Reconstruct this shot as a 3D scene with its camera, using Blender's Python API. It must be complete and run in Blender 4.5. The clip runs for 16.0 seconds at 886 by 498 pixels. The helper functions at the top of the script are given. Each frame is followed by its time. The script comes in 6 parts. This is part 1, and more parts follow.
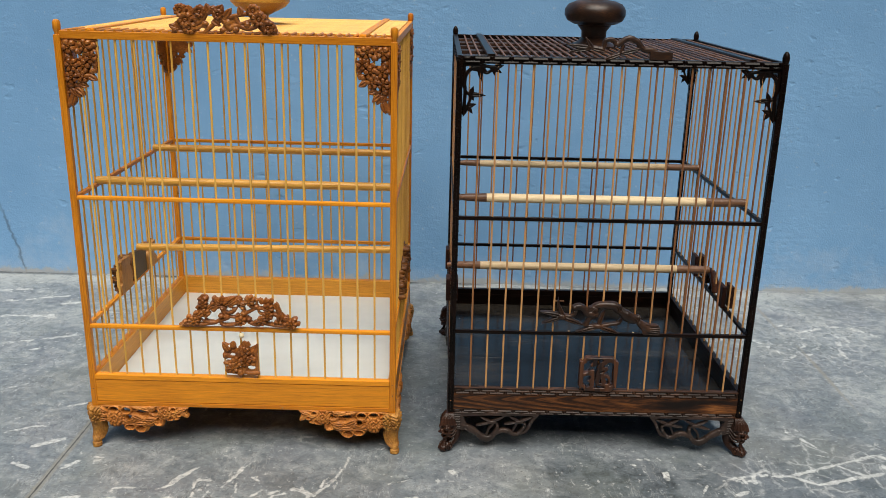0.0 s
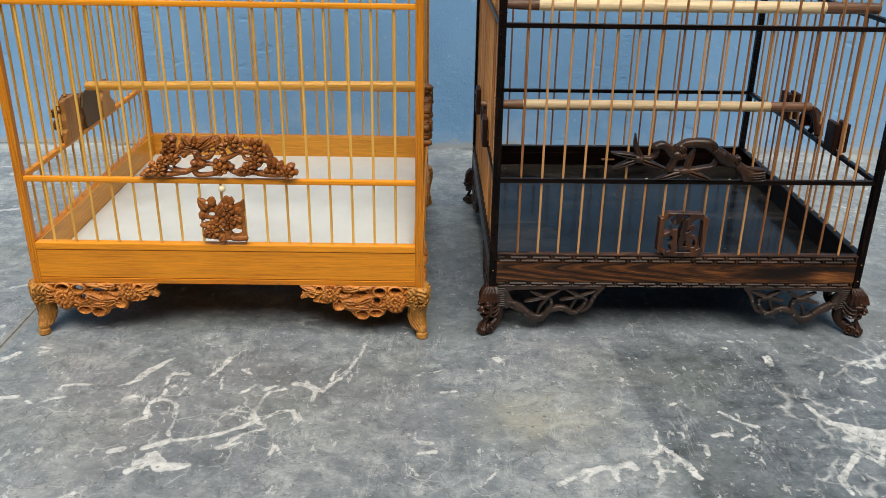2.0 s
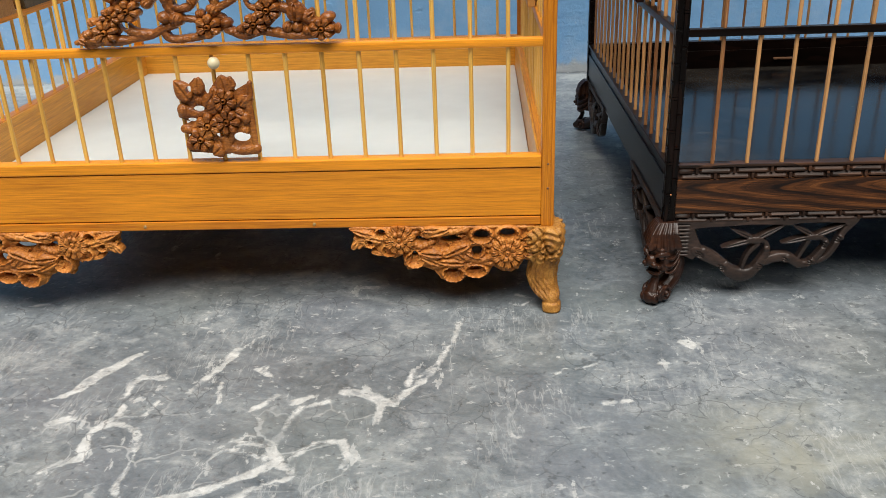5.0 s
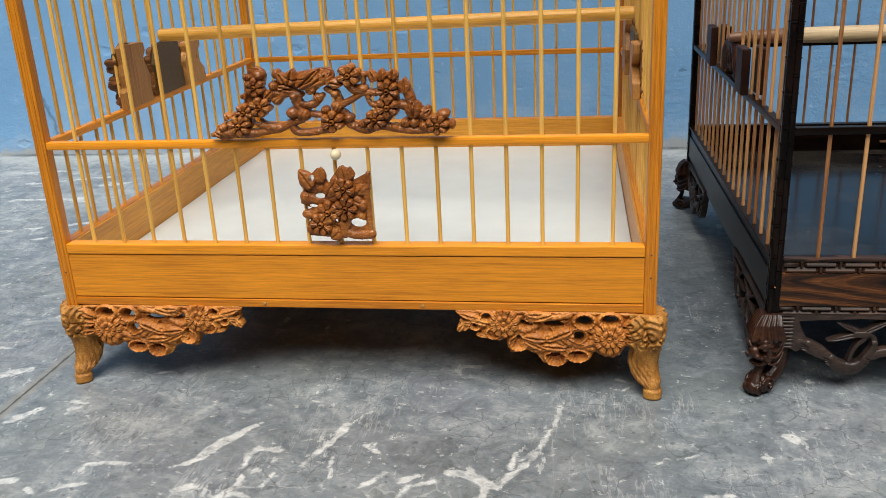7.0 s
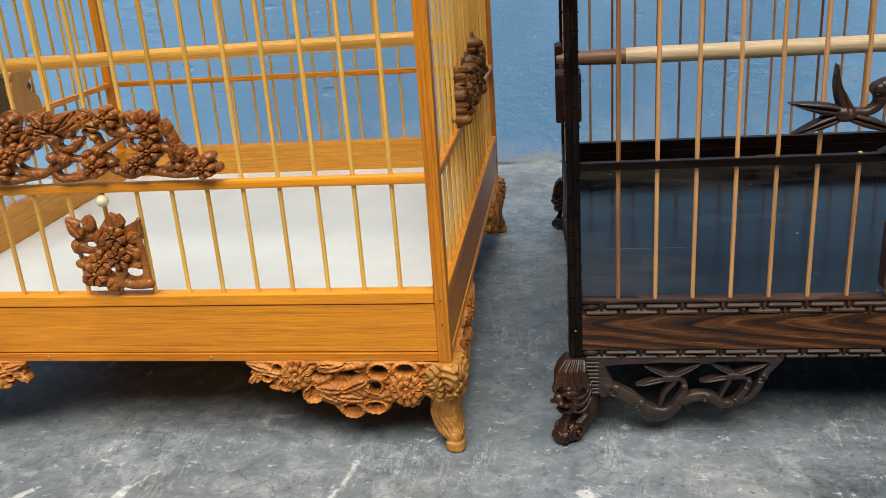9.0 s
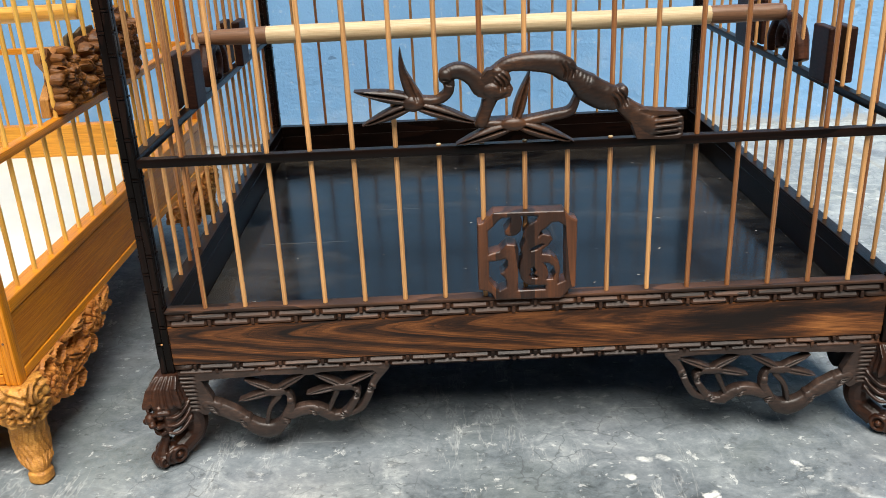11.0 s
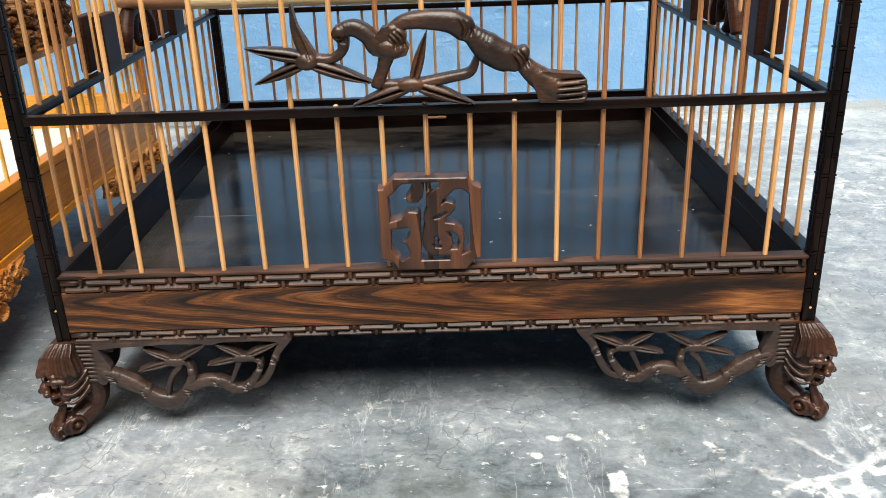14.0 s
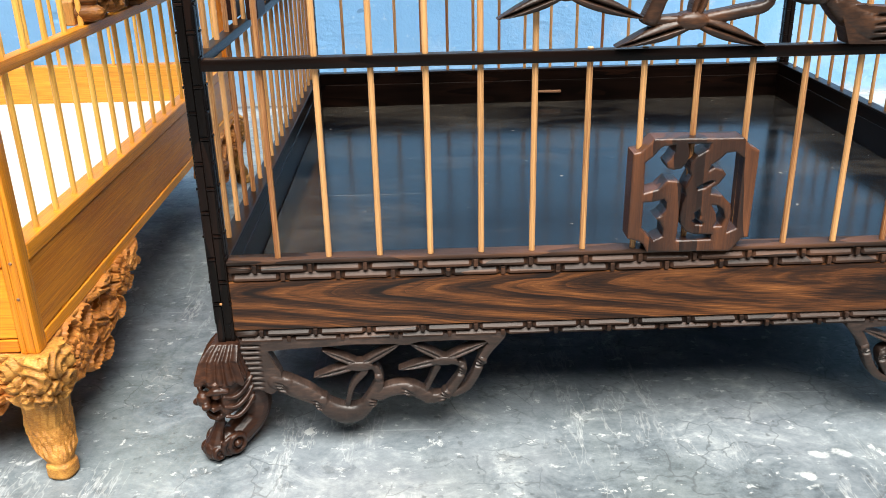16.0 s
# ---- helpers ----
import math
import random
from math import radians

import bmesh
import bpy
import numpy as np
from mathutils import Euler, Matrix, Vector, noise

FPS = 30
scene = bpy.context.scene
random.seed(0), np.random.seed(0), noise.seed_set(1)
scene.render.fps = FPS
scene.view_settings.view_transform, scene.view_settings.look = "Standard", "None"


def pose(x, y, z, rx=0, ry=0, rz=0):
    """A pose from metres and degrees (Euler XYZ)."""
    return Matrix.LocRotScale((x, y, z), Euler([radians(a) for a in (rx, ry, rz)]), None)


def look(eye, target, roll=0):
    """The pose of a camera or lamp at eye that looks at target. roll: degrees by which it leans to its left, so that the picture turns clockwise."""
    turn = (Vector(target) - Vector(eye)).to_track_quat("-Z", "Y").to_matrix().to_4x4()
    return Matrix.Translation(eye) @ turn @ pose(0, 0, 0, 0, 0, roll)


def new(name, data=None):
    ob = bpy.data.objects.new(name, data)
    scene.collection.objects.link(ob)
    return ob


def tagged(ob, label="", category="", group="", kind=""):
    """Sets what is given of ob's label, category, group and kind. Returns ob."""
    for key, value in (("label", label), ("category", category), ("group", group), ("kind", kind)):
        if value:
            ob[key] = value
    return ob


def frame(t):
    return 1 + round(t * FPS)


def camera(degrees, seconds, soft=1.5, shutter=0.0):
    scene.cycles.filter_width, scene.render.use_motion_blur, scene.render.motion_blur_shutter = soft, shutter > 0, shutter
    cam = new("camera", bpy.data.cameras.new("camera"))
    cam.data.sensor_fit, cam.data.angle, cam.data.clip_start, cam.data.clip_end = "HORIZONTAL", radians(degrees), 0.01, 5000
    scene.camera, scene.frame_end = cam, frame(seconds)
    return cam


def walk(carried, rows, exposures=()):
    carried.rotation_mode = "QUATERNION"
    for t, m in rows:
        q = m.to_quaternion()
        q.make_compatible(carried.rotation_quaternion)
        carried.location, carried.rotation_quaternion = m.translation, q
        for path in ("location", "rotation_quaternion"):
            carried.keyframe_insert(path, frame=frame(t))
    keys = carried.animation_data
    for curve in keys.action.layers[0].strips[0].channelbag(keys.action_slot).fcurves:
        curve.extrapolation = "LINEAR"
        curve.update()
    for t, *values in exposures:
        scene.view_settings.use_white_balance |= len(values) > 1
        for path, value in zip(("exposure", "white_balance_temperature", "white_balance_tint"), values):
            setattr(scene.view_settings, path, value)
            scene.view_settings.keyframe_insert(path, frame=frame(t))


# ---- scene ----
cam = camera(53.5, 16.0, soft=0.7)
# seconds, eye and target in metres, roll in degrees
PATH = [
    (0, (0.00330, -0.02400, 0.55160), (-0.0131, 1.8850, -0.0446), 1.33),
    (0.5, (-0.00310, 0.03350, 0.51720), (0.0015, 1.9387, -0.0912), 0.81),
    (1, (-0.01550, 0.08160, 0.47750), (0.0037, 1.9759, -0.1637), 0.93),
    (1.5, (-0.03260, 0.11170, 0.44060), (-0.0070, 1.9835, -0.2634), 1.76),
    (2, (-0.04200, 0.17770, 0.41310), (-0.0338, 2.0110, -0.3863), 0.86),
    (2.5, (-0.06370, 0.23340, 0.36670), (-0.0959, 2.0686, -0.4277), 1.27),
    (3, (-0.07710, 0.30010, 0.32010), (-0.2571, 2.1169, -0.4965), 0.75),
    (3.2, (-0.07610, 0.33610, 0.30030), (-0.2453, 2.1540, -0.5161), 0.45),
    (5.3, (-0.10260, 0.46043, 0.24053), (-0.2123, 2.2872, -0.5662), -2.29),
    (5.5, (-0.11024, 0.45247, 0.25055), (-0.2805, 2.2888, -0.5232), -2.89),
    (6, (-0.11134, 0.44356, 0.26010), (-0.4489, 2.2850, -0.4435), -3.71),
    (6.5, (-0.10478, 0.44840, 0.26035), (-0.4293, 2.2961, -0.4330), -3.28),
    (7, (-0.10075, 0.44725, 0.26274), (-0.4055, 2.3029, -0.4182), -2.83),
    (7.5, (-0.09021, 0.45097, 0.26449), (-0.3925, 2.3113, -0.4046), -2.68),
    (8, (-0.08012, 0.45628, 0.26518), (-0.3829, 2.3178, -0.4005), -2.75),
    (8.5, (-0.04740, 0.47590, 0.27430), (-0.3428, 2.3313, -0.4114), -3.19),
    (9, (0.00780, 0.50040, 0.27020), (-0.2840, 2.3563, -0.4156), -4.07),
    (9.5, (0.05870, 0.52670, 0.26950), (-0.1896, 2.3813, -0.4368), -4.91),
    (10, (0.09730, 0.54450, 0.27000), (-0.0471, 2.3943, -0.4767), -4.40),
    (10.2, (0.10990, 0.55090, 0.26940), (0.0035, 2.3977, -0.4908), -3.99),
    (12.3, (0.19186, 0.56060, 0.24499), (0.1762, 2.4164, -0.5006), -2.25),
    (12.5, (0.19457, 0.56217, 0.24494), (0.1740, 2.4170, -0.5030), -2.19),
    (13, (0.19573, 0.56436, 0.24187), (0.1639, 2.4156, -0.5144), -2.01),
    (13.5, (0.19570, 0.56212, 0.24289), (0.1503, 2.4123, -0.5152), -2.00),
    (14, (0.19815, 0.56541, 0.24103), (0.1456, 2.4131, -0.5226), -1.93),
    (14.5, (0.19057, 0.57944, 0.23158), (0.1296, 2.4340, -0.5146), -1.85),
    (15, (0.16498, 0.58783, 0.22028), (0.1622, 2.4491, -0.5117), -0.92),
    (15.5, (0.12301, 0.61650, 0.21759), (0.0973, 2.4710, -0.5309), -1.66),
    (16, (0.09030, 0.62853, 0.20922), (0.1021, 2.4753, -0.5585), -1.27),
]

EXPOSURES = [(0.0, 0.49, 6800, 9), (2.0, 0.54, 6750, 9), (3.5, 0.58, 6650, 9), (5.5, 0.70, 6600, 9), (7.0, 0.64, 6570, 9), (8.5, 0.63, 6650, 9), (9.5, 0.88, 6600, 8), (10.3, 1.12, 6650, 8), (12.5, 1.55, 6750, 8), (14.0, 1.60, 6750, 8), (16.0, 1.82, 6500, 7)]
walk(cam, [(t, look(eye, target, roll)) for t, eye, target, roll in PATH], EXPOSURES)

# ---- light: an open yard in the shade, soft light from a bright sky ----
SUN_HEIGHT, SUN_TURN = 66.0, 176.0
world = bpy.data.worlds.new("sky")
scene.world = world
world.use_nodes = True
wn = world.node_tree.nodes
sky = wn.new("ShaderNodeTexSky")
sky.sky_type, sky.sun_disc = "NISHITA", False
sky.sun_elevation, sky.sun_rotation = radians(SUN_HEIGHT), radians(SUN_TURN)
sky.air_density, sky.dust_density, sky.ozone_density = 1.0, 4.0, 1.0
wn["Background"].inputs["Strength"].default_value = 0.017
world.node_tree.links.new(sky.outputs["Color"], wn["Background"].inputs["Color"])
sun_data = bpy.data.lights.new("sun", "SUN")
sun_data.energy, sun_data.angle, sun_data.color = 3.4, radians(48), (1.0, 0.965, 0.91)
sun = new("sun", sun_data)
a, b = radians(SUN_HEIGHT), radians(SUN_TURN)
sun.matrix_world = look((0, 0, 3), Vector((0, 0, 3)) - Vector((math.cos(a) * math.sin(b), math.cos(a) * math.cos(b), math.sin(a))))


# ---- materials ----
def material(name, rough=0.5, metal=0.0, spec=0.5):
    m = bpy.data.materials.new(name)
    m.use_nodes = True
    bsdf = m.node_tree.nodes["Principled BSDF"]
    bsdf.inputs["Roughness"].default_value = rough
    bsdf.inputs["Metallic"].default_value = metal
    bsdf.inputs["Specular IOR Level"].default_value = spec
    return m, m.node_tree.nodes, m.node_tree.links, bsdf


def ramp(nodes, links, fac, stops, interp="LINEAR"):
    r = nodes.new("ShaderNodeValToRGB")
    r.color_ramp.interpolation = interp
    while len(r.color_ramp.elements) < len(stops):
        r.color_ramp.elements.new(0.5)
    for e, (at, c) in zip(r.color_ramp.elements, stops):
        e.position, e.color = at, (*c, 1) if len(c) == 3 else c
    links.new(fac, r.inputs["Fac"])
    return r.outputs["Color"]


def coords(nodes, links, scale=(1, 1, 1), rot=(0, 0, 0)):
    tc, mp = nodes.new("ShaderNodeTexCoord"), nodes.new("ShaderNodeMapping")
    mp.inputs["Scale"].default_value, mp.inputs["Rotation"].default_value = scale, rot
    links.new(tc.outputs["Object"], mp.inputs["Vector"])
    return mp.outputs["Vector"]


def noise_tex(nodes, links, vec, scale, detail=4, rough=0.55, distortion=0.0):
    n = nodes.new("ShaderNodeTexNoise")
    n.inputs["Scale"].default_value, n.inputs["Detail"].default_value = scale, detail
    n.inputs["Roughness"].default_value, n.inputs["Distortion"].default_value = rough, distortion
    links.new(vec, n.inputs["Vector"])
    return n.outputs["Fac"]


def maths(nodes, links, op, x, y=0.0, z=0.0):
    n = nodes.new("ShaderNodeMath")
    n.operation = op
    for i, v in enumerate((x, y, z)):
        if isinstance(v, (int, float)):
            n.inputs[i].default_value = v
        else:
            links.new(v, n.inputs[i])
    return n.outputs[0]


def mix(nodes, links, fac, x, y, blend="MIX"):
    n = nodes.new("ShaderNodeMix")
    n.data_type, n.blend_type = "RGBA", blend
    for i, v in ((0, fac), (6, x), (7, y)):
        if isinstance(v, (int, float)):
            n.inputs[i].default_value = v
        elif isinstance(v, tuple):
            n.inputs[i].default_value = (*v, 1)
        else:
            links.new(v, n.inputs[i])
    return n.outputs[2]


def bump(nodes, links, bsdf, height, strength, distance):
    n = nodes.new("ShaderNodeBump")
    n.inputs["Strength"].default_value, n.inputs["Distance"].default_value = strength, distance
    links.new(height, n.inputs["Height"])
    links.new(n.outputs["Normal"], bsdf.inputs["Normal"])


def grain_scale(axis, along, across):
    return tuple(along if i == "xyz".index(axis) else across for i in range(3))


def random_of_object(nodes):
    return nodes.new("ShaderNodeObjectInfo").outputs["Random"]


def bamboo(name, axis, light, dark, rough=0.4, vary=0.25):
    """Split bamboo or straight-grained wood: hair-fine fibres, wider bundles and slow changes of tone along one axis."""
    m, n, l, b = material(name, rough, 0.0, 0.4)
    fine = noise_tex(n, l, coords(n, l, grain_scale(axis, 22, 900)), 3.0, 4, 0.62)
    bundle = noise_tex(n, l, coords(n, l, grain_scale(axis, 8, 280)), 3.0, 3)
    broad = noise_tex(n, l, coords(n, l, grain_scale(axis, 6, 34)), 1.5, 3)
    rnd = random_of_object(n)
    f = maths(n, l, "ADD", maths(n, l, "MULTIPLY", fine, 0.46), maths(n, l, "MULTIPLY", bundle, 0.36))
    f = maths(n, l, "ADD", f, maths(n, l, "MULTIPLY", broad, 0.24))
    f = maths(n, l, "ADD", f, maths(n, l, "MULTIPLY", maths(n, l, "SUBTRACT", rnd, 0.5), vary))
    c = ramp(n, l, f, [(0.38, dark), (0.54, light), (0.72, tuple(min(1, x * 1.35) for x in light))])
    dark_line = noise_tex(n, l, coords(n, l, grain_scale(axis, 16, 1000)), 1.0, 3, 0.6)
    c = mix(n, l, maths(n, l, "MULTIPLY", ramp(n, l, dark_line, [(0.55, (0, 0, 0)), (0.64, (1, 1, 1))]), 0.30), c, tuple(q * 0.6 for q in dark))
    l.new(c, b.inputs["Base Color"])
    l.new(maths(n, l, "MULTIPLY_ADD", bundle, 0.3, rough - 0.15), b.inputs["Roughness"])
    bump(n, l, b, fine, 0.35, 0.0003)
    b.inputs["Coat Weight"].default_value = 0.08
    b.inputs["Coat Roughness"].default_value = 0.25
    return m


def figured(name, axis, stops, rough=0.35, lines=9.0, spec=0.5):
    """Rosewood: sharp-edged flowing growth lines that run along one axis, with fine pores."""
    m, n, l, b = material(name, rough, 0.0, spec)
    v = coords(n, l, grain_scale(axis, 8, 62))
    warp = noise_tex(n, l, v, 0.8, 2.5, 0.45)
    bands = maths(n, l, "FRACT", maths(n, l, "MULTIPLY", warp, lines))
    bands = maths(n, l, "POWER", bands, 0.8)
    fine = noise_tex(n, l, coords(n, l, grain_scale(axis, 20, 900)), 2.0, 4, 0.65)
    large = noise_tex(n, l, coords(n, l, grain_scale(axis, 6, 20)), 1.6, 2)
    f = maths(n, l, "ADD", maths(n, l, "MULTIPLY", bands, 0.42), maths(n, l, "MULTIPLY", fine, 0.42))
    f = maths(n, l, "ADD", f, maths(n, l, "MULTIPLY", maths(n, l, "SUBTRACT", large, 0.42), 0.75))
    l.new(ramp(n, l, f, stops), b.inputs["Base Color"])
    bump(n, l, b, fine, 0.25, 0.0003)
    return m


def carved_wood(name, stops, rough=0.42, grain=120, bump_depth=0.0006, spec=0.35, chisel=0.0):
    m, n, l, b = material(name, rough, 0.0, spec)
    v = coords(n, l)
    big = noise_tex(n, l, v, grain * 0.55, 4)
    fine = noise_tex(n, l, coords(n, l, (1, 1, 4)), grain * 4, 3)
    f = maths(n, l, "ADD", maths(n, l, "MULTIPLY", big, 0.6), maths(n, l, "MULTIPLY", fine, 0.4))
    l.new(ramp(n, l, f, stops), b.inputs["Base Color"])
    # small flat cuts of the knife, and the fibres
    cuts = n.new("ShaderNodeTexVoronoi")
    cuts.feature = "F1"
    cuts.inputs["Scale"].default_value = 620
    l.new(v, cuts.inputs["Vector"])
    bump(n, l, b, maths(n, l, "ADD", fine, maths(n, l, "MULTIPLY", cuts.outputs["Distance"], chisel)), 0.45, bump_depth)
    return m


HONEY, HONEY_DARK = (0.67, 0.245, 0.012), (0.44, 0.130, 0.005)
honey_x = bamboo("honey_bamboo_x", "x", HONEY, HONEY_DARK)
honey_y = bamboo("honey_bamboo_y", "y", HONEY, HONEY_DARK)
honey_z = bamboo("honey_bamboo_z", "z", (0.62, 0.220, 0.010), (0.38, 0.110, 0.005))
honey_inner = bamboo("pale_bamboo_x", "x", (0.74, 0.335, 0.035), (0.55, 0.20, 0.015))
honey_bar = bamboo("honey_bar", "z", (0.78, 0.44, 0.095), (0.58, 0.28, 0.042), 0.35, 0.16)
honey_perch = bamboo("honey_perch", "x", (0.66, 0.34, 0.06), (0.45, 0.19, 0.028), 0.35)
plum_carving = carved_wood("carved_red_wood", [(0.3, (0.070, 0.018, 0.004)), (0.5, (0.24, 0.074, 0.013)), (0.7, (0.50, 0.190, 0.040))], 0.36, 90, 0.0004, 0.42, 0.35)
apron_carving = carved_wood("carved_tan_wood", [(0.3, (0.20, 0.058, 0.011)), (0.52, (0.46, 0.168, 0.033)), (0.7, (0.66, 0.29, 0.07))], 0.46, 110, 0.0006, 0.3, 0.35)
leg_carving = carved_wood("carved_bamboo_root", [(0.34, (0.12, 0.043, 0.008)), (0.5, (0.35, 0.148, 0.026)), (0.66, (0.58, 0.29, 0.065))], 0.5, 200, 0.001)
holder_carving = carved_wood("carved_holder_wood", [(0.3, (0.045, 0.015, 0.004)), (0.5, (0.18, 0.066, 0.015)), (0.7, (0.42, 0.175, 0.042))], 0.45, 70, 0.0005, 0.3, 0.6)
holder_wood = bamboo("holder_plate_wood", "z", (0.46, 0.215, 0.052), (0.24, 0.090, 0.020), 0.5)
holder_olive = bamboo("holder_olive_wood", "z", (0.105, 0.066, 0.027), (0.032, 0.019, 0.008), 0.6)
BLACKISH = [(0.3, (0.0025, 0.0014, 0.0011)), (0.6, (0.007, 0.0034, 0.0025)), (0.85, (0.016, 0.0068, 0.0043))]
ebony_x = figured("ebony_x", "x", BLACKISH, 0.28, 9.0, 0.14)
ebony_y = figured("ebony_y", "y", BLACKISH, 0.28, 9.0, 0.14)
ebony_z = figured("ebony_z", "z", BLACKISH, 0.28, 9.0, 0.14)


def board_material():
    """Rosewood board: nested growth arches that run out into long streaks, dark towards one end."""
    m, n, l, b = material("rosewood_board", 0.33, 0.0, 0.3)
    v = coords(n, l)
    sep = n.new("ShaderNodeSeparateXYZ")
    l.new(v, sep.inputs[0])
    x, z = sep.outputs["X"], sep.outputs["Z"]
    warp = maths(n, l, "MULTIPLY", maths(n, l, "SUBTRACT", noise_tex(n, l, coords(n, l, (22, 1, 85)), 1.0, 3, 0.55), 0.5), 0.0062)
    dz = maths(n, l, "ADD", maths(n, l, "SUBTRACT", z, 0.0685), warp)
    arch = maths(n, l, "SQRT", maths(n, l, "ADD", maths(n, l, "MULTIPLY", dz, dz), 0.0000045))
    level = maths(n, l, "SUBTRACT", maths(n, l, "ADD", arch, maths(n, l, "MULTIPLY", warp, 0.35)), maths(n, l, "MULTIPLY", x, 0.125))
    ring = maths(n, l, "FRACT", maths(n, l, "MULTIPLY", level, 185.0))
    ring2 = maths(n, l, "FRACT", maths(n, l, "MULTIPLY", level, 900.0))
    comb = n.new("ShaderNodeCombineXYZ")
    l.new(maths(n, l, "MULTIPLY", x, 30.0), comb.inputs[0])
    l.new(maths(n, l, "MULTIPLY", level, 900.0), comb.inputs[2])
    streak = noise_tex(n, l, comb.outputs[0], 1.0, 4, 0.6)
    fibre = noise_tex(n, l, coords(n, l, (55, 1, 2600)), 1.0, 4, 0.7)
    blot = noise_tex(n, l, coords(n, l, (13, 1, 95)), 1.0, 3, 0.55)
    ringc = ramp(n, l, ring, [(0.0, (0.0, 0.0, 0.0)), (0.22, (0.25, 0.25, 0.25)), (0.6, (0.85, 0.85, 0.85)), (0.9, (0.70, 0.70, 0.70)), (1.0, (0.05, 0.05, 0.05))])
    far = ramp(n, l, x, [(0.15, (0, 0, 0)), (0.23, (1, 1, 1))])
    f = maths(n, l, "ADD", maths(n, l, "MULTIPLY", ringc, 0.24), maths(n, l, "MULTIPLY", streak, 0.50))
    f = maths(n, l, "ADD", f, maths(n, l, "MULTIPLY", ring2, 0.06))
    g = maths(n, l, "ADD", maths(n, l, "MULTIPLY", blot, 1.35), maths(n, l, "MULTIPLY", streak, 0.40))
    g = maths(n, l, "SUBTRACT", g, 0.47)
    f = maths(n, l, "ADD", maths(n, l, "MULTIPLY", f, maths(n, l, "SUBTRACT", 1.0, far)), maths(n, l, "MULTIPLY", g, far))
    f = maths(n, l, "ADD", f, maths(n, l, "MULTIPLY", maths(n, l, "SUBTRACT", fibre, 0.5), 0.5))
    l.new(ramp(n, l, f, [(0.24, (0.007, 0.0035, 0.0025)), (0.37, (0.032, 0.012, 0.005)), (0.50, (0.115, 0.040, 0.012)), (0.64, (0.26, 0.098, 0.028)), (0.84, (0.50, 0.19, 0.048))]), b.inputs["Base Color"])
    bump(n, l, b, fibre, 0.2, 0.0003)
    return m


rose_board = board_material()
rose_mould = figured("rosewood_moulding", "x", [(0.3, (0.010, 0.0055, 0.004)), (0.55, (0.034, 0.017, 0.011)), (0.85, (0.085, 0.038, 0.021))], 0.44, 9.0, 0.22)
rose_carving = carved_wood("carved_rosewood", [(0.32, (0.008, 0.0045, 0.0035)), (0.52, (0.027, 0.013, 0.008)), (0.72, (0.085, 0.036, 0.017))], 0.38, 60, 0.0002, 0.35)
plaque_wood = figured("rosewood_plaque", "z", [(0.28, (0.014, 0.006, 0.004)), (0.5, (0.045, 0.018, 0.010)), (0.68, (0.10, 0.036, 0.015)), (0.85, (0.20, 0.070, 0.024))], 0.36, 5.0, 0.4)
apron_rosewood = carved_wood("greyed_rosewood", [(0.32, (0.010, 0.0065, 0.0055)), (0.52, (0.030, 0.018, 0.014)), (0.72, (0.080, 0.046, 0.034))], 0.46, 60, 0.0002, 0.42)
holder_rosewood = carved_wood("dark_holder_wood", [(0.32, (0.010, 0.004, 0.003)), (0.52, (0.030, 0.011, 0.007)), (0.72, (0.075, 0.028, 0.015))], 0.42, 60, 0.0002, 0.15)
rose_leg = carved_wood("carved_red_rosewood", [(0.32, (0.009, 0.004, 0.003)), (0.52, (0.034, 0.013, 0.007)), (0.72, (0.105, 0.038, 0.016))], 0.36, 60, 0.0003)
rose_bar = bamboo("brown_bar", "z", (0.49, 0.255, 0.100), (0.24, 0.092, 0.032), 0.36, 0.34)
pale_perch = bamboo("pale_perch", "x", (0.78, 0.60, 0.37), (0.66, 0.45, 0.24), 0.45)
roof_bar = bamboo("dark_roof_bar", "y", (0.17, 0.072, 0.030), (0.07, 0.026, 0.012), 0.4, 0.3)
dark_perch = bamboo("dark_perch_end", "x", (0.20, 0.10, 0.055), (0.07, 0.032, 0.02), 0.4)


def plain(name, color, rough, spec=0.5, speck=0.06, scale=80):
    m, n, l, b = material(name, rough, 0.0, spec)
    f = noise_tex(n, l, coords(n, l), scale, 5)
    l.new(ramp(n, l, f, [(0.3, tuple(c * (1 - speck) for c in color)), (0.7, tuple(min(1, c * (1 + speck)) for c in color))]), b.inputs["Base Color"])
    return m


white_sheet = plain("white_sheet", (0.66, 0.685, 0.66), 0.45, 0.4, 0.04, 30)
cream_bead = plain("cream_bead", (0.75, 0.65, 0.42), 0.35)
bar_end = plain("cut_bar_end", (0.7, 0.55, 0.35), 0.6)
nail_metal = plain("brass_nail", (0.35, 0.22, 0.08), 0.4)


# for the added unseen walls; dark, so little light bounces back
blocker_plaster = plain("grey_yard_plaster", (0.07, 0.068, 0.065), 0.8, 0.3, 0.12, 6)


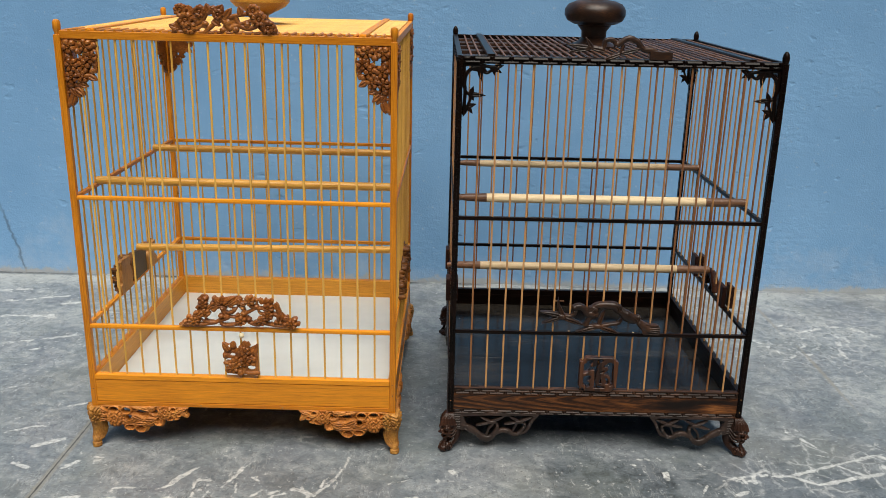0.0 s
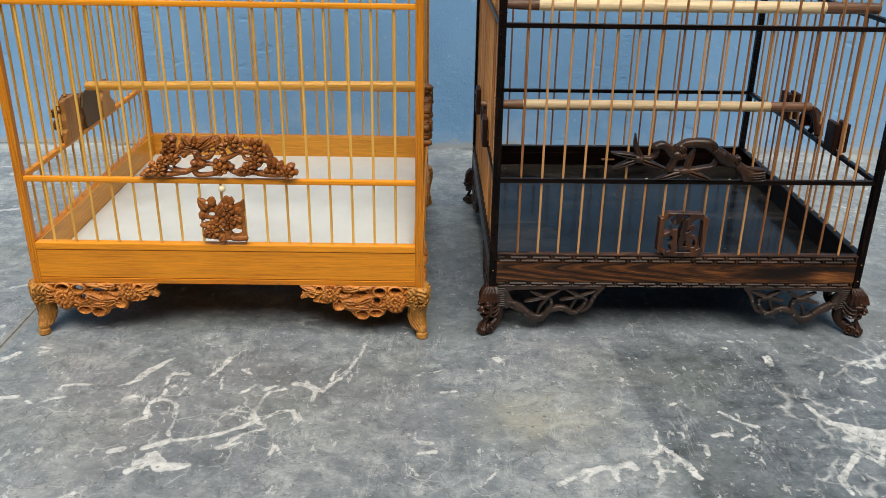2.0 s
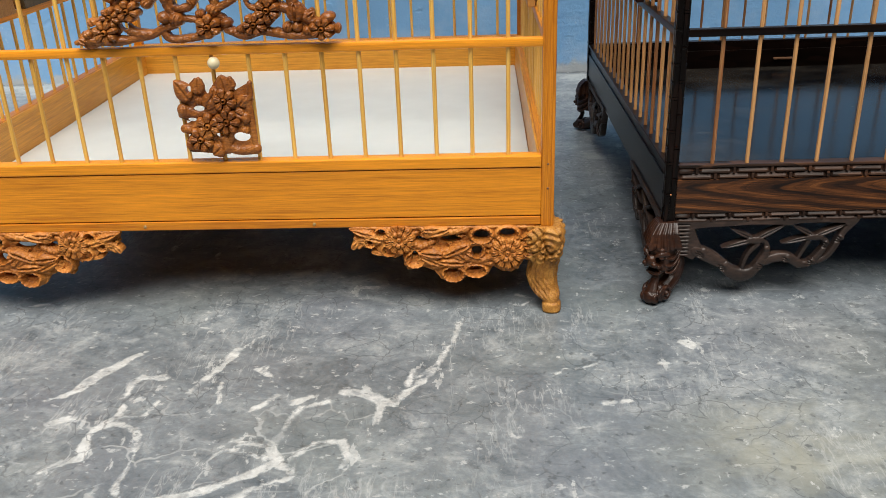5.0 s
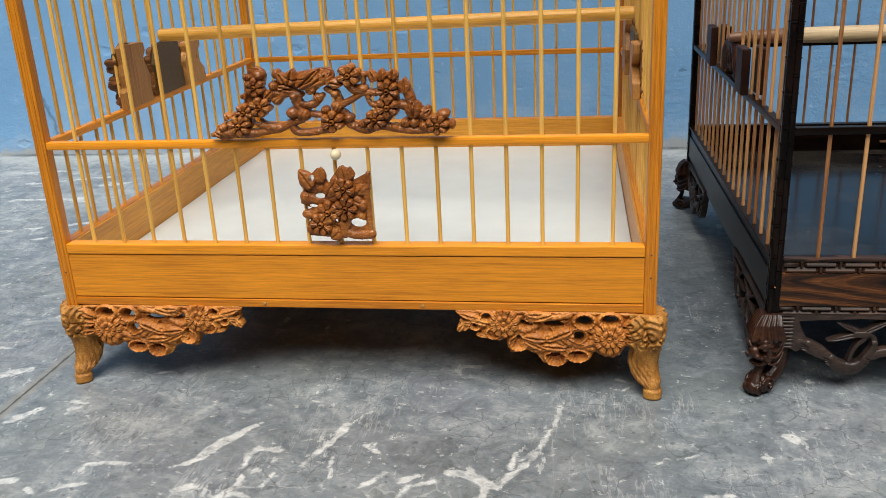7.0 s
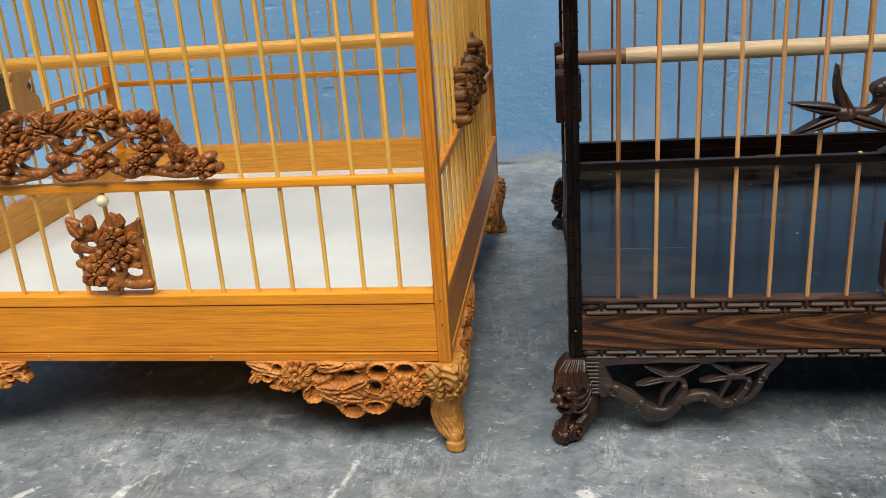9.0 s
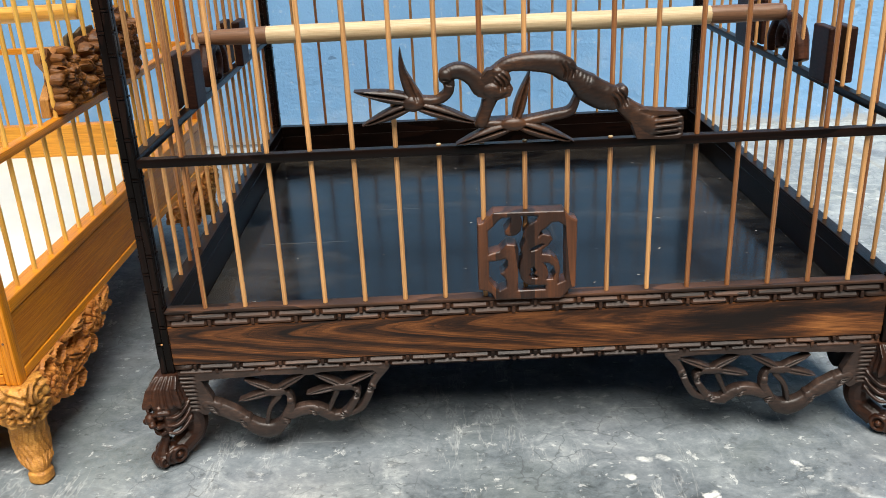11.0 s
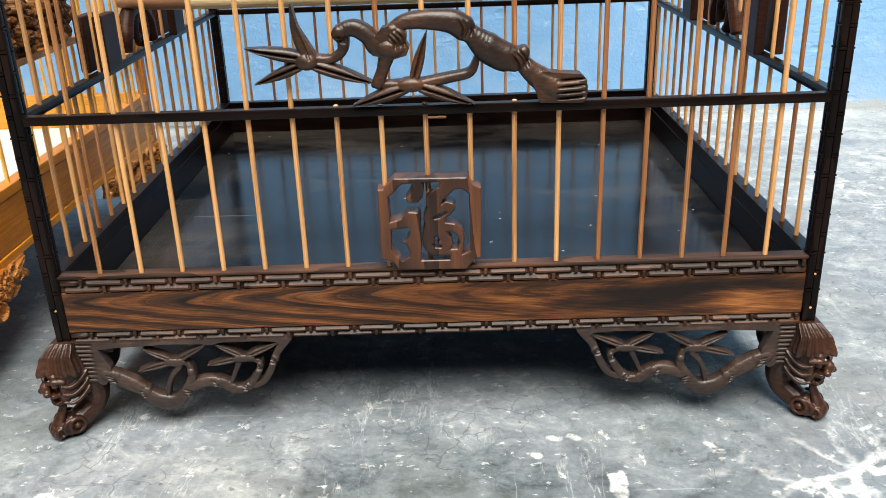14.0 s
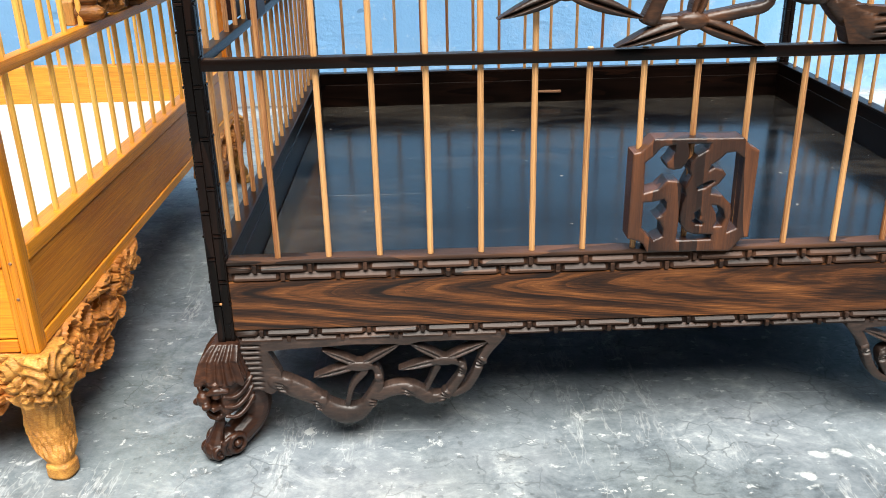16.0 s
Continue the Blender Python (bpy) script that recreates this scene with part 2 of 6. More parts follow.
def black_sheet_material():
    """Glossy black plastic: brown dust wiped about, most of it along the edges, and thin scratches."""
    m, n, l, b = material("black_gloss_sheet", 0.12, 0.0, 0.32)
    v = coords(n, l)
    sep = n.new("ShaderNodeSeparateXYZ")
    l.new(v, sep.inputs[0])
    side = maths(n, l, "ABSOLUTE", maths(n, l, "SUBTRACT", sep.outputs["X"], 0.165))
    rim = ramp(n, l, side, [(0.085, (0, 0, 0)), (0.165, (1, 1, 1))])
    back = ramp(n, l, sep.outputs["Y"], [(0.18, (0, 0, 0)), (0.335, (1, 1, 1))])
    fine = noise_tex(n, l, v, 160, 6, 0.75)
    wiped = noise_tex(n, l, coords(n, l, (10, 34, 1), (0, 0, 0.6)), 1.0, 6, 0.68, 0.6)
    cloud = noise_tex(n, l, v, 14, 5, 0.6, 0.5)
    f = maths(n, l, "ADD", maths(n, l, "MULTIPLY", wiped, 0.55), maths(n, l, "MULTIPLY", cloud, 0.45))
    f = maths(n, l, "ADD", f, maths(n, l, "MULTIPLY", maths(n, l, "MAXIMUM", rim, back), 0.14))
    dust = ramp(n, l, f, [(0.53, (0, 0, 0)), (0.72, (1, 1, 1))])
    dust = maths(n, l, "MULTIPLY", dust, maths(n, l, "MULTIPLY_ADD", fine, 1.3, -0.1))
    c = mix(n, l, maths(n, l, "MULTIPLY", dust, 0.50), (0.003, 0.003, 0.004), (0.125, 0.105, 0.082))
    lines = noise_tex(n, l, coords(n, l, (7, 420, 1), (0, 0, 0.5)), 1.0, 3)
    lines2 = noise_tex(n, l, coords(n, l, (380, 8, 1), (0, 0, 0.35)), 1.0, 3)
    scratch = maths(n, l, "MAXIMUM", ramp(n, l, lines, [(0.70, (0, 0, 0)), (0.74, (1, 1, 1))]), ramp(n, l, lines2, [(0.71, (0, 0, 0)), (0.75, (1, 1, 1))]))
    c = mix(n, l, maths(n, l, "MULTIPLY", scratch, 0.30), c, (0.20, 0.19, 0.17))
    fleck = ramp(n, l, noise_tex(n, l, v, 190, 2, 0.5), [(0.735, (0, 0, 0)), (0.76, (1, 1, 1))])
    c = mix(n, l, maths(n, l, "MULTIPLY", fleck, 0.6), c, (0.35, 0.34, 0.31))
    l.new(c, b.inputs["Base Color"])
    l.new(maths(n, l, "MULTIPLY_ADD", dust, 0.10, 0.15), b.inputs["Roughness"])
    return m


black_sheet = black_sheet_material()


CRACK_X = -0.79


def wall_material():
    m, n, l, b = material("blue_wall_paint", 0.55, 0.0, 0.35)
    v = coords(n, l)
    large = noise_tex(n, l, v, 2.2, 4)
    mid = noise_tex(n, l, v, 14, 5)
    c = ramp(n, l, maths(n, l, "ADD", maths(n, l, "MULTIPLY", large, 0.7), maths(n, l, "MULTIPLY", mid, 0.3)),
             [(0.35, (0.158, 0.340, 0.595)), (0.65, (0.210, 0.415, 0.685))])
    # pale lime bloom and chips near the ground
    sep = n.new("ShaderNodeSeparateXYZ")
    l.new(v, sep.inputs[0])
    blotch = noise_tex(n, l, v, 9, 6, 0.7)
    low = maths(n, l, "SUBTRACT", blotch, maths(n, l, "MULTIPLY", sep.outputs["Z"], 1.6))
    c = mix(n, l, maths(n, l, "MULTIPLY", ramp(n, l, low, [(0.40, (0, 0, 0)), (0.62, (1, 1, 1))]), 0.32), c, (0.55, 0.62, 0.68))
    c = mix(n, l, maths(n, l, "MULTIPLY", ramp(n, l, noise_tex(n, l, v, 150, 3, 0.5), [(0.66, (0, 0, 0)), (0.75, (1, 1, 1))]), 0.5), c, (0.40, 0.52, 0.66))
    nick = ramp(n, l, noise_tex(n, l, coords(n, l, (1, 1, 2)), 34, 3, 0.5), [(0.235, (1, 1, 1)), (0.265, (0, 0, 0))])
    c = mix(n, l, maths(n, l, "MULTIPLY", nick, 0.6), c, (0.06, 0.12, 0.22))
    # a crack that runs down to the floor, and the dirty foot of the wall
    line = maths(n, l, "ADD", maths(n, l, "MULTIPLY", sep.outputs["Z"], 0.29), maths(n, l, "MULTIPLY", maths(n, l, "SUBTRACT", noise_tex(n, l, v, 26, 4, 0.6), 0.5), 0.03))
    line = maths(n, l, "ABSOLUTE", maths(n, l, "SUBTRACT", maths(n, l, "ADD", sep.outputs["X"], line), CRACK_X))
    crack = maths(n, l, "MULTIPLY", ramp(n, l, line, [(0.0008, (1, 1, 1)), (0.0030, (0, 0, 0))]), ramp(n, l, sep.outputs["Z"], [(0.10, (1, 1, 1)), (0.15, (0, 0, 0))]))
    c = mix(n, l, maths(n, l, "MULTIPLY", crack, 0.7), c, (0.07, 0.11, 0.16))
    foot = maths(n, l, "ADD", sep.outputs["Z"], maths(n, l, "MULTIPLY", maths(n, l, "SUBTRACT", noise_tex(n, l, v, 24, 5, 0.7), 0.5), 0.05))
    c = mix(n, l, maths(n, l, "MULTIPLY", ramp(n, l, foot, [(0.004, (1, 1, 1)), (0.012, (0, 0, 0))]), 0.75), c, (0.46, 0.45, 0.42))
    l.new(c, b.inputs["Base Color"])
    peel = noise_tex(n, l, v, 330, 3, 0.55)
    ridge = noise_tex(n, l, coords(n, l, (1, 1, 1.7)), 70, 3, 0.5)
    gate = ramp(n, l, noise_tex(n, l, v, 7, 3), [(0.44, (0.12, 0.12, 0.12)), (0.64, (0.75, 0.75, 0.75))])
    dent = ramp(n, l, noise_tex(n, l, coords(n, l, (1, 1, 1.6)), 30, 2, 0.4), [(0.24, (0, 0, 0)), (0.33, (1, 1, 1))])
    h = maths(n, l, "ADD", maths(n, l, "MULTIPLY", peel, 0.30), maths(n, l, "MULTIPLY", ridge, gate))
    h = maths(n, l, "ADD", h, maths(n, l, "MULTIPLY", dent, 0.5))
    bump(n, l, b, h, 0.45, 0.0036)
    return m


wall_paint = wall_material()


def floor_material():
    m, n, l, b = material("grey_marble_floor", 0.42, 0.0, 0.45)
    v = coords(n, l)
    cloud = noise_tex(n, l, v, 5.5, 6, 0.62, 0.5)
    speck = noise_tex(n, l, v, 95, 6, 0.75)
    drag = noise_tex(n, l, coords(n, l, (60, 110, 1), (0, 0, 0.6)), 1.0, 5, 0.7, 0.4)
    tone = n.new("ShaderNodeAttribute")
    tone.attribute_name = "slab_tone"
    grit = noise_tex(n, l, coords(n, l, (1, 1.35, 1)), 310, 3, 0.7)
    base = maths(n, l, "ADD", maths(n, l, "MULTIPLY", cloud, 0.36), maths(n, l, "MULTIPLY", speck, 0.24))
    base = maths(n, l, "ADD", base, maths(n, l, "MULTIPLY", grit, 0.14))
    base = maths(n, l, "ADD", base, maths(n, l, "MULTIPLY", drag, 0.06))
    mottle = noise_tex(n, l, coords(n, l, (1, 1.25, 1), (0, 0, 0.5)), 40, 9, 0.72, 0.8)
    base = maths(n, l, "ADD", base, maths(n, l, "MULTIPLY", maths(n, l, "SUBTRACT", mottle, 0.5), 0.54))
    base = maths(n, l, "ADD", maths(n, l, "ADD", base, 0.14), tone.outputs["Fac"])
    c = ramp(n, l, base, [(0.36, (0.036, 0.045, 0.050)), (0.46, (0.092, 0.110, 0.125)), (0.58, (0.168, 0.192, 0.210)), (0.72, (0.35, 0.375, 0.378))])
    warm = ramp(n, l, noise_tex(n, l, v, 3.3, 4, 0.6), [(0.52, (0, 0, 0)), (0.68, (1, 1, 1))])
    c = mix(n, l, maths(n, l, "MULTIPLY", warm, 0.25), c, (0.23, 0.21, 0.17))
    tint = noise_tex(n, l, v, 9, 4, 0.6, 0.4)
    c = mix(n, l, maths(n, l, "MULTIPLY", ramp(n, l, tint, [(0.52, (0, 0, 0)), (0.66, (1, 1, 1))]), 0.30), c, (0.150, 0.160, 0.190))
    c = mix(n, l, maths(n, l, "MULTIPLY", ramp(n, l, tint, [(0.34, (1, 1, 1)), (0.47, (0, 0, 0))]), 0.30), c, (0.150, 0.172, 0.160))
    mark = n.new("ShaderNodeAttribute")
    mark.attribute_name = "beige_stain"
    spill = maths(n, l, "MULTIPLY", mark.outputs["Fac"], ramp(n, l, noise_tex(n, l, v, 28, 5, 0.65, 0.5), [(0.36, (0.15, 0.15, 0.15)), (0.60, (1, 1, 1))]))
    c = mix(n, l, maths(n, l, "MULTIPLY", spill, 0.62), c, (0.285, 0.280, 0.215))
    # white veins, flecks and joints: the distance to the nearest one is kept on the mesh, its edge is broken up here
    edge = noise_tex(n, l, v, 85, 6, 0.72, 0.5)
    ragged = noise_tex(n, l, v, 42, 5, 0.7, 0.6)
    d = n.new("ShaderNodeAttribute")
    d.attribute_name = "vein_distance"
    dist = maths(n, l, "ADD", d.outputs["Fac"], maths(n, l, "MULTIPLY", maths(n, l, "SUBTRACT", edge, 0.5), 0.0050))
    dist = maths(n, l, "ADD", dist, maths(n, l, "MULTIPLY", maths(n, l, "SUBTRACT", ragged, 0.5), 0.0095))
    dist = maths(n, l, "ADD", dist, maths(n, l, "MULTIPLY", maths(n, l, "SUBTRACT", noise_tex(n, l, v, 15, 3, 0.5), 0.48), 0.003))
    vein = ramp(n, l, maths(n, l, "MULTIPLY_ADD", dist, 100.0, 0.5), [(0.48, (1, 1, 1)), (0.61, (0, 0, 0))])
    # thin web of veins and small chips all over
    warp = noise_tex(n, l, v, 11, 6, 0.7, 1.2)
    web = maths(n, l, "ABSOLUTE", maths(n, l, "SUBTRACT", warp, 0.5))
    gate = maths(n, l, "SUBTRACT", 0.60, noise_tex(n, l, v, 4.0, 3))
    web = ramp(n, l, maths(n, l, "ADD", web, maths(n, l, "MULTIPLY", gate, 0.22)), [(0.002, (1, 1, 1)), (0.014, (0, 0, 0))])
    chip = ramp(n, l, noise_tex(n, l, coords(n, l, (1, 1.5, 1)), 130, 5, 0.65), [(0.61, (0, 0, 0)), (0.66, (1, 1, 1))])
    near = maths(n, l, "MULTIPLY", ramp(n, l, d.outputs["Fac"], [(0.0, (1, 1, 1)), (0.022, (0, 0, 0))]), 0.085)
    chip2 = ramp(n, l, maths(n, l, "ADD", noise_tex(n, l, coords(n, l, (2.0, 1.0, 1), (0, 0, 0.75)), 52, 5, 0.65), near), [(0.675, (0, 0, 0)), (0.705, (1, 1, 1))])
    scratch3 = ramp(n, l, noise_tex(n, l, coords(n, l, (9, 240, 1), (0, 0, -0.9)), 1.0, 4, 0.6), [(0.70, (0, 0, 0)), (0.73, (1, 1, 1))])
    scratch = ramp(n, l, noise_tex(n, l, coords(n, l, (260, 5, 1), (0, 0, 0.5)), 1.0, 3), [(0.735, (0, 0, 0)), (0.76, (1, 1, 1))])
    scratch2 = ramp(n, l, noise_tex(n, l, coords(n, l, (6, 300, 1), (0, 0, 0.12)), 1.0, 3), [(0.74, (0, 0, 0)), (0.765, (1, 1, 1))])
    pale = maths(n, l, "MAXIMUM", maths(n, l, "MULTIPLY", vein, ramp(n, l, noise_tex(n, l, v, 60, 5, 0.7), [(0.36, (0.28, 0.28, 0.28)), (0.50, (0.95, 0.95, 0.95))])), maths(n, l, "MULTIPLY", web, 0.05))
    pale = maths(n, l, "MAXIMUM", pale, maths(n, l, "MULTIPLY", chip, 0.55))
    pale = maths(n, l, "MAXIMUM", pale, maths(n, l, "MULTIPLY", chip2, 0.6))
    pale = maths(n, l, "MAXIMUM", pale, maths(n, l, "MULTIPLY", maths(n, l, "MAXIMUM", maths(n, l, "MAXIMUM", scratch, scratch2), scratch3), 0.22))
    pale_c = ramp(n, l, speck, [(0.34, (0.32, 0.335, 0.335)), (0.60, (0.57, 0.585, 0.58))])
    c = mix(n, l, pale, c, pale_c)
    part_of = ramp(n, l, noise_tex(n, l, v, 15, 4, 0.6), [(0.50, (0, 0, 0)), (0.58, (1, 1, 1))])
    for turn, scale in ((0.75, 1.0), (-0.5, 0.8)):
        thread = noise_tex(n, l, coords(n, l, (46 * scale, 9 * scale, 1), (0, 0, turn)), 1.0, 5, 0.62, 0.15)
        thread = ramp(n, l, maths(n, l, "ABSOLUTE", maths(n, l, "SUBTRACT", thread, 0.5)), [(0.0, (1, 1, 1)), (0.010, (0, 0, 0))])
        c = mix(n, l, maths(n, l, "MULTIPLY", maths(n, l, "MULTIPLY", thread, part_of), 0.26), c, (0.52, 0.53, 0.52))
    # net of fine cracks filled with lime, round the larger veins
    wobble = n.new("ShaderNodeVectorMath")
    wobble.operation = "ADD"
    shake = n.new("ShaderNodeTexNoise")
    shake.inputs["Scale"].default_value, shake.inputs["Detail"].default_value = 30, 4
    l.new(v, shake.inputs["Vector"])
    soft = n.new("ShaderNodeVectorMath")
    soft.operation = "SCALE"
    soft.inputs["Scale"].default_value = 0.040
    l.new(shake.outputs["Color"], soft.inputs[0])
    l.new(v, wobble.inputs[0])
    l.new(soft.outputs[0], wobble.inputs[1])
    cells = n.new("ShaderNodeTexVoronoi")
    cells.feature, cells.voronoi_dimensions = "DISTANCE_TO_EDGE", "2D"
    cells.inputs["Scale"].default_value = 34
    l.new(wobble.outputs[0], cells.inputs["Vector"])
    net = ramp(n, l, cells.outputs["Distance"], [(0.012, (1, 1, 1)), (0.032, (0, 0, 0))])
    zone = n.new("ShaderNodeAttribute")
    zone.attribute_name = "crack_net"
    round_veins = zone.outputs["Fac"]
    broken = ramp(n, l, noise_tex(n, l, v, 38, 4, 0.6), [(0.46, (0, 0, 0)), (0.54, (1, 1, 1))])
    net = maths(n, l, "MULTIPLY", maths(n, l, "MULTIPLY", net, round_veins), broken)
    c = mix(n, l, maths(n, l, "MULTIPLY", net, 0.42), c, (0.50, 0.515, 0.51))
    # thick lime web where the stone is broken
    lime = n.new("ShaderNodeAttribute")
    lime.attribute_name = "lime_web"
    thick = ramp(n, l, cells.outputs["Distance"], [(0.02, (1, 1, 1)), (0.10, (0, 0, 0))])
    thick = maths(n, l, "MULTIPLY", thick, ramp(n, l, maths(n, l, "ADD", lime.outputs["Fac"], maths(n, l, "SUBTRACT", ragged, 0.5)), [(0.35, (0, 0, 0)), (0.6, (1, 1, 1))]))
    thick = maths(n, l, "MULTIPLY", thick, ramp(n, l, noise_tex(n, l, v, 45, 5, 0.7), [(0.40, (0, 0, 0)), (0.56, (1, 1, 1))]))
    c = mix(n, l, maths(n, l, "MULTIPLY", thick, 0.50), c, pale_c)
    blotch = ramp(n, l, noise_tex(n, l, v, 75, 5, 0.65), [(0.33, (1, 1, 1)), (0.40, (0, 0, 0))])
    c = mix(n, l, maths(n, l, "MULTIPLY", blotch, 0.4), c, (0.045, 0.05, 0.055))
    pit = ramp(n, l, noise_tex(n, l, v, 210, 2, 0.5), [(0.28, (1, 1, 1)), (0.35, (0, 0, 0))])
    c = mix(n, l, maths(n, l, "MULTIPLY", pit, 0.55), c, (0.045, 0.05, 0.055))
    # fine dark cracks
    flaw = n.new("ShaderNodeTexVoronoi")
    flaw.feature, flaw.voronoi_dimensions = "DISTANCE_TO_EDGE", "2D"
    flaw.inputs["Scale"].default_value = 62
    l.new(wobble.outputs[0], flaw.inputs["Vector"])
    dark_line = maths(n, l, "MULTIPLY", ramp(n, l, flaw.outputs["Distance"], [(0.010, (1, 1, 1)), (0.034, (0, 0, 0))]), ramp(n, l, noise_tex(n, l, v, 19, 4, 0.6), [(0.47, (0, 0, 0)), (0.57, (1, 1, 1))]))
    c = mix(n, l, maths(n, l, "MULTIPLY", dark_line, 0.50), c, (0.050, 0.056, 0.062))
    # joints between the slabs
    j = n.new("ShaderNodeAttribute")
    j.attribute_name = "joint_distance"
    jd = maths(n, l, "ADD", maths(n, l, "ABSOLUTE", j.outputs["Fac"]), maths(n, l, "MULTIPLY", maths(n, l, "SUBTRACT", edge, 0.5), 0.004))
    filler = ramp(n, l, maths(n, l, "MULTIPLY", jd, 100.0), [(0.34, (1, 1, 1)), (0.62, (0, 0, 0))])
    c = mix(n, l, maths(n, l, "MULTIPLY", filler, 0.60), c, (0.23, 0.215, 0.18))
    crack = ramp(n, l, maths(n, l, "MULTIPLY", jd, 100.0), [(0.03, (1, 1, 1)), (0.13, (0, 0, 0))])
    c = mix(n, l, maths(n, l, "MULTIPLY", crack, 0.9), c, (0.05, 0.05, 0.045))
    l.new(c, b.inputs["Base Color"])
    r = maths(n, l, "ADD", maths(n, l, "MULTIPLY", speck, 0.35), 0.24)
    l.new(r, b.inputs["Roughness"])
    h = maths(n, l, "ADD", maths(n, l, "MULTIPLY", speck, 0.8), maths(n, l, "MULTIPLY", vein, 0.4))
    h = maths(n, l, "SUBTRACT", h, maths(n, l, "MULTIPLY", crack, 2.0))
    bump(n, l, b, h, 0.3, 0.0012)
    return m


floor_stone = floor_material()


# ---- mesh tools ----
def mesh_of(bm, name, smooth=True, angle=35):
    me = bpy.data.meshes.new(name)
    bmesh.ops.recalc_face_normals(bm, faces=bm.faces)
    if smooth:
        for f in bm.faces:
            f.smooth = True
        for e in bm.edges:
            if len(e.link_faces) == 2:
                turn = e.calc_face_angle(0)
                big, small = sorted((f.calc_area() for f in e.link_faces), reverse=True)
                if turn > radians(angle) or (turn > 0.1 and big > 10 * small):
                    e.smooth = False
    bm.to_mesh(me)
    bm.free()
    return me


def place(name, me, mat, parent=None, label="", at=None):
    ob = new(name, me)
    if not me.materials:
        me.materials.append(mat)
    if parent is not None:
        ob.parent = parent
    if at is not None:
        ob.matrix_basis = at
    if label:
        tagged(ob, label)
    return ob


def part(name, bm, mat, parent, label="", at=None, smooth=True):
    return place(name, mesh_of(bm, name, smooth), mat, parent, label, at)


def box(bm, x0, x1, y0, y1, z0, z1, bevel=0.0):
    r = bmesh.ops.create_cube(bm, size=1, matrix=Matrix.Translation(((x0 + x1) / 2, (y0 + y1) / 2, (z0 + z1) / 2)) @ Matrix.Diagonal((x1 - x0, y1 - y0, z1 - z0, 1)))
    if bevel:
        edges = list({e for v in r["verts"] for e in v.link_edges})
        bmesh.ops.bevel(bm, geom=edges, offset=bevel, segments=2, affect="EDGES", profile=0.5)
    return bm


def ball(bm, c, r, turn=0.0, sub=2, m=None):
    """An ellipsoid; turn: degrees about y."""
    r = (r, r, r) if isinstance(r, (int, float)) else r
    mat = (m or Matrix()) @ Matrix.Translation(c) @ Matrix.Rotation(radians(turn), 4, "Y") @ Matrix.Diagonal((*r, 1))
    bmesh.ops.create_icosphere(bm, subdivisions=sub, radius=1, matrix=mat)
    return bm


def spline(pts, steps):
    """Catmull-Rom through the points."""
    pts = [Vector(p) for p in pts]
    if len(pts) == 2:
        return [pts[0].lerp(pts[1], i / steps) for i in range(steps + 1)]
    out = []
    ext = [2 * pts[0] - pts[1]] + pts + [2 * pts[-1] - pts[-2]]
    for i in range(1, len(ext) - 2):
        p0, p1, p2, p3 = ext[i - 1:i + 3]
        for k in range(steps):
            t = k / steps
            out.append(0.5 * (2 * p1 + (p2 - p0) * t + (2 * p0 - 5 * p1 + 4 * p2 - p3) * t * t + (3 * p1 - p0 - 3 * p2 + p3) * t ** 3))
    return out + [pts[-1]]


def tube(bm, pts, radii, seg=10, flat=1.0, steps=5, side=Vector((0, 1, 0))):
    """A rounded tube along a smooth line; radii: one, or one for each point; flat: thickness along side against width."""
    line = spline(pts, steps)
    rs = [radii] * len(pts) if isinstance(radii, (int, float)) else list(radii)
    n = len(line)
    rings = []
    for i, p in enumerate(line):
        f = i / (n - 1) * (len(rs) - 1)
        k = min(int(f), len(rs) - 2) if len(rs) > 1 else 0
        r = rs[k] + (rs[min(k + 1, len(rs) - 1)] - rs[k]) * (f - k)
        d = (line[min(i + 1, n - 1)] - line[max(i - 1, 0)]).normalized()
        u = d.cross(side)
        u = u.normalized() if u.length > 1e-6 else Vector((1, 0, 0))
        w = u.cross(d).normalized()
        rings.append([bm.verts.new(p + u * (r * math.cos(2 * math.pi * j / seg)) + w * (r * flat * math.sin(2 * math.pi * j / seg))) for j in range(seg)])
    for A, B in zip(rings, rings[1:]):
        for j in range(seg):
            bm.faces.new((A[j], A[(j + 1) % seg], B[(j + 1) % seg], B[j]))
    bm.faces.new(list(reversed(rings[0])))
    bm.faces.new(rings[-1])
    return bm


def lathe(bm, profile, seg=40, at=(0, 0, 0)):
    """profile: (radius, height) from the bottom up."""
    rings = [[bm.verts.new((at[0] + r * math.cos(2 * math.pi * j / seg), at[1] + r * math.sin(2 * math.pi * j / seg), at[2] + z)) for j in range(seg)] for r, z in profile]
    for A, B in zip(rings, rings[1:]):
        for j in range(seg):
            bm.faces.new((A[j], A[(j + 1) % seg], B[(j + 1) % seg], B[j]))
    bm.faces.new(list(reversed(rings[0])))
    bm.faces.new(rings[-1])
    return bm


def fused(bm, name, voxel):
    """Fuses overlapping pieces into one carved body."""
    ob = new(name, mesh_of(bm, name, False))
    mod = ob.modifiers.new("fuse", "REMESH")
    mod.mode, mod.voxel_size, mod.use_smooth_shade = "VOXEL", voxel, True
    me = bpy.data.meshes.new_from_object(ob.evaluated_get(bpy.context.evaluated_depsgraph_get()))
    old = ob.data
    bpy.data.objects.remove(ob)
    bpy.data.meshes.remove(old)
    me.name = name
    return me


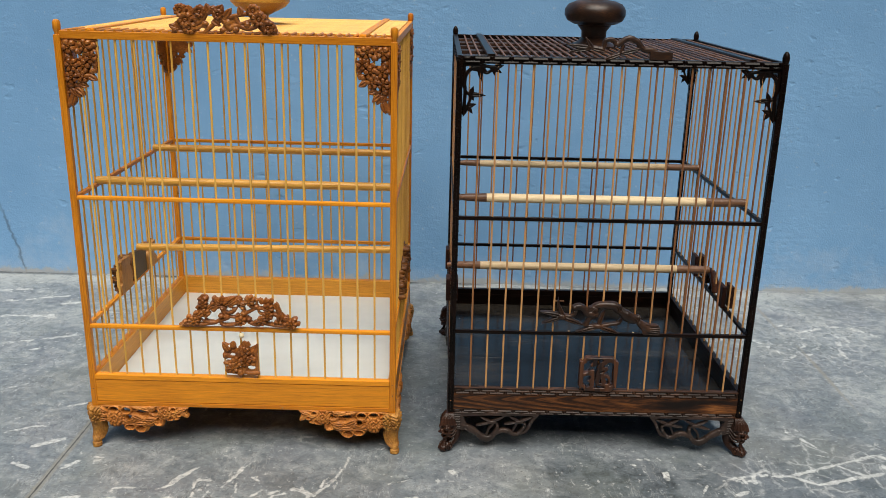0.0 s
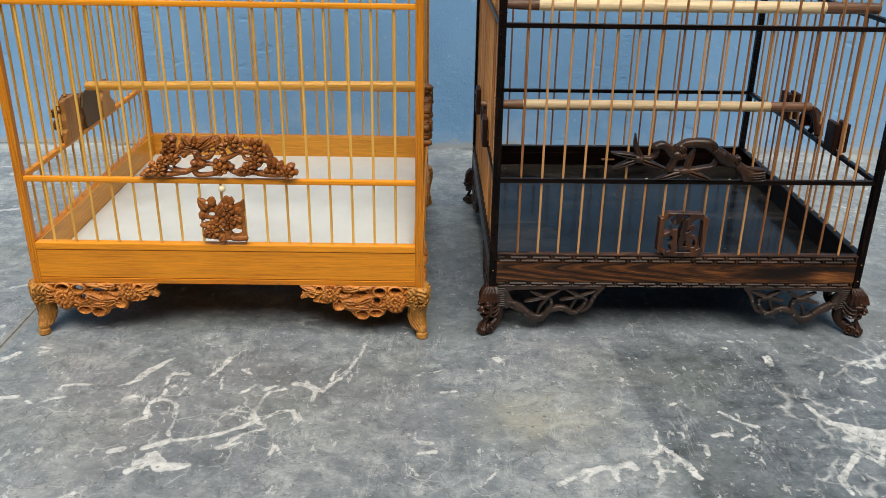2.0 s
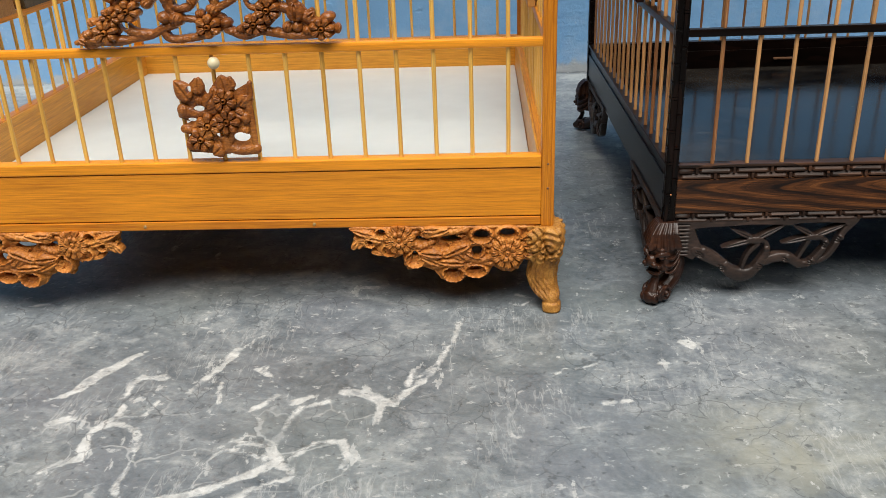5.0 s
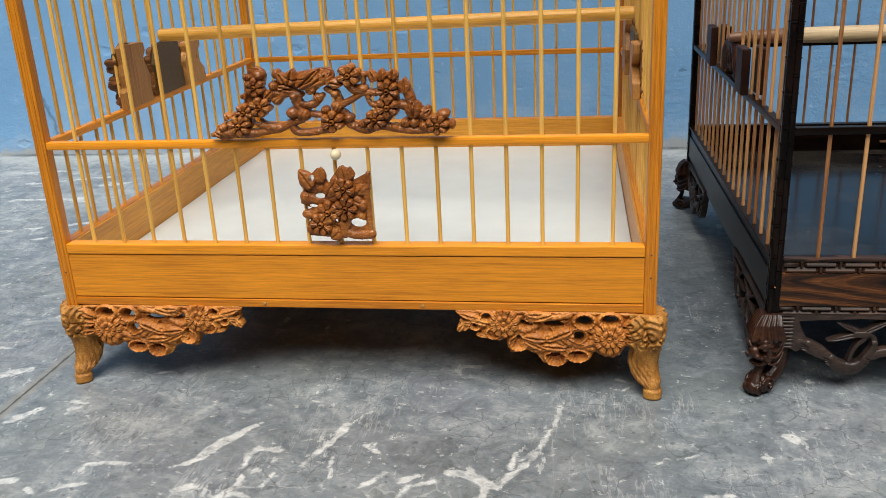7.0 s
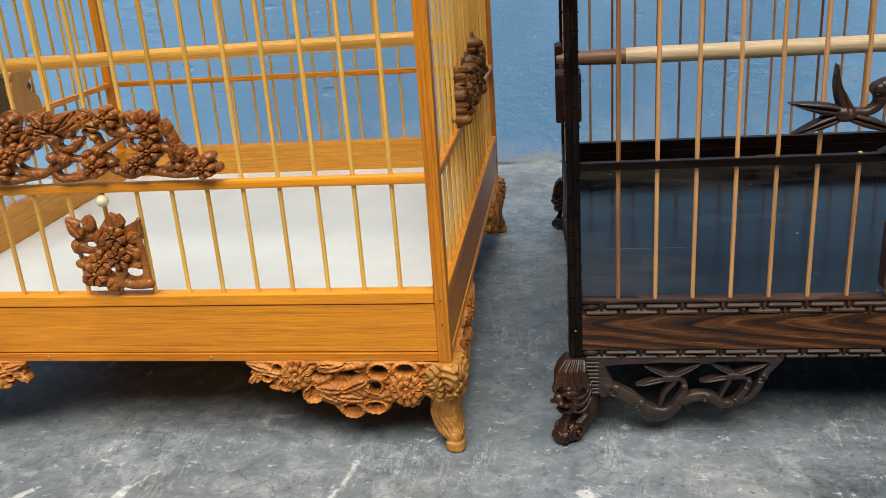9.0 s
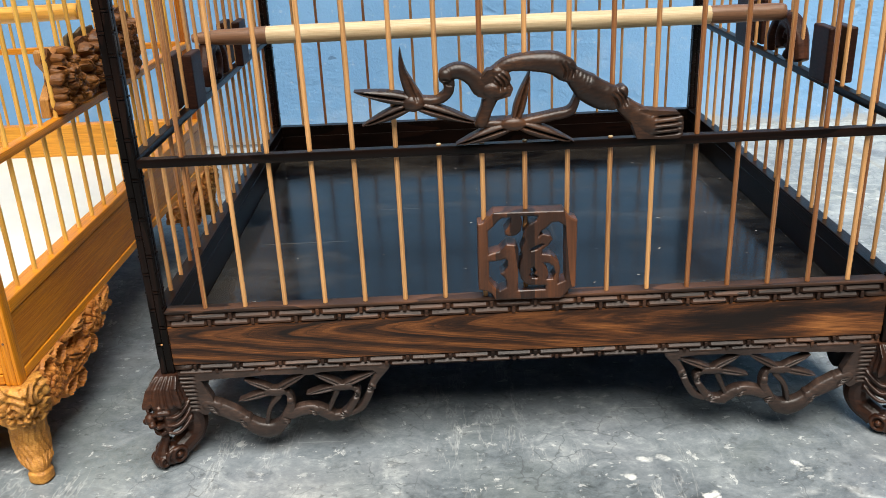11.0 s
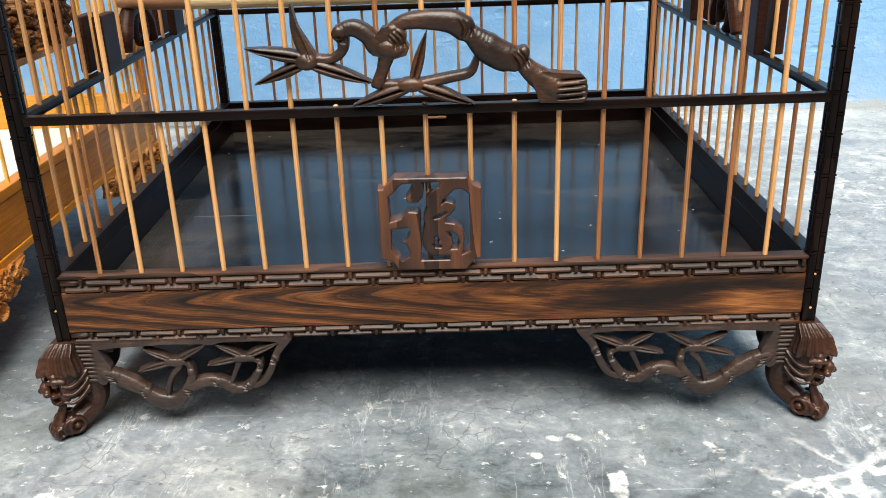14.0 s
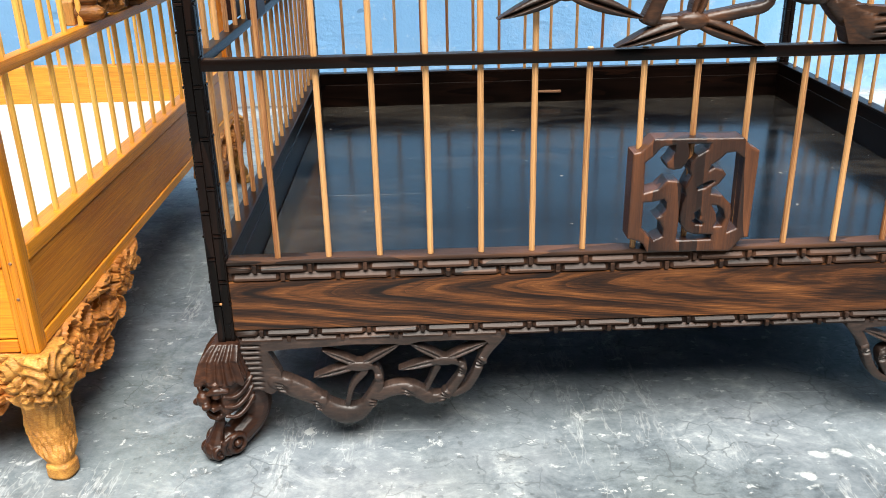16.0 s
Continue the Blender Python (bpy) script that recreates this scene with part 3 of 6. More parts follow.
# carved motifs lie in the x-z plane and stand out towards -y
def leaf(bm, x0, z0, x1, z1, w, y=0.0, thick=0.5, groove=True):
    """A pointed leaf from its base to its tip, with a groove along its middle."""
    d = Vector((x1 - x0, 0, z1 - z0))
    u = Vector((-d.z, 0, d.x)).normalized()
    n = 9
    rows = []
    for i in range(n):
        t = i / (n - 1)
        h = w * (math.sin(math.pi * min(1, 0.12 + 0.88 * t) ** 0.8) * 0.95 + 0.05) * (1 - 0.25 * t)
        if i == n - 1:
            h = w * 0.05
        c = Vector((x0, y, z0)) + d * t
        T = thick * w
        prof = ((-1, 0), (-0.5, -1), (-0.1, -0.45 if groove else -1.1), (0.1, -0.45 if groove else -1.1), (0.5, -1), (1, 0), (0.5, 0.9), (-0.5, 0.9))
        k = h / w
        rows.append([bm.verts.new(c + u * (a * h) + Vector((0, b * T * (0.35 + 0.65 * k), 0))) for a, b in prof])
    for A, B in zip(rows, rows[1:]):
        for j in range(8):
            bm.faces.new((A[j], A[(j + 1) % 8], B[(j + 1) % 8], B[j]))
    bm.faces.new(rows[0])
    bm.faces.new(list(reversed(rows[-1])))


def curl(bm, x, z, r, w, y=0.0, a0=0, a1=360):
    """An open ring of carved scroll."""
    pts = [(x + r * math.cos(radians(a0 + (a1 - a0) * i / 8)), y, z + r * math.sin(radians(a0 + (a1 - a0) * i / 8))) for i in range(9)]
    tube(bm, pts, w, 8, 1.3, 3)


class Relief:
    """A pierced carving as a field of heights: a runs right, b runs down, both in carving units; u: metres of one unit."""

    def __init__(self, a0, a1, b0, b1, step):
        self.a, self.b = np.meshgrid(np.arange(a0, a1 + step, step), np.arange(b0, b1 + step, step))
        self.step = step
        self.d = np.full(self.a.shape, 1e3)
        self.h = np.zeros(self.a.shape)

    def add(self, d, h):
        self.h = np.maximum(self.h, np.where(d < 1.2 * self.step, h, 0))
        self.d = np.minimum(self.d, d)

    def along(self, pts, radii):
        """Distance, local radius and run along a smooth line."""
        line = spline([(p[0], p[1], 0) for p in pts], 5 if len(pts) > 2 else 1)
        rs = [radii] * len(pts) if isinstance(radii, (int, float)) else list(radii)
        best, rad, run = np.full(self.a.shape, 1e9), np.ones(self.a.shape), np.zeros(self.a.shape)
        n = len(line) - 1
        for i in range(n):
            p, q = line[i], line[i + 1]
            dx, dy = q.x - p.x, q.y - p.y
            t = np.clip(((self.a - p.x) * dx + (self.b - p.y) * dy) / (dx * dx + dy * dy + 1e-9), 0, 1)
            r = np.interp((i + t) / n, np.linspace(0, 1, len(rs)), rs)
            e = np.hypot(self.a - p.x - t * dx, self.b - p.y - t * dy)
            near = e - r < best
            best, rad, run = np.where(near, e - r, best), np.where(near, r, rad), np.where(near, (i + t) / n, run)
        return best, rad, run

    def stroke(self, pts, radii, lift, base=0.0, knots=0.0):
        d, r, run = self.along(pts, radii)
        q = np.clip((d + r) / r, 0, 1)
        self.add(d, base + lift * r * np.sqrt(1 - q * q) + knots * np.sin(run * 25) ** 2)

    def bud(self, a, b, ra, rb, turn=0.0, lift=1.0, base=0.0, split=0.0):
        c, s = math.cos(radians(turn)), math.sin(radians(turn))
        x, y = self.a - a, self.b - b
        x, y = (x * c + y * s) / ra, (y * c - x * s) / rb
        q = np.hypot(x, y)
        r = min(ra, rb)
        h = base + lift * r * np.sqrt(np.clip(1 - q * q, 0, 1))
        if split:
            h = h - split * np.exp(-(x / 0.16) ** 2) - 0.6 * split * np.exp(-((np.abs(x) - 0.55) / 0.12) ** 2)
        self.add((q - 1) * r, h)

    def blossom(self, a, b, r, petals=8, turn=0.0, base=0.0, lift=1.0):
        """Ribbed petals with notches round a raised button with a pit."""
        x, y = self.a - a, self.b - b
        q, t = np.hypot(x, y) / r, np.arctan2(y, x) + turn
        w = np.abs(np.cos(petals * t / 2))
        rim = 0.80 + 0.20 * np.sqrt(w)
        e = q / rim
        petal = 0.30 + 0.22 * np.sin(np.clip((e - 0.3) / 0.7, 0, 1) * math.pi * 0.8) - 0.34 * np.exp(-(w / 0.22) ** 2) * np.clip(e * 1.6 - 0.4, 0, 1)
        petal = petal + 0.07 * np.cos(petals * 3 * t) * np.clip(e - 0.35, 0, 1) - 0.30 * np.clip((e - 0.82) / 0.18, 0, 1) ** 2
        button = 0.62 * np.sqrt(np.clip(1 - (q / 0.27) ** 2, 0, 1)) - 0.45 * np.exp(-(q / 0.075) ** 2)
        ditch = -0.26 * np.exp(-((q - 0.30) / 0.06) ** 2)
        h = np.where(q < 0.27, np.maximum(button, 0.12), petal + ditch)
        self.add((e - 1) * r, base + lift * r * h)

    def plum(self, a, b, r, petals=5, turn=0.0, base=0.0, lift=1.0):
        """Cupped petals, deeply parted, round a small raised ring with a pit."""
        x, y = self.a - a, self.b - b
        q, t = np.hypot(x, y) / r, np.arctan2(y, x) + turn
        w = np.abs(np.cos(petals * t / 2))
        rim = 0.64 + 0.36 * w ** 0.55
        e = q / rim
        petal = 0.40 + 0.08 * np.clip(e, 0, 1) ** 2 + 0.06 * np.exp(-((w - 1) / 0.05) ** 2) - 0.55 * np.exp(-(w / 0.24) ** 2) * np.clip(e * 1.7 - 0.35, 0, 1) - 0.30 * np.clip((e - 0.80) / 0.20, 0, 1) ** 2
        ring = 0.58 * np.exp(-((q - 0.15) / 0.08) ** 2) + 0.10
        self.add((e - 1) * r, base + lift * r * np.where(q < 0.31, ring, petal))

    def leaf(self, a0, b0, a1, b1, w, lift=0.8, base=0.0, vein=0.45, blunt=0.0):
        dx, dy = a1 - a0, b1 - b0
        n = math.hypot(dx, dy)
        t = ((self.a - a0) * dx + (self.b - b0) * dy) / (n * n)
        v = ((self.b - b0) * dx - (self.a - a0) * dy) / n
        tc = np.clip(t, 0.001, 0.999)
        half = w * np.maximum(np.sin(math.pi * np.clip(0.12 + 0.88 * tc, 0, 1) ** 0.85) * (1 - 0.2 * tc) + blunt * np.sqrt(1 - tc ** 4) * 0.5, 0.03)
        over = np.maximum(-t, t - 1) * n
        q = np.abs(v) / half
        h = lift * w * (np.sqrt(np.clip(1 - q * q, 0, 1)) * 0.75 + 0.25 - vein * np.exp(-(v / max(0.16 * w, 1.9 * self.step)) ** 2))
        self.add(np.maximum(np.abs(v) - half, over), base + h)

    def cup(self, a, b, ra, rb, rim, base, lift, turn=0.0, lo=-1.0):
        """A scalloped shell: raised rim, sunk middle."""
        c, s = math.cos(radians(turn)), math.sin(radians(turn))
        x, y = self.a - a, self.b - b
        x, y = (x * c + y * s) / ra, (y * c - x * s) / rb
        q = np.hypot(x, y)
        h = lift * (np.exp(-((q - 1 + rim) / rim) ** 2) + 0.10 * np.cos(14 * np.arctan2(y, x)) * np.exp(-((q - 0.6) / 0.25) ** 2))
        self.add(np.where(y > lo, (q - 1) * min(ra, rb), 1e3), base + h)

    def outline(self, pts, height):
        """A flat ground within a closed outline."""
        inside, best = np.zeros(self.a.shape, bool), np.full(self.a.shape, 1e9)
        for (x0, y0), (x1, y1) in zip(pts, pts[1:] + pts[:1]):
            best = np.minimum(best, segment_distance(self.a, self.b, x0, y0, x1, y1))
            if y0 != y1:
                inside ^= ((y0 > self.b) != (y1 > self.b)) & (self.a < (x1 - x0) * (self.b - y0) / (y1 - y0) + x0)
        self.add(np.where(inside, -best, best), height)

    def opening(self, pts):
        """Cuts a closed outline right through."""
        keep = self.d, self.h
        self.d, self.h = np.full(self.a.shape, 1e3), np.zeros(self.a.shape)
        self.outline(pts, 0.0)
        self.d, self.h = np.maximum(keep[0], -self.d), keep[1]

    def hole(self, a, b, ra, rb, turn=0.0):
        c, s = math.cos(radians(turn)), math.sin(radians(turn))
        x, y = self.a - a, self.b - b
        q = np.hypot((x * c + y * s) / ra, (y * c - x * s) / rb)
        self.d = np.maximum(self.d, (1 - q) * min(ra, rb))

    def cut(self, pts, w, depth):
        """A tool's groove along a line."""
        d, r, run = self.along(pts, 0.01)
        self.h = self.h - depth * np.exp(-(d / w) ** 2) * np.sin(np.clip(run, 0.02, 0.98) * math.pi) ** 0.4

    def mesh(self, name, to_x, to_z, u, back, angle=50, chisel=0.0, behind=0.0):
        """Front at -height, back at +back metres, flat or carved by the share named behind; the rim follows the outline between the grid's points."""
        a, b = self.a, self.b
        marks = np.sin(a * 0.13 + 2 * np.sin(b * 0.05)) * np.sin(b * 0.15 + 2 * np.sin(a * 0.043)) + 0.6 * np.sin(a * 0.31 + b * 0.17 + 2 * np.sin(b * 0.09)) * np.sin(b * 0.29 - a * 0.11)
        d, h = self.d, self.h + chisel * marks
        nb, na = d.shape
        cell = (d[:-1, :-1] + d[1:, :-1] + d[:-1, 1:] + d[1:, 1:]) / 4 < 0
        count = np.zeros(d.shape, int)
        for i in (0, 1):
            for j in (0, 1):
                count[i:nb - 1 + i, j:na - 1 + j] += cell
        gb, ga = np.gradient(d, self.step)
        g = ga * ga + gb * gb + 1e-6
        rim = (count > 0) & (count < 4)
        shift = np.where(rim, np.clip(d / np.sqrt(g), -0.7 * self.step, 0.7 * self.step) / np.sqrt(g), 0)
        a, b = self.a - shift * ga, self.b - shift * gb
        used = count > 0
        index = np.full(d.shape, -1)
        index[used] = np.arange(used.sum())
        x, z, y = to_x(a[used]), to_z(b[used]), -h[used] * u
        n = len(x)
        verts = np.concatenate((np.column_stack((x, y, z)), np.column_stack((x, back - behind * y, z))))
        q = np.column_stack((index[:-1, :-1][cell], index[:-1, 1:][cell], index[1:, 1:][cell], index[1:, :-1][cell]))
        walls = []
        pad = np.pad(cell, 1)
        for mask, p, r in ((cell & ~pad[:-2, 1:-1], (0, 0), (0, 1)), (cell & ~pad[2:, 1:-1], (1, 1), (1, 0)), (cell & ~pad[1:-1, :-2], (1, 0), (0, 0)), (cell & ~pad[1:-1, 2:], (0, 1), (1, 1))):
            i, j = np.nonzero(mask)
            e, f = index[i + p[0], j + p[1]], index[i + r[0], j + r[1]]
            walls.append(np.column_stack((f, e, e + n, f + n)))
        faces = np.concatenate([q[:, ::-1], q + n] + walls)
        me = bpy.data.meshes.new(name)
        me.from_pydata(verts.tolist(), [], faces.tolist())
        bm = bmesh.new()
        bm.from_mesh(me)
        bpy.data.meshes.remove(me)
        return mesh_of(bm, name, True, angle)


def segment_distance(px, py, ax, ay, bx, by):
    dx, dy = bx - ax, by - ay
    t = np.clip(((px - ax) * dx + (py - ay) * dy) / (dx * dx + dy * dy + 1e-12), 0, 1)
    return np.hypot(px - ax - t * dx, py - ay - t * dy)


# ---- setting ----
WALL_Y = 1.53
# white marks in the stone, in millimetres: from, to, half width
WEB_A = [(269, 807, 279, 779, 2.6), (279, 779, 318, 764, 3.2), (318, 764, 297, 727, 2.2), (297, 727, 286, 741, 1.6), (286, 741, 258, 707, 2.0), (258, 707, 260, 691, 2.0), (290, 768, 305, 752, 4.0)]
WEB_B = [(495, 1291, 520, 1248, 1.8), (520, 1248, 527, 1217, 1.8), (575, 1327, 632, 1353, 2.9), (632, 1353, 673, 1363, 2.9), (673, 1363, 692, 1340, 2.9), (644, 1336, 624, 1266, 2.7), (624, 1266, 615, 1223, 2.7), (653, 1313, 642, 1263, 1.8), (578, 1308, 553, 1218, 1.3), (578, 1285, 527, 1217, 1.8)]
WEB_C = [(326, 870, 335, 876, 1.3), (335, 876, 350, 879, 1.3), (350, 879, 364, 884, 1.3), (364, 884, 372, 890, 1.3), (372, 890, 379, 896, 1.3), (379, 896, 385, 894, 1.3), (350, 879, 350, 873, 1.2), (350, 873, 351, 867, 1.2), (364, 884, 363, 875, 1.8), (363, 875, 362, 868, 1.8), (372, 890, 374, 883, 1.4), (374, 883, 381, 886, 1.4), (336, 874, 340, 871, 0.8), (340, 871, 349, 877, 0.8)]
WEB_D = [(388, 884, 408, 885, 2), (408, 885, 472, 913, 2.2), (472, 913, 545, 943, 2.2), (435, 868, 524, 897, 2.4), (408, 885, 435, 868, 2), (472, 913, 500, 889, 2), (524, 897, 545, 943, 2.4), (454, 973, 463, 959, 2.2)]
WEB_MARKS = WEB_A + WEB_B + WEB_C + WEB_D
MARKS_1 = [(-301, 839, -293, 854, 1.5), (-293, 854, -284, 866, 1.5), (-235, 850, -230, 870, 2), (-434, 860, -425, 875, 2), (-409, 886, -398, 883, 1.5), (-129, 843, -120, 858, 1.5), (-120, 858, -112, 883, 1.5), (-112, 883, -111, 899, 1.5), (10, 876, 14, 870, 1.6), (-6, 854, -1, 854, 1), (9, 854, 14, 854, 0.7), (261, 883, 262, 875, 2.1), (304, 860, 294, 840, 1), (284, 757, 304, 761, 3.6), (300, 753, 314, 757, 4.1), (308, 906, 309, 902, 0.8), (309, 902, 313, 901, 0.8), (390, 920, 381, 916, 0.5)]
MARKS_0 = [(381, 916, 378, 905, 0.5), (339, 910, 340, 909, 0.8), (356, 872, 359, 872, 1.2), (334, 842, 348, 850, 2.4), (-544, 934, -511, 954, 2.1)]
MARKS_2 = [(-511, 954, -484, 956, 2.1), (-490, 907, -463, 924, 3.3), (-602, 1052, -566, 1074, 1.9), (-498, 868, -477, 859, 2.5), (-677, 1204, -624, 1221, 2.5), (-624, 1221, -565, 1247, 2.5), (-730, 1312, -650, 1318, 3.6), (-762, 1376, -661, 1411, 2.9), (-630, 1295, -650, 1323, 1.8), (-596, 1348, -550, 1338, 2.8), (-492, 1008, -473, 1018, 2.2), (-434, 865, -427, 871, 2.6), (-624, 1182, -606, 1190, 2.5), (-788, 1430, -734, 1443, 2.9), (-662, 1369, -621, 1386, 2.8), (505, 1280, 544, 1278, 1.8), (432, 993, 452, 987, 1.5), (263, 883, 262, 871, 2.6)]
MARKS_3 = [(678, 1351, 709, 1317, 2.8), (-270, 707, -264, 714, 2.5), (-264, 714, -258, 726, 4.8), (-258, 726, -248, 712, 5.5), (-248, 712, -236, 713, 4.7), (-236, 713, -228, 715, 2.3), (-266, 735, -250, 745, 2.9), (-250, 745, -236, 747, 2.5), (-236, 747, -223, 751, 2), (-223, 751, -210, 757, 1.9), (-210, 757, -197, 765, 2), (-197, 765, -188, 772, 2.1), (-188, 772, -180, 766, 2.3), (-202, 746, -195, 755, 1.7), (-195, 755, -181, 762, 2.1), (-210, 737, -203, 740, 1.6), (-203, 740, -192, 745, 1), (-189, 775, -193, 785, 1.6)]
MARKS_4 = [(-193, 785, -190, 795, 1.5), (-190, 795, -189, 804, 1), (-189, 804, -185, 815, 0.9), (-185, 815, -174, 820, 0.8), (-216, 784, -205, 780, 0.9), (-205, 780, -194, 776, 1), (-212, 789, -198, 785, 0.9), (-219, 775, -213, 784, 0.6), (-182, 777, -173, 787, 0.6), (-173, 787, -161, 788, 0.8), (-161, 788, -156, 775, 0.9), (-156, 775, -160, 766, 0.8), (-167, 829, -156, 827, 1.3), (-156, 827, -146, 820, 2), (-146, 820, -140, 818, 2.1), (-146, 818, -147, 801, 1.5), (-140, 818, -135, 829, 1.6), (-135, 829, -128, 837, 2)]
MARKS_5 = [(-128, 837, -121, 851, 1.6), (-121, 851, -118, 879, 0.9), (-135, 826, -133, 850, 1), (-316, 822, -309, 825, 0.8), (-309, 825, -303, 831, 1.3), (-303, 831, -299, 844, 1.6), (-299, 844, -292, 853, 1.6), (-292, 853, -286, 861, 1.2), (-245, 828, -240, 841, 1.6), (-240, 841, -234, 855, 1.9), (-234, 855, -232, 867, 2), (-232, 867, -231, 871, 1.2), (-262, 842, -274, 843, 1.6), (-274, 843, -278, 838, 2.1), (-278, 838, -276, 828, 1.9), (-276, 828, -273, 808, 1.6), (-273, 808, -278, 803, 1.5), (-278, 803, -282, 797, 1.2)]
MARKS_6 = [(-282, 797, -280, 783, 1.2), (-280, 783, -277, 774, 1.5), (-277, 774, -281, 774, 1.5), (-281, 774, -290, 769, 1), (-282, 795, -273, 803, 0.8), (-273, 803, -260, 797, 0.8), (-260, 797, -254, 785, 0.6), (-255, 788, -254, 767, 0.8), (-254, 767, -254, 755, 0.9), (-254, 755, -249, 747, 1), (-304, 803, -298, 806, 1.9), (-298, 806, -292, 805, 1.5), (-364, 821, -352, 824, 0.9), (-352, 824, -341, 823, 1.2), (-372, 795, -363, 802, 1.2), (-363, 802, -353, 804, 1.3), (-384, 797, -377, 792, 1), (-377, 792, -371, 788, 0.9)]
MARKS_7 = [(-358, 791, -352, 793, 1.5), (-418, 799, -406, 802, 1.3), (-406, 802, -395, 804, 0.8), (-437, 859, -430, 865, 2), (-430, 865, -427, 872, 1.6), (-406, 876, -399, 879, 1.7), (-328, 670, -317, 669, 1.7), (-317, 669, -307, 676, 2), (-307, 676, -301, 681, 1.7), (-345, 665, -337, 667, 1.7), (-337, 667, -334, 674, 1.5), (-291, 731, -283, 734, 2), (-169, 729, -167, 741, 1.2), (-167, 741, -161, 729, 1.3), (-258, 821, -260, 809, 0.8), (-231, 837, -227, 819, 0.9), (-215, 851, -207, 844, 1.3), (-207, 844, -211, 854, 1.2)]
MARKS_8 = [(-209, 813, -199, 826, 0.6), (48, 697, 59, 705, 1.5), (59, 705, 70, 714, 1.2), (70, 714, 83, 718, 1.3), (83, 718, 92, 718, 1.9), (92, 718, 105, 723, 2), (105, 723, 108, 716, 1.6), (92, 718, 91, 709, 1.7), (91, 709, 92, 703, 1.6), (82, 717, 74, 711, 0.9), (74, 711, 68, 703, 0.8), (121, 733, 128, 738, 2.1), (128, 738, 133, 746, 2.1), (133, 746, 131, 754, 1.6), (131, 754, 134, 765, 0.9), (133, 746, 141, 735, 1.6), (141, 735, 148, 724, 1.6), (148, 724, 152, 709, 1.9)]
MARKS_9 = [(152, 709, 154, 706, 1.6), (146, 762, 153, 764, 1), (153, 764, 154, 756, 0.9), (154, 756, 147, 753, 0.8), (125, 726, 126, 715, 1), (126, 715, 125, 704, 1.3), (125, 704, 119, 696, 1), (141, 727, 140, 739, 0.9), (143, 764, 141, 751, 0.6), (163, 748, 169, 747, 2.1), (169, 747, 167, 737, 2.4), (178, 760, 185, 763, 2), (185, 763, 191, 762, 1.7), (192, 794, 199, 788, 1.5), (199, 788, 206, 779, 1.6), (206, 779, 216, 773, 1.2), (264, 886, 260, 874, 1.9), (-6, 698, 2, 710, 0.6)]
MARKS_10 = [(-59, 728, -55, 733, 1), (-55, 733, -44, 735, 1.2), (-63, 718, -56, 706, 0.9), (159, 806, 154, 803, 1), (12, 876, 15, 872, 1.3), (-38, 818, -34, 819, 1.3), (-30, 819, -26, 820, 1.3), (199, 755, 209, 762, 1), (209, 762, 212, 754, 1), (212, 754, 206, 747, 0.8), (201, 735, 206, 730, 0.8), (245, 915, 248, 912, 1.5), (99, 864, 101, 864, 1.5)]
MARKS = WEB_MARKS + MARKS_0 + MARKS_1 + MARKS_2 + MARKS_3 + MARKS_4 + MARKS_5 + MARKS_6 + MARKS_7 + MARKS_8 + MARKS_9 + MARKS_10
JOINTS = [[(-450, -200), (-446, 960), (-442, 1540)], [(540, 400), (560, 1200), (543, 1540)]]
HAIRLINES = [(-379, 723, -242, 733), (-242, 733, -30, 745), (-34, 856, 260, 861), (50, 802, 120, 782), (120, 782, 172, 768), (172, 768, 243, 767), (-675, 1200, -442, 1205), (468, 1192, 660, 1201)]


def steps(stretches):
    """Grid lines: each stretch is (from, to, step)."""
    out = []
    for lo, hi, step in stretches:
        out += list(np.arange(lo, hi - step * 0.5, step))
    return np.array(out + [stretches[-1][1]])


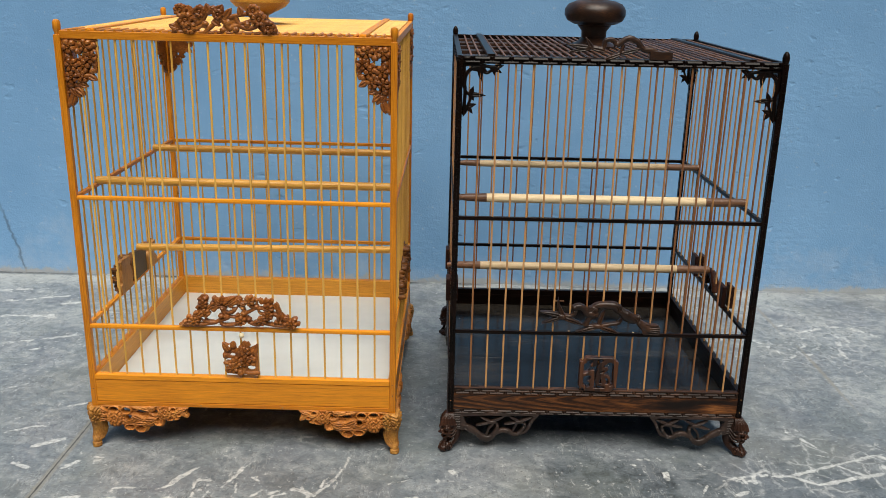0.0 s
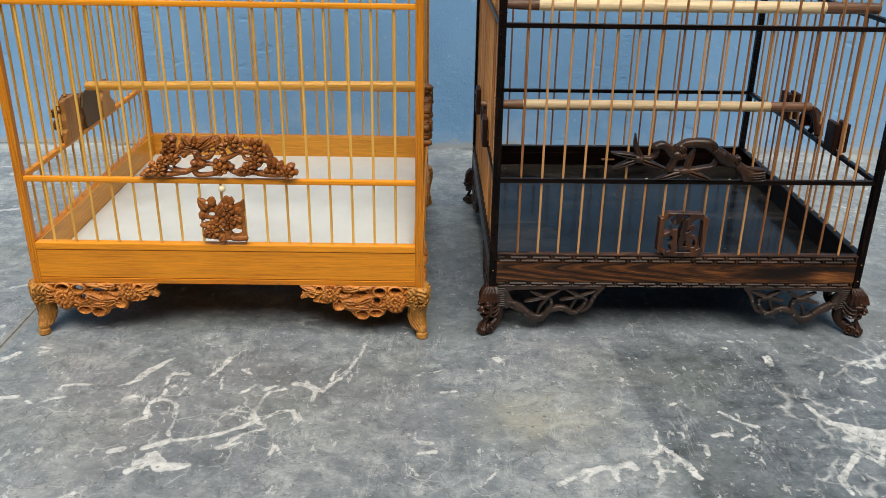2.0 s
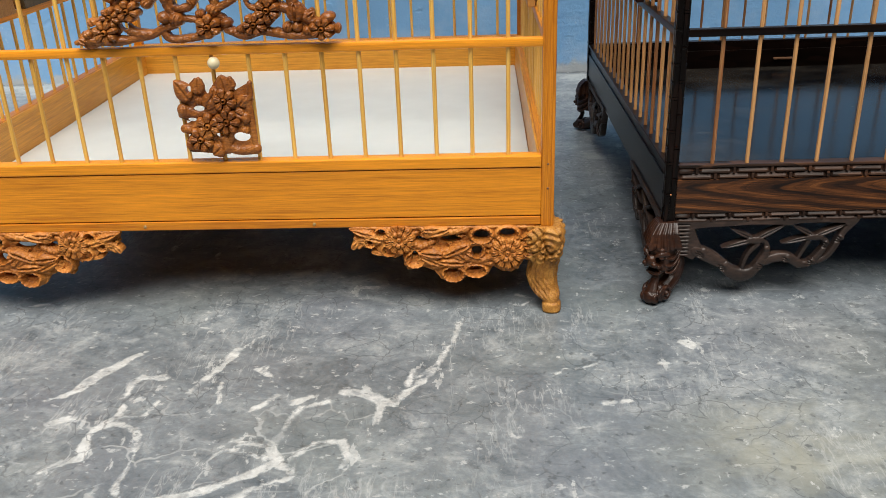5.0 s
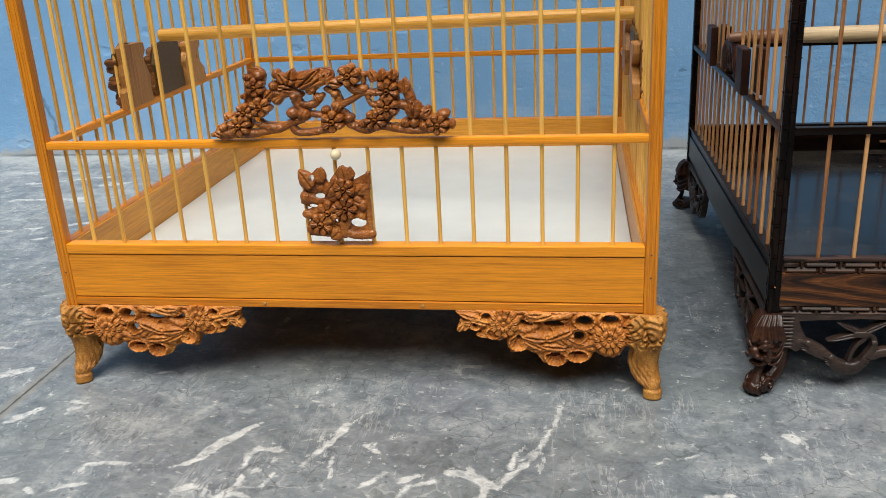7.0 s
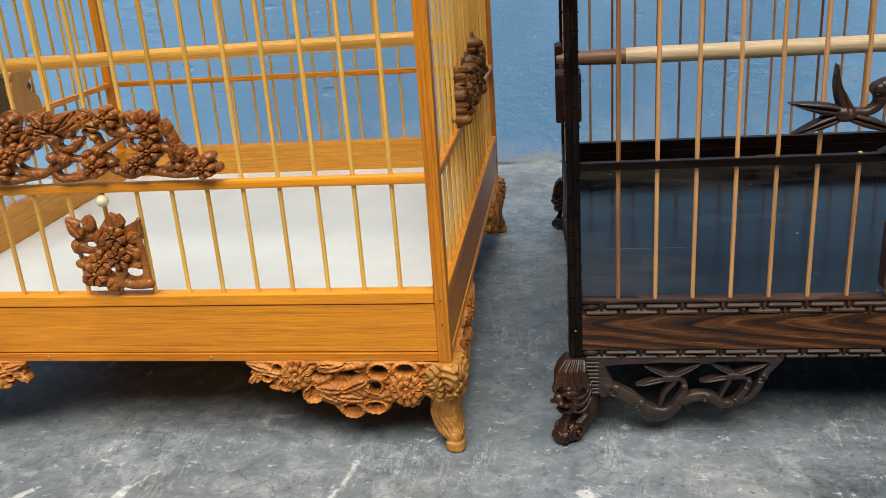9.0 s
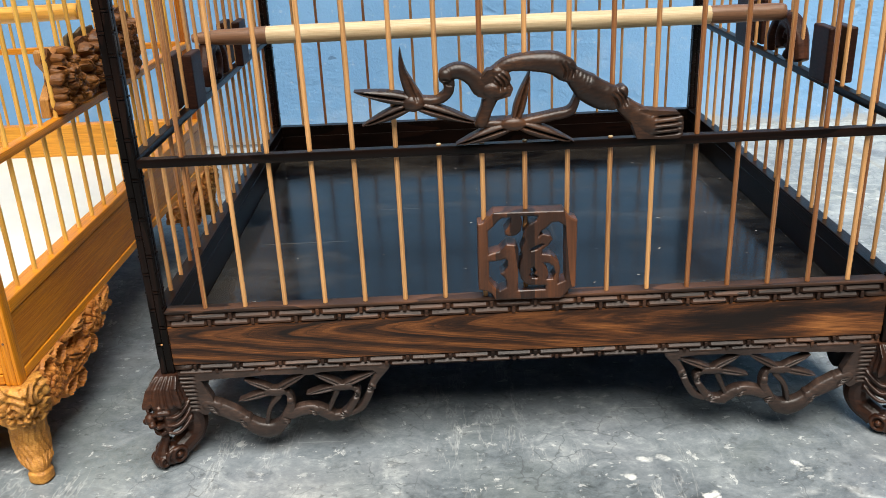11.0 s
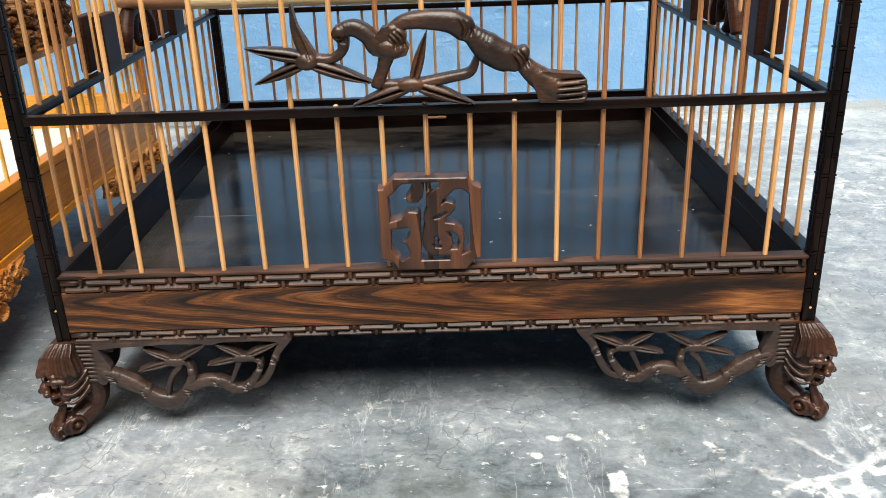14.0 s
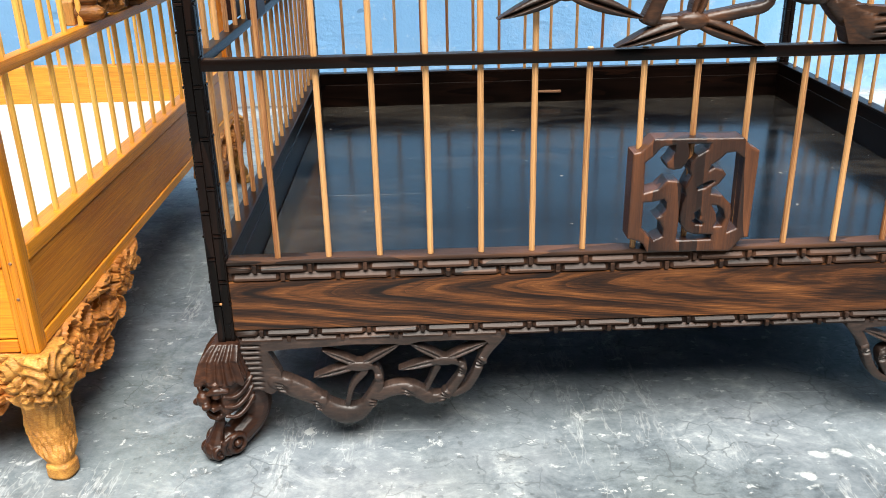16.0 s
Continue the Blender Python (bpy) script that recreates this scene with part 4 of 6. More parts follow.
def build_floor():
    """One sheet; its grid is fine where the camera passes."""
    xs = steps([(-7, -0.9, 0.61), (-0.9, -0.5, 0.01), (-0.5, 0.5, 0.002), (0.5, 0.9, 0.01), (0.9, 7, 0.61)])
    ys = steps([(-9, 0.6, 0.6), (0.6, 0.95, 0.002), (0.95, 1.05, 0.004), (1.05, WALL_Y + 0.2, 0.0083)])
    X, Y = np.meshgrid(xs, ys)
    px, py = X.ravel(), Y.ravel()
    verts = np.column_stack((px, py, np.zeros_like(px)))
    w, h = len(xs), len(ys)
    i = (np.arange(h - 1)[:, None] * w + np.arange(w - 1)[None, :]).ravel()
    me = bpy.data.meshes.new("floor")
    me.from_pydata(verts.tolist(), [], np.column_stack((i, i + 1, i + w + 1, i + w)).tolist())
    vein = np.full(px.shape, 0.05)
    for ax, ay, bx, by, half in MARKS:
        vein = np.minimum(vein, segment_distance(px, py, ax / 1000, ay / 1000, bx / 1000, by / 1000) - half / 1000)
    net = np.clip((0.030 - vein) / 0.020, 0, 1) * np.clip(np.maximum(0.06 - px, px - 0.40) / 0.05, 0, 1) * np.clip((np.where(px > 0.3, 0.98, 0.84) - py) / 0.04, 0, 1)
    rnd = random.Random(11)
    for k in range(420):
        x, y = rnd.uniform(-0.95, 0.95), rnd.uniform(0.55, 1.5)
        far = max(0.0, y - 1.12)
        a = rnd.gauss(0.2, 0.5)
        half_len = rnd.uniform(0.002, 0.007) + far * rnd.uniform(0, 0.12)
        vein = np.minimum(vein, segment_distance(px, py, x - half_len * math.cos(a), y - half_len * math.sin(a), x + half_len * math.cos(a), y + half_len * math.sin(a)) - rnd.uniform(-0.0022, 0.0008) - far * 0.003)
    for ax, ay, bx, by in HAIRLINES:
        vein = np.minimum(vein, segment_distance(px, py, ax / 1000, ay / 1000, bx / 1000, by / 1000) + 0.0026)
    # signed, so that the line itself stays sharp
    west, east = JOINTS
    joint = np.where(px < 0, px - np.interp(py, [p[1] / 1000 for p in west], [p[0] / 1000 for p in west]), np.abs(px - np.interp(py, [p[1] / 1000 for p in east], [p[0] / 1000 for p in east])) + 0.0012)
    # slabs differ in tone; lime lies along the foot of the wall
    tone = np.full(px.shape, 0.02)
    west_edge = np.interp(py, (0.60, 0.686, 0.753, 0.792, 0.904), (0.160, 0.145, 0.135, 0.130, 0.121))
    east_edge = np.interp(py, (0.60, 0.756, 0.803, 0.897), (0.300, 0.279, 0.275, 0.269))
    dark = np.clip((px - west_edge) / 0.003, 0, 1) * np.clip((east_edge - px) / 0.005, 0, 1) * np.clip((0.915 - py) / 0.03, 0, 1) * np.clip((py - 0.52) / 0.08, 0, 1)
    tone -= 0.085 * dark
    tone += 0.035 * np.clip((py - 0.52) / 0.08, 0, 1) * np.clip((west_edge - px) / 0.003, 0, 1) * np.clip((px - 0.02) / 0.06, 0, 1) * np.clip((0.93 - py) / 0.03, 0, 1)
    stain = np.clip(1.25 - np.hypot((px - 0.045) / 0.062, (py - 0.782) / 0.045), 0, 1)
    tone += 0.06 * np.clip((px - 0.54) / 0.03, 0, 1) * np.clip((1.2 - py) / 0.05, 0, 1)
    tone += 0.05 * np.clip(1 - np.abs(px - 0.05) / 0.09, 0, 1) * np.clip((0.88 - py) / 0.1, 0, 1)
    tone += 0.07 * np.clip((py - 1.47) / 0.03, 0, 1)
    # broken darker line along the wall's last 14 mm, weaker past x 0.1
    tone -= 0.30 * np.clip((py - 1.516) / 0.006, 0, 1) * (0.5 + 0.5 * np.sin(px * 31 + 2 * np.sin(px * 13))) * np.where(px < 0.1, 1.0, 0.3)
    tone += 0.05 * np.clip((py - 1.12) / 0.1, 0, 1)
    tone += 0.05 * np.clip((0.012 - segment_distance(px, py, -0.216, 0.950, -0.198, 0.998)) / 0.003, 0, 1)
    lime = np.full(px.shape, 1.0)
    for ax, ay, bx, by, half in WEB_MARKS:
        lime = np.minimum(lime, segment_distance(px, py, ax / 1000, ay / 1000, bx / 1000, by / 1000))
    lime = np.clip((0.040 - lime) / 0.026, 0, 1)
    # near floor darker from x 0.27 to 0.53, slightly lighter west of -0.15
    tone -= 0.075 * np.clip((px - 0.27) / 0.03, 0, 1) * np.clip((0.53 - px) / 0.02, 0, 1) * np.clip((1.0 - py) / 0.1, 0, 1)
    tone += 0.022 * np.clip((-0.15 - px) / 0.1, 0, 1)
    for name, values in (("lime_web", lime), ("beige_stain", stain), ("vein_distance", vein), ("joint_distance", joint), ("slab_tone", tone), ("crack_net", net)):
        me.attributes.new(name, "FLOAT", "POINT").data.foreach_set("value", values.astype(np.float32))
    return me


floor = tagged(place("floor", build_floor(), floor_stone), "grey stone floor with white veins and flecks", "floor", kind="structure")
bm = bmesh.new()
box(bm, -7, 7, WALL_Y, WALL_Y + 0.2, 0.0, 3.2)
wall = tagged(part("wall_north", bm, wall_paint, None, smooth=False), "blue painted plaster wall with rough spots", "wall", kind="structure")

# unseen walls added to block low sky light and darken under the cages
for name, x0, x1, y0, y1 in (("wall_south", -3.2, 1.9, -2.8, -2.6), ("wall_east", 1.7, 1.9, -2.6, WALL_Y), ("wall_west", -3.2, -3.0, -2.6, WALL_Y)):
    bm = bmesh.new()
    box(bm, x0, x1, y0, y1, 0.0, 2.8)
    tagged(part(name, bm, blocker_plaster, None, smooth=False), "plain dark grey wall, unseen, added to block light", "wall", kind="structure")

# ---- shared cage pieces ----
BAR_R = 0.0012


def rod(name, length, r=BAR_R, seg=10):
    bm = bmesh.new()
    lathe(bm, [(r, 0), (r, length)], seg)
    return mesh_of(bm, name)


def rod_along(name, axis, length, r=BAR_R, seg=10):
    bm = bmesh.new()
    lathe(bm, [(r, 0), (r, length)], seg)
    rot = Matrix.Rotation(radians(90), 4, "Y") if axis == "x" else Matrix.Rotation(radians(-90), 4, "X")
    bmesh.ops.transform(bm, matrix=rot, verts=bm.verts)
    return mesh_of(bm, name)


def cage_root(name, x, y, yaw, label):
    root = new(name)
    root.empty_display_size = 0.05
    root.matrix_basis = pose(x, y, 0, 0, 0, yaw)
    return tagged(root, label, "bird cage", "bird cages on the floor")


N = 18   # spaces between the bars of a side


def side_frames(W, P):
    """The four sides as poses: x runs along the side, y inwards, from the corner of the two outer faces."""
    S = W + 2 * P
    return [("front", pose(-P, 0, 0)), ("right", pose(W + P, 0, 0, 0, 0, 90)), ("back", pose(W + P, S, 0, 0, 0, 180)), ("left", pose(-P, S, 0, 0, 0, -90))]


# ==== the honey-coloured cage ====
W, P = 0.347, 0.0072
S = W + 2 * P
Z_BOT, Z_TOP, Z_RAIL, Z_MID, Z_ROOF = 0.0530, 0.0930, 0.1537, 0.3066, 0.4868
honey_cage = cage_root("bird_cage", -0.4112, 0.9138, 0.19, "square honey-coloured bamboo bird cage with carved plum blossom")


def honey_post():
    bm = bmesh.new()
    h = P / 2
    box(bm, -h, h, -h, h, 0.0520, Z_ROOF - 0.004, 0.0008)
    for s in (-1, 1):
        box(bm, s * h * 0.45 - 0.0004, s * h * 0.45 + 0.0004, -h - 0.0003, h + 0.0003, 0.0521, Z_ROOF - 0.004)
    lathe(bm, [(0.0028, Z_ROOF - 0.004), (0.0034, Z_ROOF), (0.0042, Z_ROOF + 0.002), (0.0042, Z_ROOF + 0.008), (0.0032, Z_ROOF + 0.0105), (0.0008, Z_ROOF + 0.0115)], 12)
    return mesh_of(bm, "post")


me = honey_post()
C = P / 2
for x, y in ((-C, C), (W + C, C), (-C, S - C), (W + C, S - C)):
    place("post", me, honey_z, honey_cage, at=pose(x, y, 0))

for side, m in side_frames(W, P):
    mx = honey_x
    # tray board with its top and bottom fillets
    bm = bmesh.new()
    box(bm, P, W + P, 0.0006, 0.0075, 0.0585, 0.0862, 0.0004)
    place("tray_board", mesh_of(bm, "tray_board"), mx, honey_cage, at=m)
    bm = bmesh.new()
    box(bm, P, W + P, 0.0, 0.0078, 0.0867, Z_TOP, 0.0006)
    place("top_fillet", mesh_of(bm, "top_fillet"), mx, honey_cage, at=m)
    bm = bmesh.new()
    box(bm, P, W + P, 0.0, 0.0075, Z_BOT, 0.0580, 0.0005)
    place("bottom_fillet", mesh_of(bm, "bottom_fillet"), mx, honey_cage, at=m)
    bm = bmesh.new()
    box(bm, P + 0.0002, W + P - 0.0002, 0.0079, 0.0092, Z_BOT + 0.002, Z_TOP - 0.0003, 0.0002)
    place("inner_board", mesh_of(bm, "inner_board"), honey_inner, honey_cage, at=m)
    for name, z, h in (("lower_rail", Z_RAIL, 0.0023), ("middle_rail", Z_MID, 0.0022), ("top_rail", Z_ROOF - 0.004, 0.0042)):
        bm = bmesh.new()
        box(bm, P - 0.001, W + P + 0.001, 0.0008, 0.0062, z - h, z + h, 0.0006)
        place(name, mesh_of(bm, name), mx, honey_cage, at=m)

full = rod("bar", Z_ROOF - 0.006 - Z_TOP + 0.002)
low = rod("bar_low", Z_RAIL - Z_TOP + 0.002)
CREST_Z = {6: 0.172, 7: 0.188, 8: 0.190, 9: 0.188, 10: 0.191, 11: 0.187, 12: 0.166}
for side, m in side_frames(W, P):
    for i in range(1, N):
        x = P + W / 2 + 0.01948 * (i - 9)
        if side == "front" and i in CREST_Z:
            place("bar", low, honey_bar, honey_cage, at=m @ pose(x, C, Z_TOP - 0.002))
            bm = bmesh.new()
            lathe(bm, [(BAR_R, 0), (BAR_R, Z_ROOF - 0.006 - CREST_Z[i])], 10)
            place("bar", mesh_of(bm, "bar"), honey_bar, honey_cage, at=m @ pose(x, C, CREST_Z[i]))
        else:
            place("bar", full, honey_bar, honey_cage, at=m @ pose(x, C, Z_TOP - 0.002, 0, 0, 37 * i))

# white sheet in the tray
bm = bmesh.new()
box(bm, 0.0024, W - 0.0024, 0.0096, S - 0.0096, 0.0640, 0.0668, 0.0004)
sheet = part("tray_sheet", bm, white_sheet, None, at=honey_cage.matrix_basis.copy())
tagged(sheet, "clean white plastic sheet lying in a honey-coloured bamboo tray", "tray sheet", "sheets in the cage trays")
bm = bmesh.new()
box(bm, 0.0024, W - 0.0024, 0.0096, S - 0.0096, 0.0535, 0.0638)
part("tray_base", bm, honey_x, honey_cage)


def plum_crest():
    r = Relief(30, 1370, 40, 470, 2.6)
    for pts, w in ((((110, 420), (205, 380), (280, 290), (300, 170), (320, 105)), 50), (((940, 375), (1010, 290), (1015, 200), (1010, 150)), 50), (((1140, 300), (1195, 370), (1285, 395)), 44), (((690, 365), (760, 345)), 46), (((470, 150), (560, 130), (690, 110)), 44)):
        r.stroke(pts, w, 0.1, 6)
    for pts, w in ((((45, 435), (110, 425), (230, 437), (330, 420), (420, 405), (480, 375), (545, 350)), (14, 20, 22, 22, 20, 22, 24)), (((480, 370), (510, 425), (590, 428), (690, 412)), 20), (((290, 350), (340, 388), (420, 402)), 24), (((520, 250), (540, 300), (555, 340)), 24),
                   (((395, 205), (480, 195), (545, 215)), 22), (((540, 215), (555, 262), (615, 268), (662, 222)), (20, 24, 22, 16)), (((600, 190), (645, 150), (690, 100)), 24), (((690, 185), (735, 215), (752, 270), (720, 330)), (16, 20, 20, 22)), (((770, 272), (830, 242), (880, 213), (970, 212)), (20, 18, 17, 20)),
                   (((815, 170), (840, 192), (885, 190)), 26), (((870, 112), (940, 105)), 14), (((900, 210), (918, 265), (960, 290)), 16), (((600, 325), (680, 335)), 17), (((800, 385), (880, 420), (960, 398), (1040, 412), (1130, 425), (1240, 420)), 22), (((1075, 280), (1130, 300), (1180, 330), (1235, 365)), 26), (((1092, 170), (1120, 230), (1132, 290)), 26), (((1165, 330), (1215, 302)), 14), (((880, 190), (890, 120)), 12), (((420, 250), (450, 215), (500, 200)), 22)):
        r.stroke(pts, w, 0.85, 5)
    for a, b, c, d, w in ((495, 150, 520, 68, 34), (550, 170, 660, 70, 38), (630, 150, 722, 92, 34), (690, 160, 690, 78, 34), (470, 140, 440, 85, 26), (985, 140, 985, 78, 22), (1040, 135, 1048, 82, 26), (950, 150, 922, 82, 22), (1100, 210, 1100, 130, 28), (1140, 345, 1138, 255, 38), (240, 230, 250, 195, 18), (400, 190, 350, 240, 24), (720, 150, 780, 165, 28), (1190, 345, 1230, 305, 22), (90, 435, 60, 415, 22), (150, 345, 130, 308, 24), (590, 200, 640, 160, 24), (440, 170, 530, 195, 22)):
        r.leaf(a, b, c, d, w, 0.9, 10, 0.5, 0.35)
    for i, (a, b, w, e, t) in enumerate(((335, 100, 34, 32, 0), (272, 112, 26, 24, 0), (430, 95, 26, 30, 20), (412, 160, 32, 30, 0), (500, 315, 40, 36, 0), (560, 325, 42, 44, 20), (735, 212, 28, 26, 0), (738, 282, 36, 32, 30), (800, 350, 30, 28, 0), (675, 302, 26, 26, 0), (820, 397, 22, 22, 0), (870, 385, 30, 26, 0), (1040, 405, 26, 26, 0), (1095, 380, 30, 32, 20), (1142, 378, 30, 34, 0), (1195, 400, 34, 30, 0), (1290, 338, 44, 32, -20), (1335, 395, 20, 30, 0), (150, 430, 26, 20, 0), (110, 392, 28, 26, -30), (270, 425, 38, 24, 0), (415, 245, 28, 24, 30), (1140, 300, 30, 36, 0), (600, 180, 26, 22, 30), (515, 225, 28, 30, 0), (640, 235, 22, 34, -30), (885, 190, 26, 22, 0))):
        r.bud(a, b, w * 0.88, e * 0.88, t, 1.0, 10, 6.0 if i % 2 else 0.0)
    for i, (a, b, w) in enumerate(((312, 165, 54), (240, 305, 52), (330, 275, 60), (205, 380, 64), (817, 110, 64), (1012, 200, 62), (1008, 290, 64), (938, 360, 60), (713, 365, 64), (1262, 393, 60))):
        r.plum(a, b, w * 0.98, 6 + i % 2, a * 1.7, 24, 0.85)
    r.hole(298, 352, 24, 18, 30)
    r.hole(575, 240, 22, 18, 0)
    r.hole(930, 248, 16, 14, 0)
    for pts in (((470, 105), (520, 130), (600, 120)), ((560, 160), (610, 140), (640, 105)), ((500, 180), (560, 185), (600, 165)), ((655, 75), (660, 110), (650, 140)), ((430, 195), (480, 180), (530, 185))):
        r.cut(pts, 4.5, 10)
    k = 0.139 / 1310
    return r.mesh("crest", lambda a: 0.1048 + (a - 40) * k, lambda b: 0.1575 + (452 - b) * 0.0395 / 402, k * 1.15, 0.0022, 50, 1.5)


def plum_plaque():
    r = Relief(70, 512, 95, 530, 1.7)
    r.outline([(95, 135), (150, 170), (200, 125), (240, 132), (262, 200), (330, 118), (398, 132), (410, 190), (490, 152), (495, 508), (330, 503), (280, 513), (118, 500), (112, 440), (140, 405), (106, 390), (112, 356), (150, 345), (86, 320), (86, 285), (120, 250)], 7)
    for pts, w in ((((200, 430), (250, 365), (350, 345), (350, 240)), 62), (((140, 225), (220, 230), (320, 230), (420, 240), (468, 235)), 34), (((420, 240), (432, 330), (420, 380)), 42), (((130, 470), (200, 480), (280, 490)), 24)):
        r.stroke(pts, w, 0.1, 8)
    for pts, w in ((((492, 158), (470, 230), (480, 330), (486, 505)), (14, 22, 18, 14)), (((330, 480), (400, 500), (490, 492)), (24, 22, 26)), (((300, 420), (345, 445), (380, 402), (445, 392)), 20), (((120, 285), (200, 305), (290, 285)), (36, 22, 26)), (((335, 440), (330, 488)), 28), (((110, 380), (160, 375), (210, 350)), 22)):
        r.stroke(pts, w, 0.8, 8)
    for a, b, c, d, w in ((160, 225, 94, 132, 38), (215, 195, 222, 120, 28), (360, 190, 345, 112, 34), (380, 180, 392, 120, 28), (478, 235, 492, 150, 18), (250, 270, 300, 200, 34), (300, 480, 250, 515, 34), (140, 460, 115, 480, 22), (430, 260, 480, 215, 26), (400, 300, 460, 330, 28)):
        r.leaf(a, b, c, d, w, 0.8, 12, 0.35, 0.6)
    for i, (a, b, w, e, t) in enumerate(((152, 220, 28, 26, 0), (215, 240, 28, 26, 0), (205, 182, 28, 28, 0), (124, 284, 42, 36, 0), (130, 385, 30, 26, 0), (440, 395, 26, 28, 0), (460, 238, 30, 28, 0), (300, 200, 34, 36, 20), (452, 330, 34, 36, 0), (372, 150, 32, 30, 0), (130, 468, 26, 24, 0), (285, 480, 32, 28, 0), (275, 250, 32, 36, 30))):
        r.bud(a, b, w * 0.86, e * 0.86, t, 1.0, 12, 6.0 if i % 2 else 0.0)
    for i, (a, b, w) in enumerate(((350, 238, 60), (352, 345, 64), (247, 365, 64), (200, 432, 64))):
        r.plum(a, b, w * 1.04, 6 + i % 2, a * 2.3, 24, 0.85)
    for a, b, w, e in ((205, 278, 30, 14), (160, 332, 24, 11), (418, 426, 44, 26), (300, 412, 20, 15), (262, 178, 12, 26), (168, 178, 12, 18)):
        r.hole(a, b, w, e)
    return r.mesh("plaque", lambda a: 0.1523 + (a - 83) * 0.0001, lambda b: 0.0975 + (515 - b) * 0.0435 / 405, 0.0000950, -0.0001, 50, 1.3)


place("crest", plum_crest(), plum_carving, honey_cage, "red-brown carved plum blossom crest", pose(0, 0, 0.0006))
place("plaque", plum_plaque(), plum_carving, honey_cage, "red-brown carved plum blossom plaque", pose(0, 0, 0.0006))
bm = bmesh.new()
ball(bm, (0.1757, -0.0012, 0.1477), 0.0032, 0, 3)
part("bead", bm, cream_bead, honey_cage, "cream wooden bead")


def plum_bracket():
    """Corner carving: 36 mm wide, 72 mm tall, from the corner at the origin; in tenths of a millimetre."""
    r = Relief(0, 380, 0, 740, 4.5)
    for pts, w in ((((60, 60), (200, 60), (320, 90)), 62), (((50, 80), (60, 300), (50, 480)), 50), (((90, 280), (200, 250), (290, 220)), 60), (((90, 430), (180, 400), (240, 340)), 52)):
        r.stroke(pts, w, 0.1, 6)
    for pts, w in ((((10, 12), (190, 14), (365, 12)), 13), (((12, 10), (14, 350), (14, 715)), 13), (((20, 690), (60, 600), (120, 520), (200, 440)), 22), (((40, 560), (90, 560), (140, 600)), 18), (((300, 250), (340, 300), (330, 340)), 18)):
        r.stroke(pts, w, 0.9, 8)
    for a, b, c, d, w in ((90, 600, 50, 715, 30), (120, 520, 200, 590, 30), (260, 380, 345, 430, 32), (320, 120, 372, 190, 30), (320, 230, 365, 280, 28), (180, 480, 240, 500, 26), (60, 520, 110, 600, 28)):
        r.leaf(a, b, c, d, w, 0.9, 12, 0.5, 0.4)
    for a, b, w in ((170, 130, 40), (340, 60, 34), (60, 190, 40), (150, 340, 40), (300, 330, 36), (60, 480, 40), (180, 200, 34), (250, 160, 36), (130, 470, 34)):
        r.bud(a, b, w, w * 0.9, a, 0.9, 14, 5.0)
    for i, (a, b, w) in enumerate(((80, 80, 74), (250, 70, 72), (300, 190, 66), (90, 270, 72), (215, 280, 70), (80, 400, 70), (200, 390, 66))):
        r.plum(a, b, w, 5 + i % 2, a, 24, 0.85)
    for a, b, w, e in ((160, 180, 20, 26), (20, 330, 6, 40), (140, 450, 16, 20), (345, 140, 16, 18)):
        r.hole(a, b, w, e)
    return r.mesh("corner_bracket", lambda a: a * 0.0001, lambda b: -b * 0.0001, 0.00009, 0.002, 50, 1.5)


me = plum_bracket()
flip = Matrix.Diagonal((-1, 1, 1, 1))
for side, m in side_frames(W, P):
    place("corner_bracket", me, plum_carving, honey_cage, "red-brown carved plum blossom bracket", m @ pose(P, C, Z_ROOF - 0.0082))
    place("corner_bracket", me, plum_carving, honey_cage, "red-brown carved plum blossom bracket", m @ pose(P + W, C, Z_ROOF - 0.0082) @ flip)


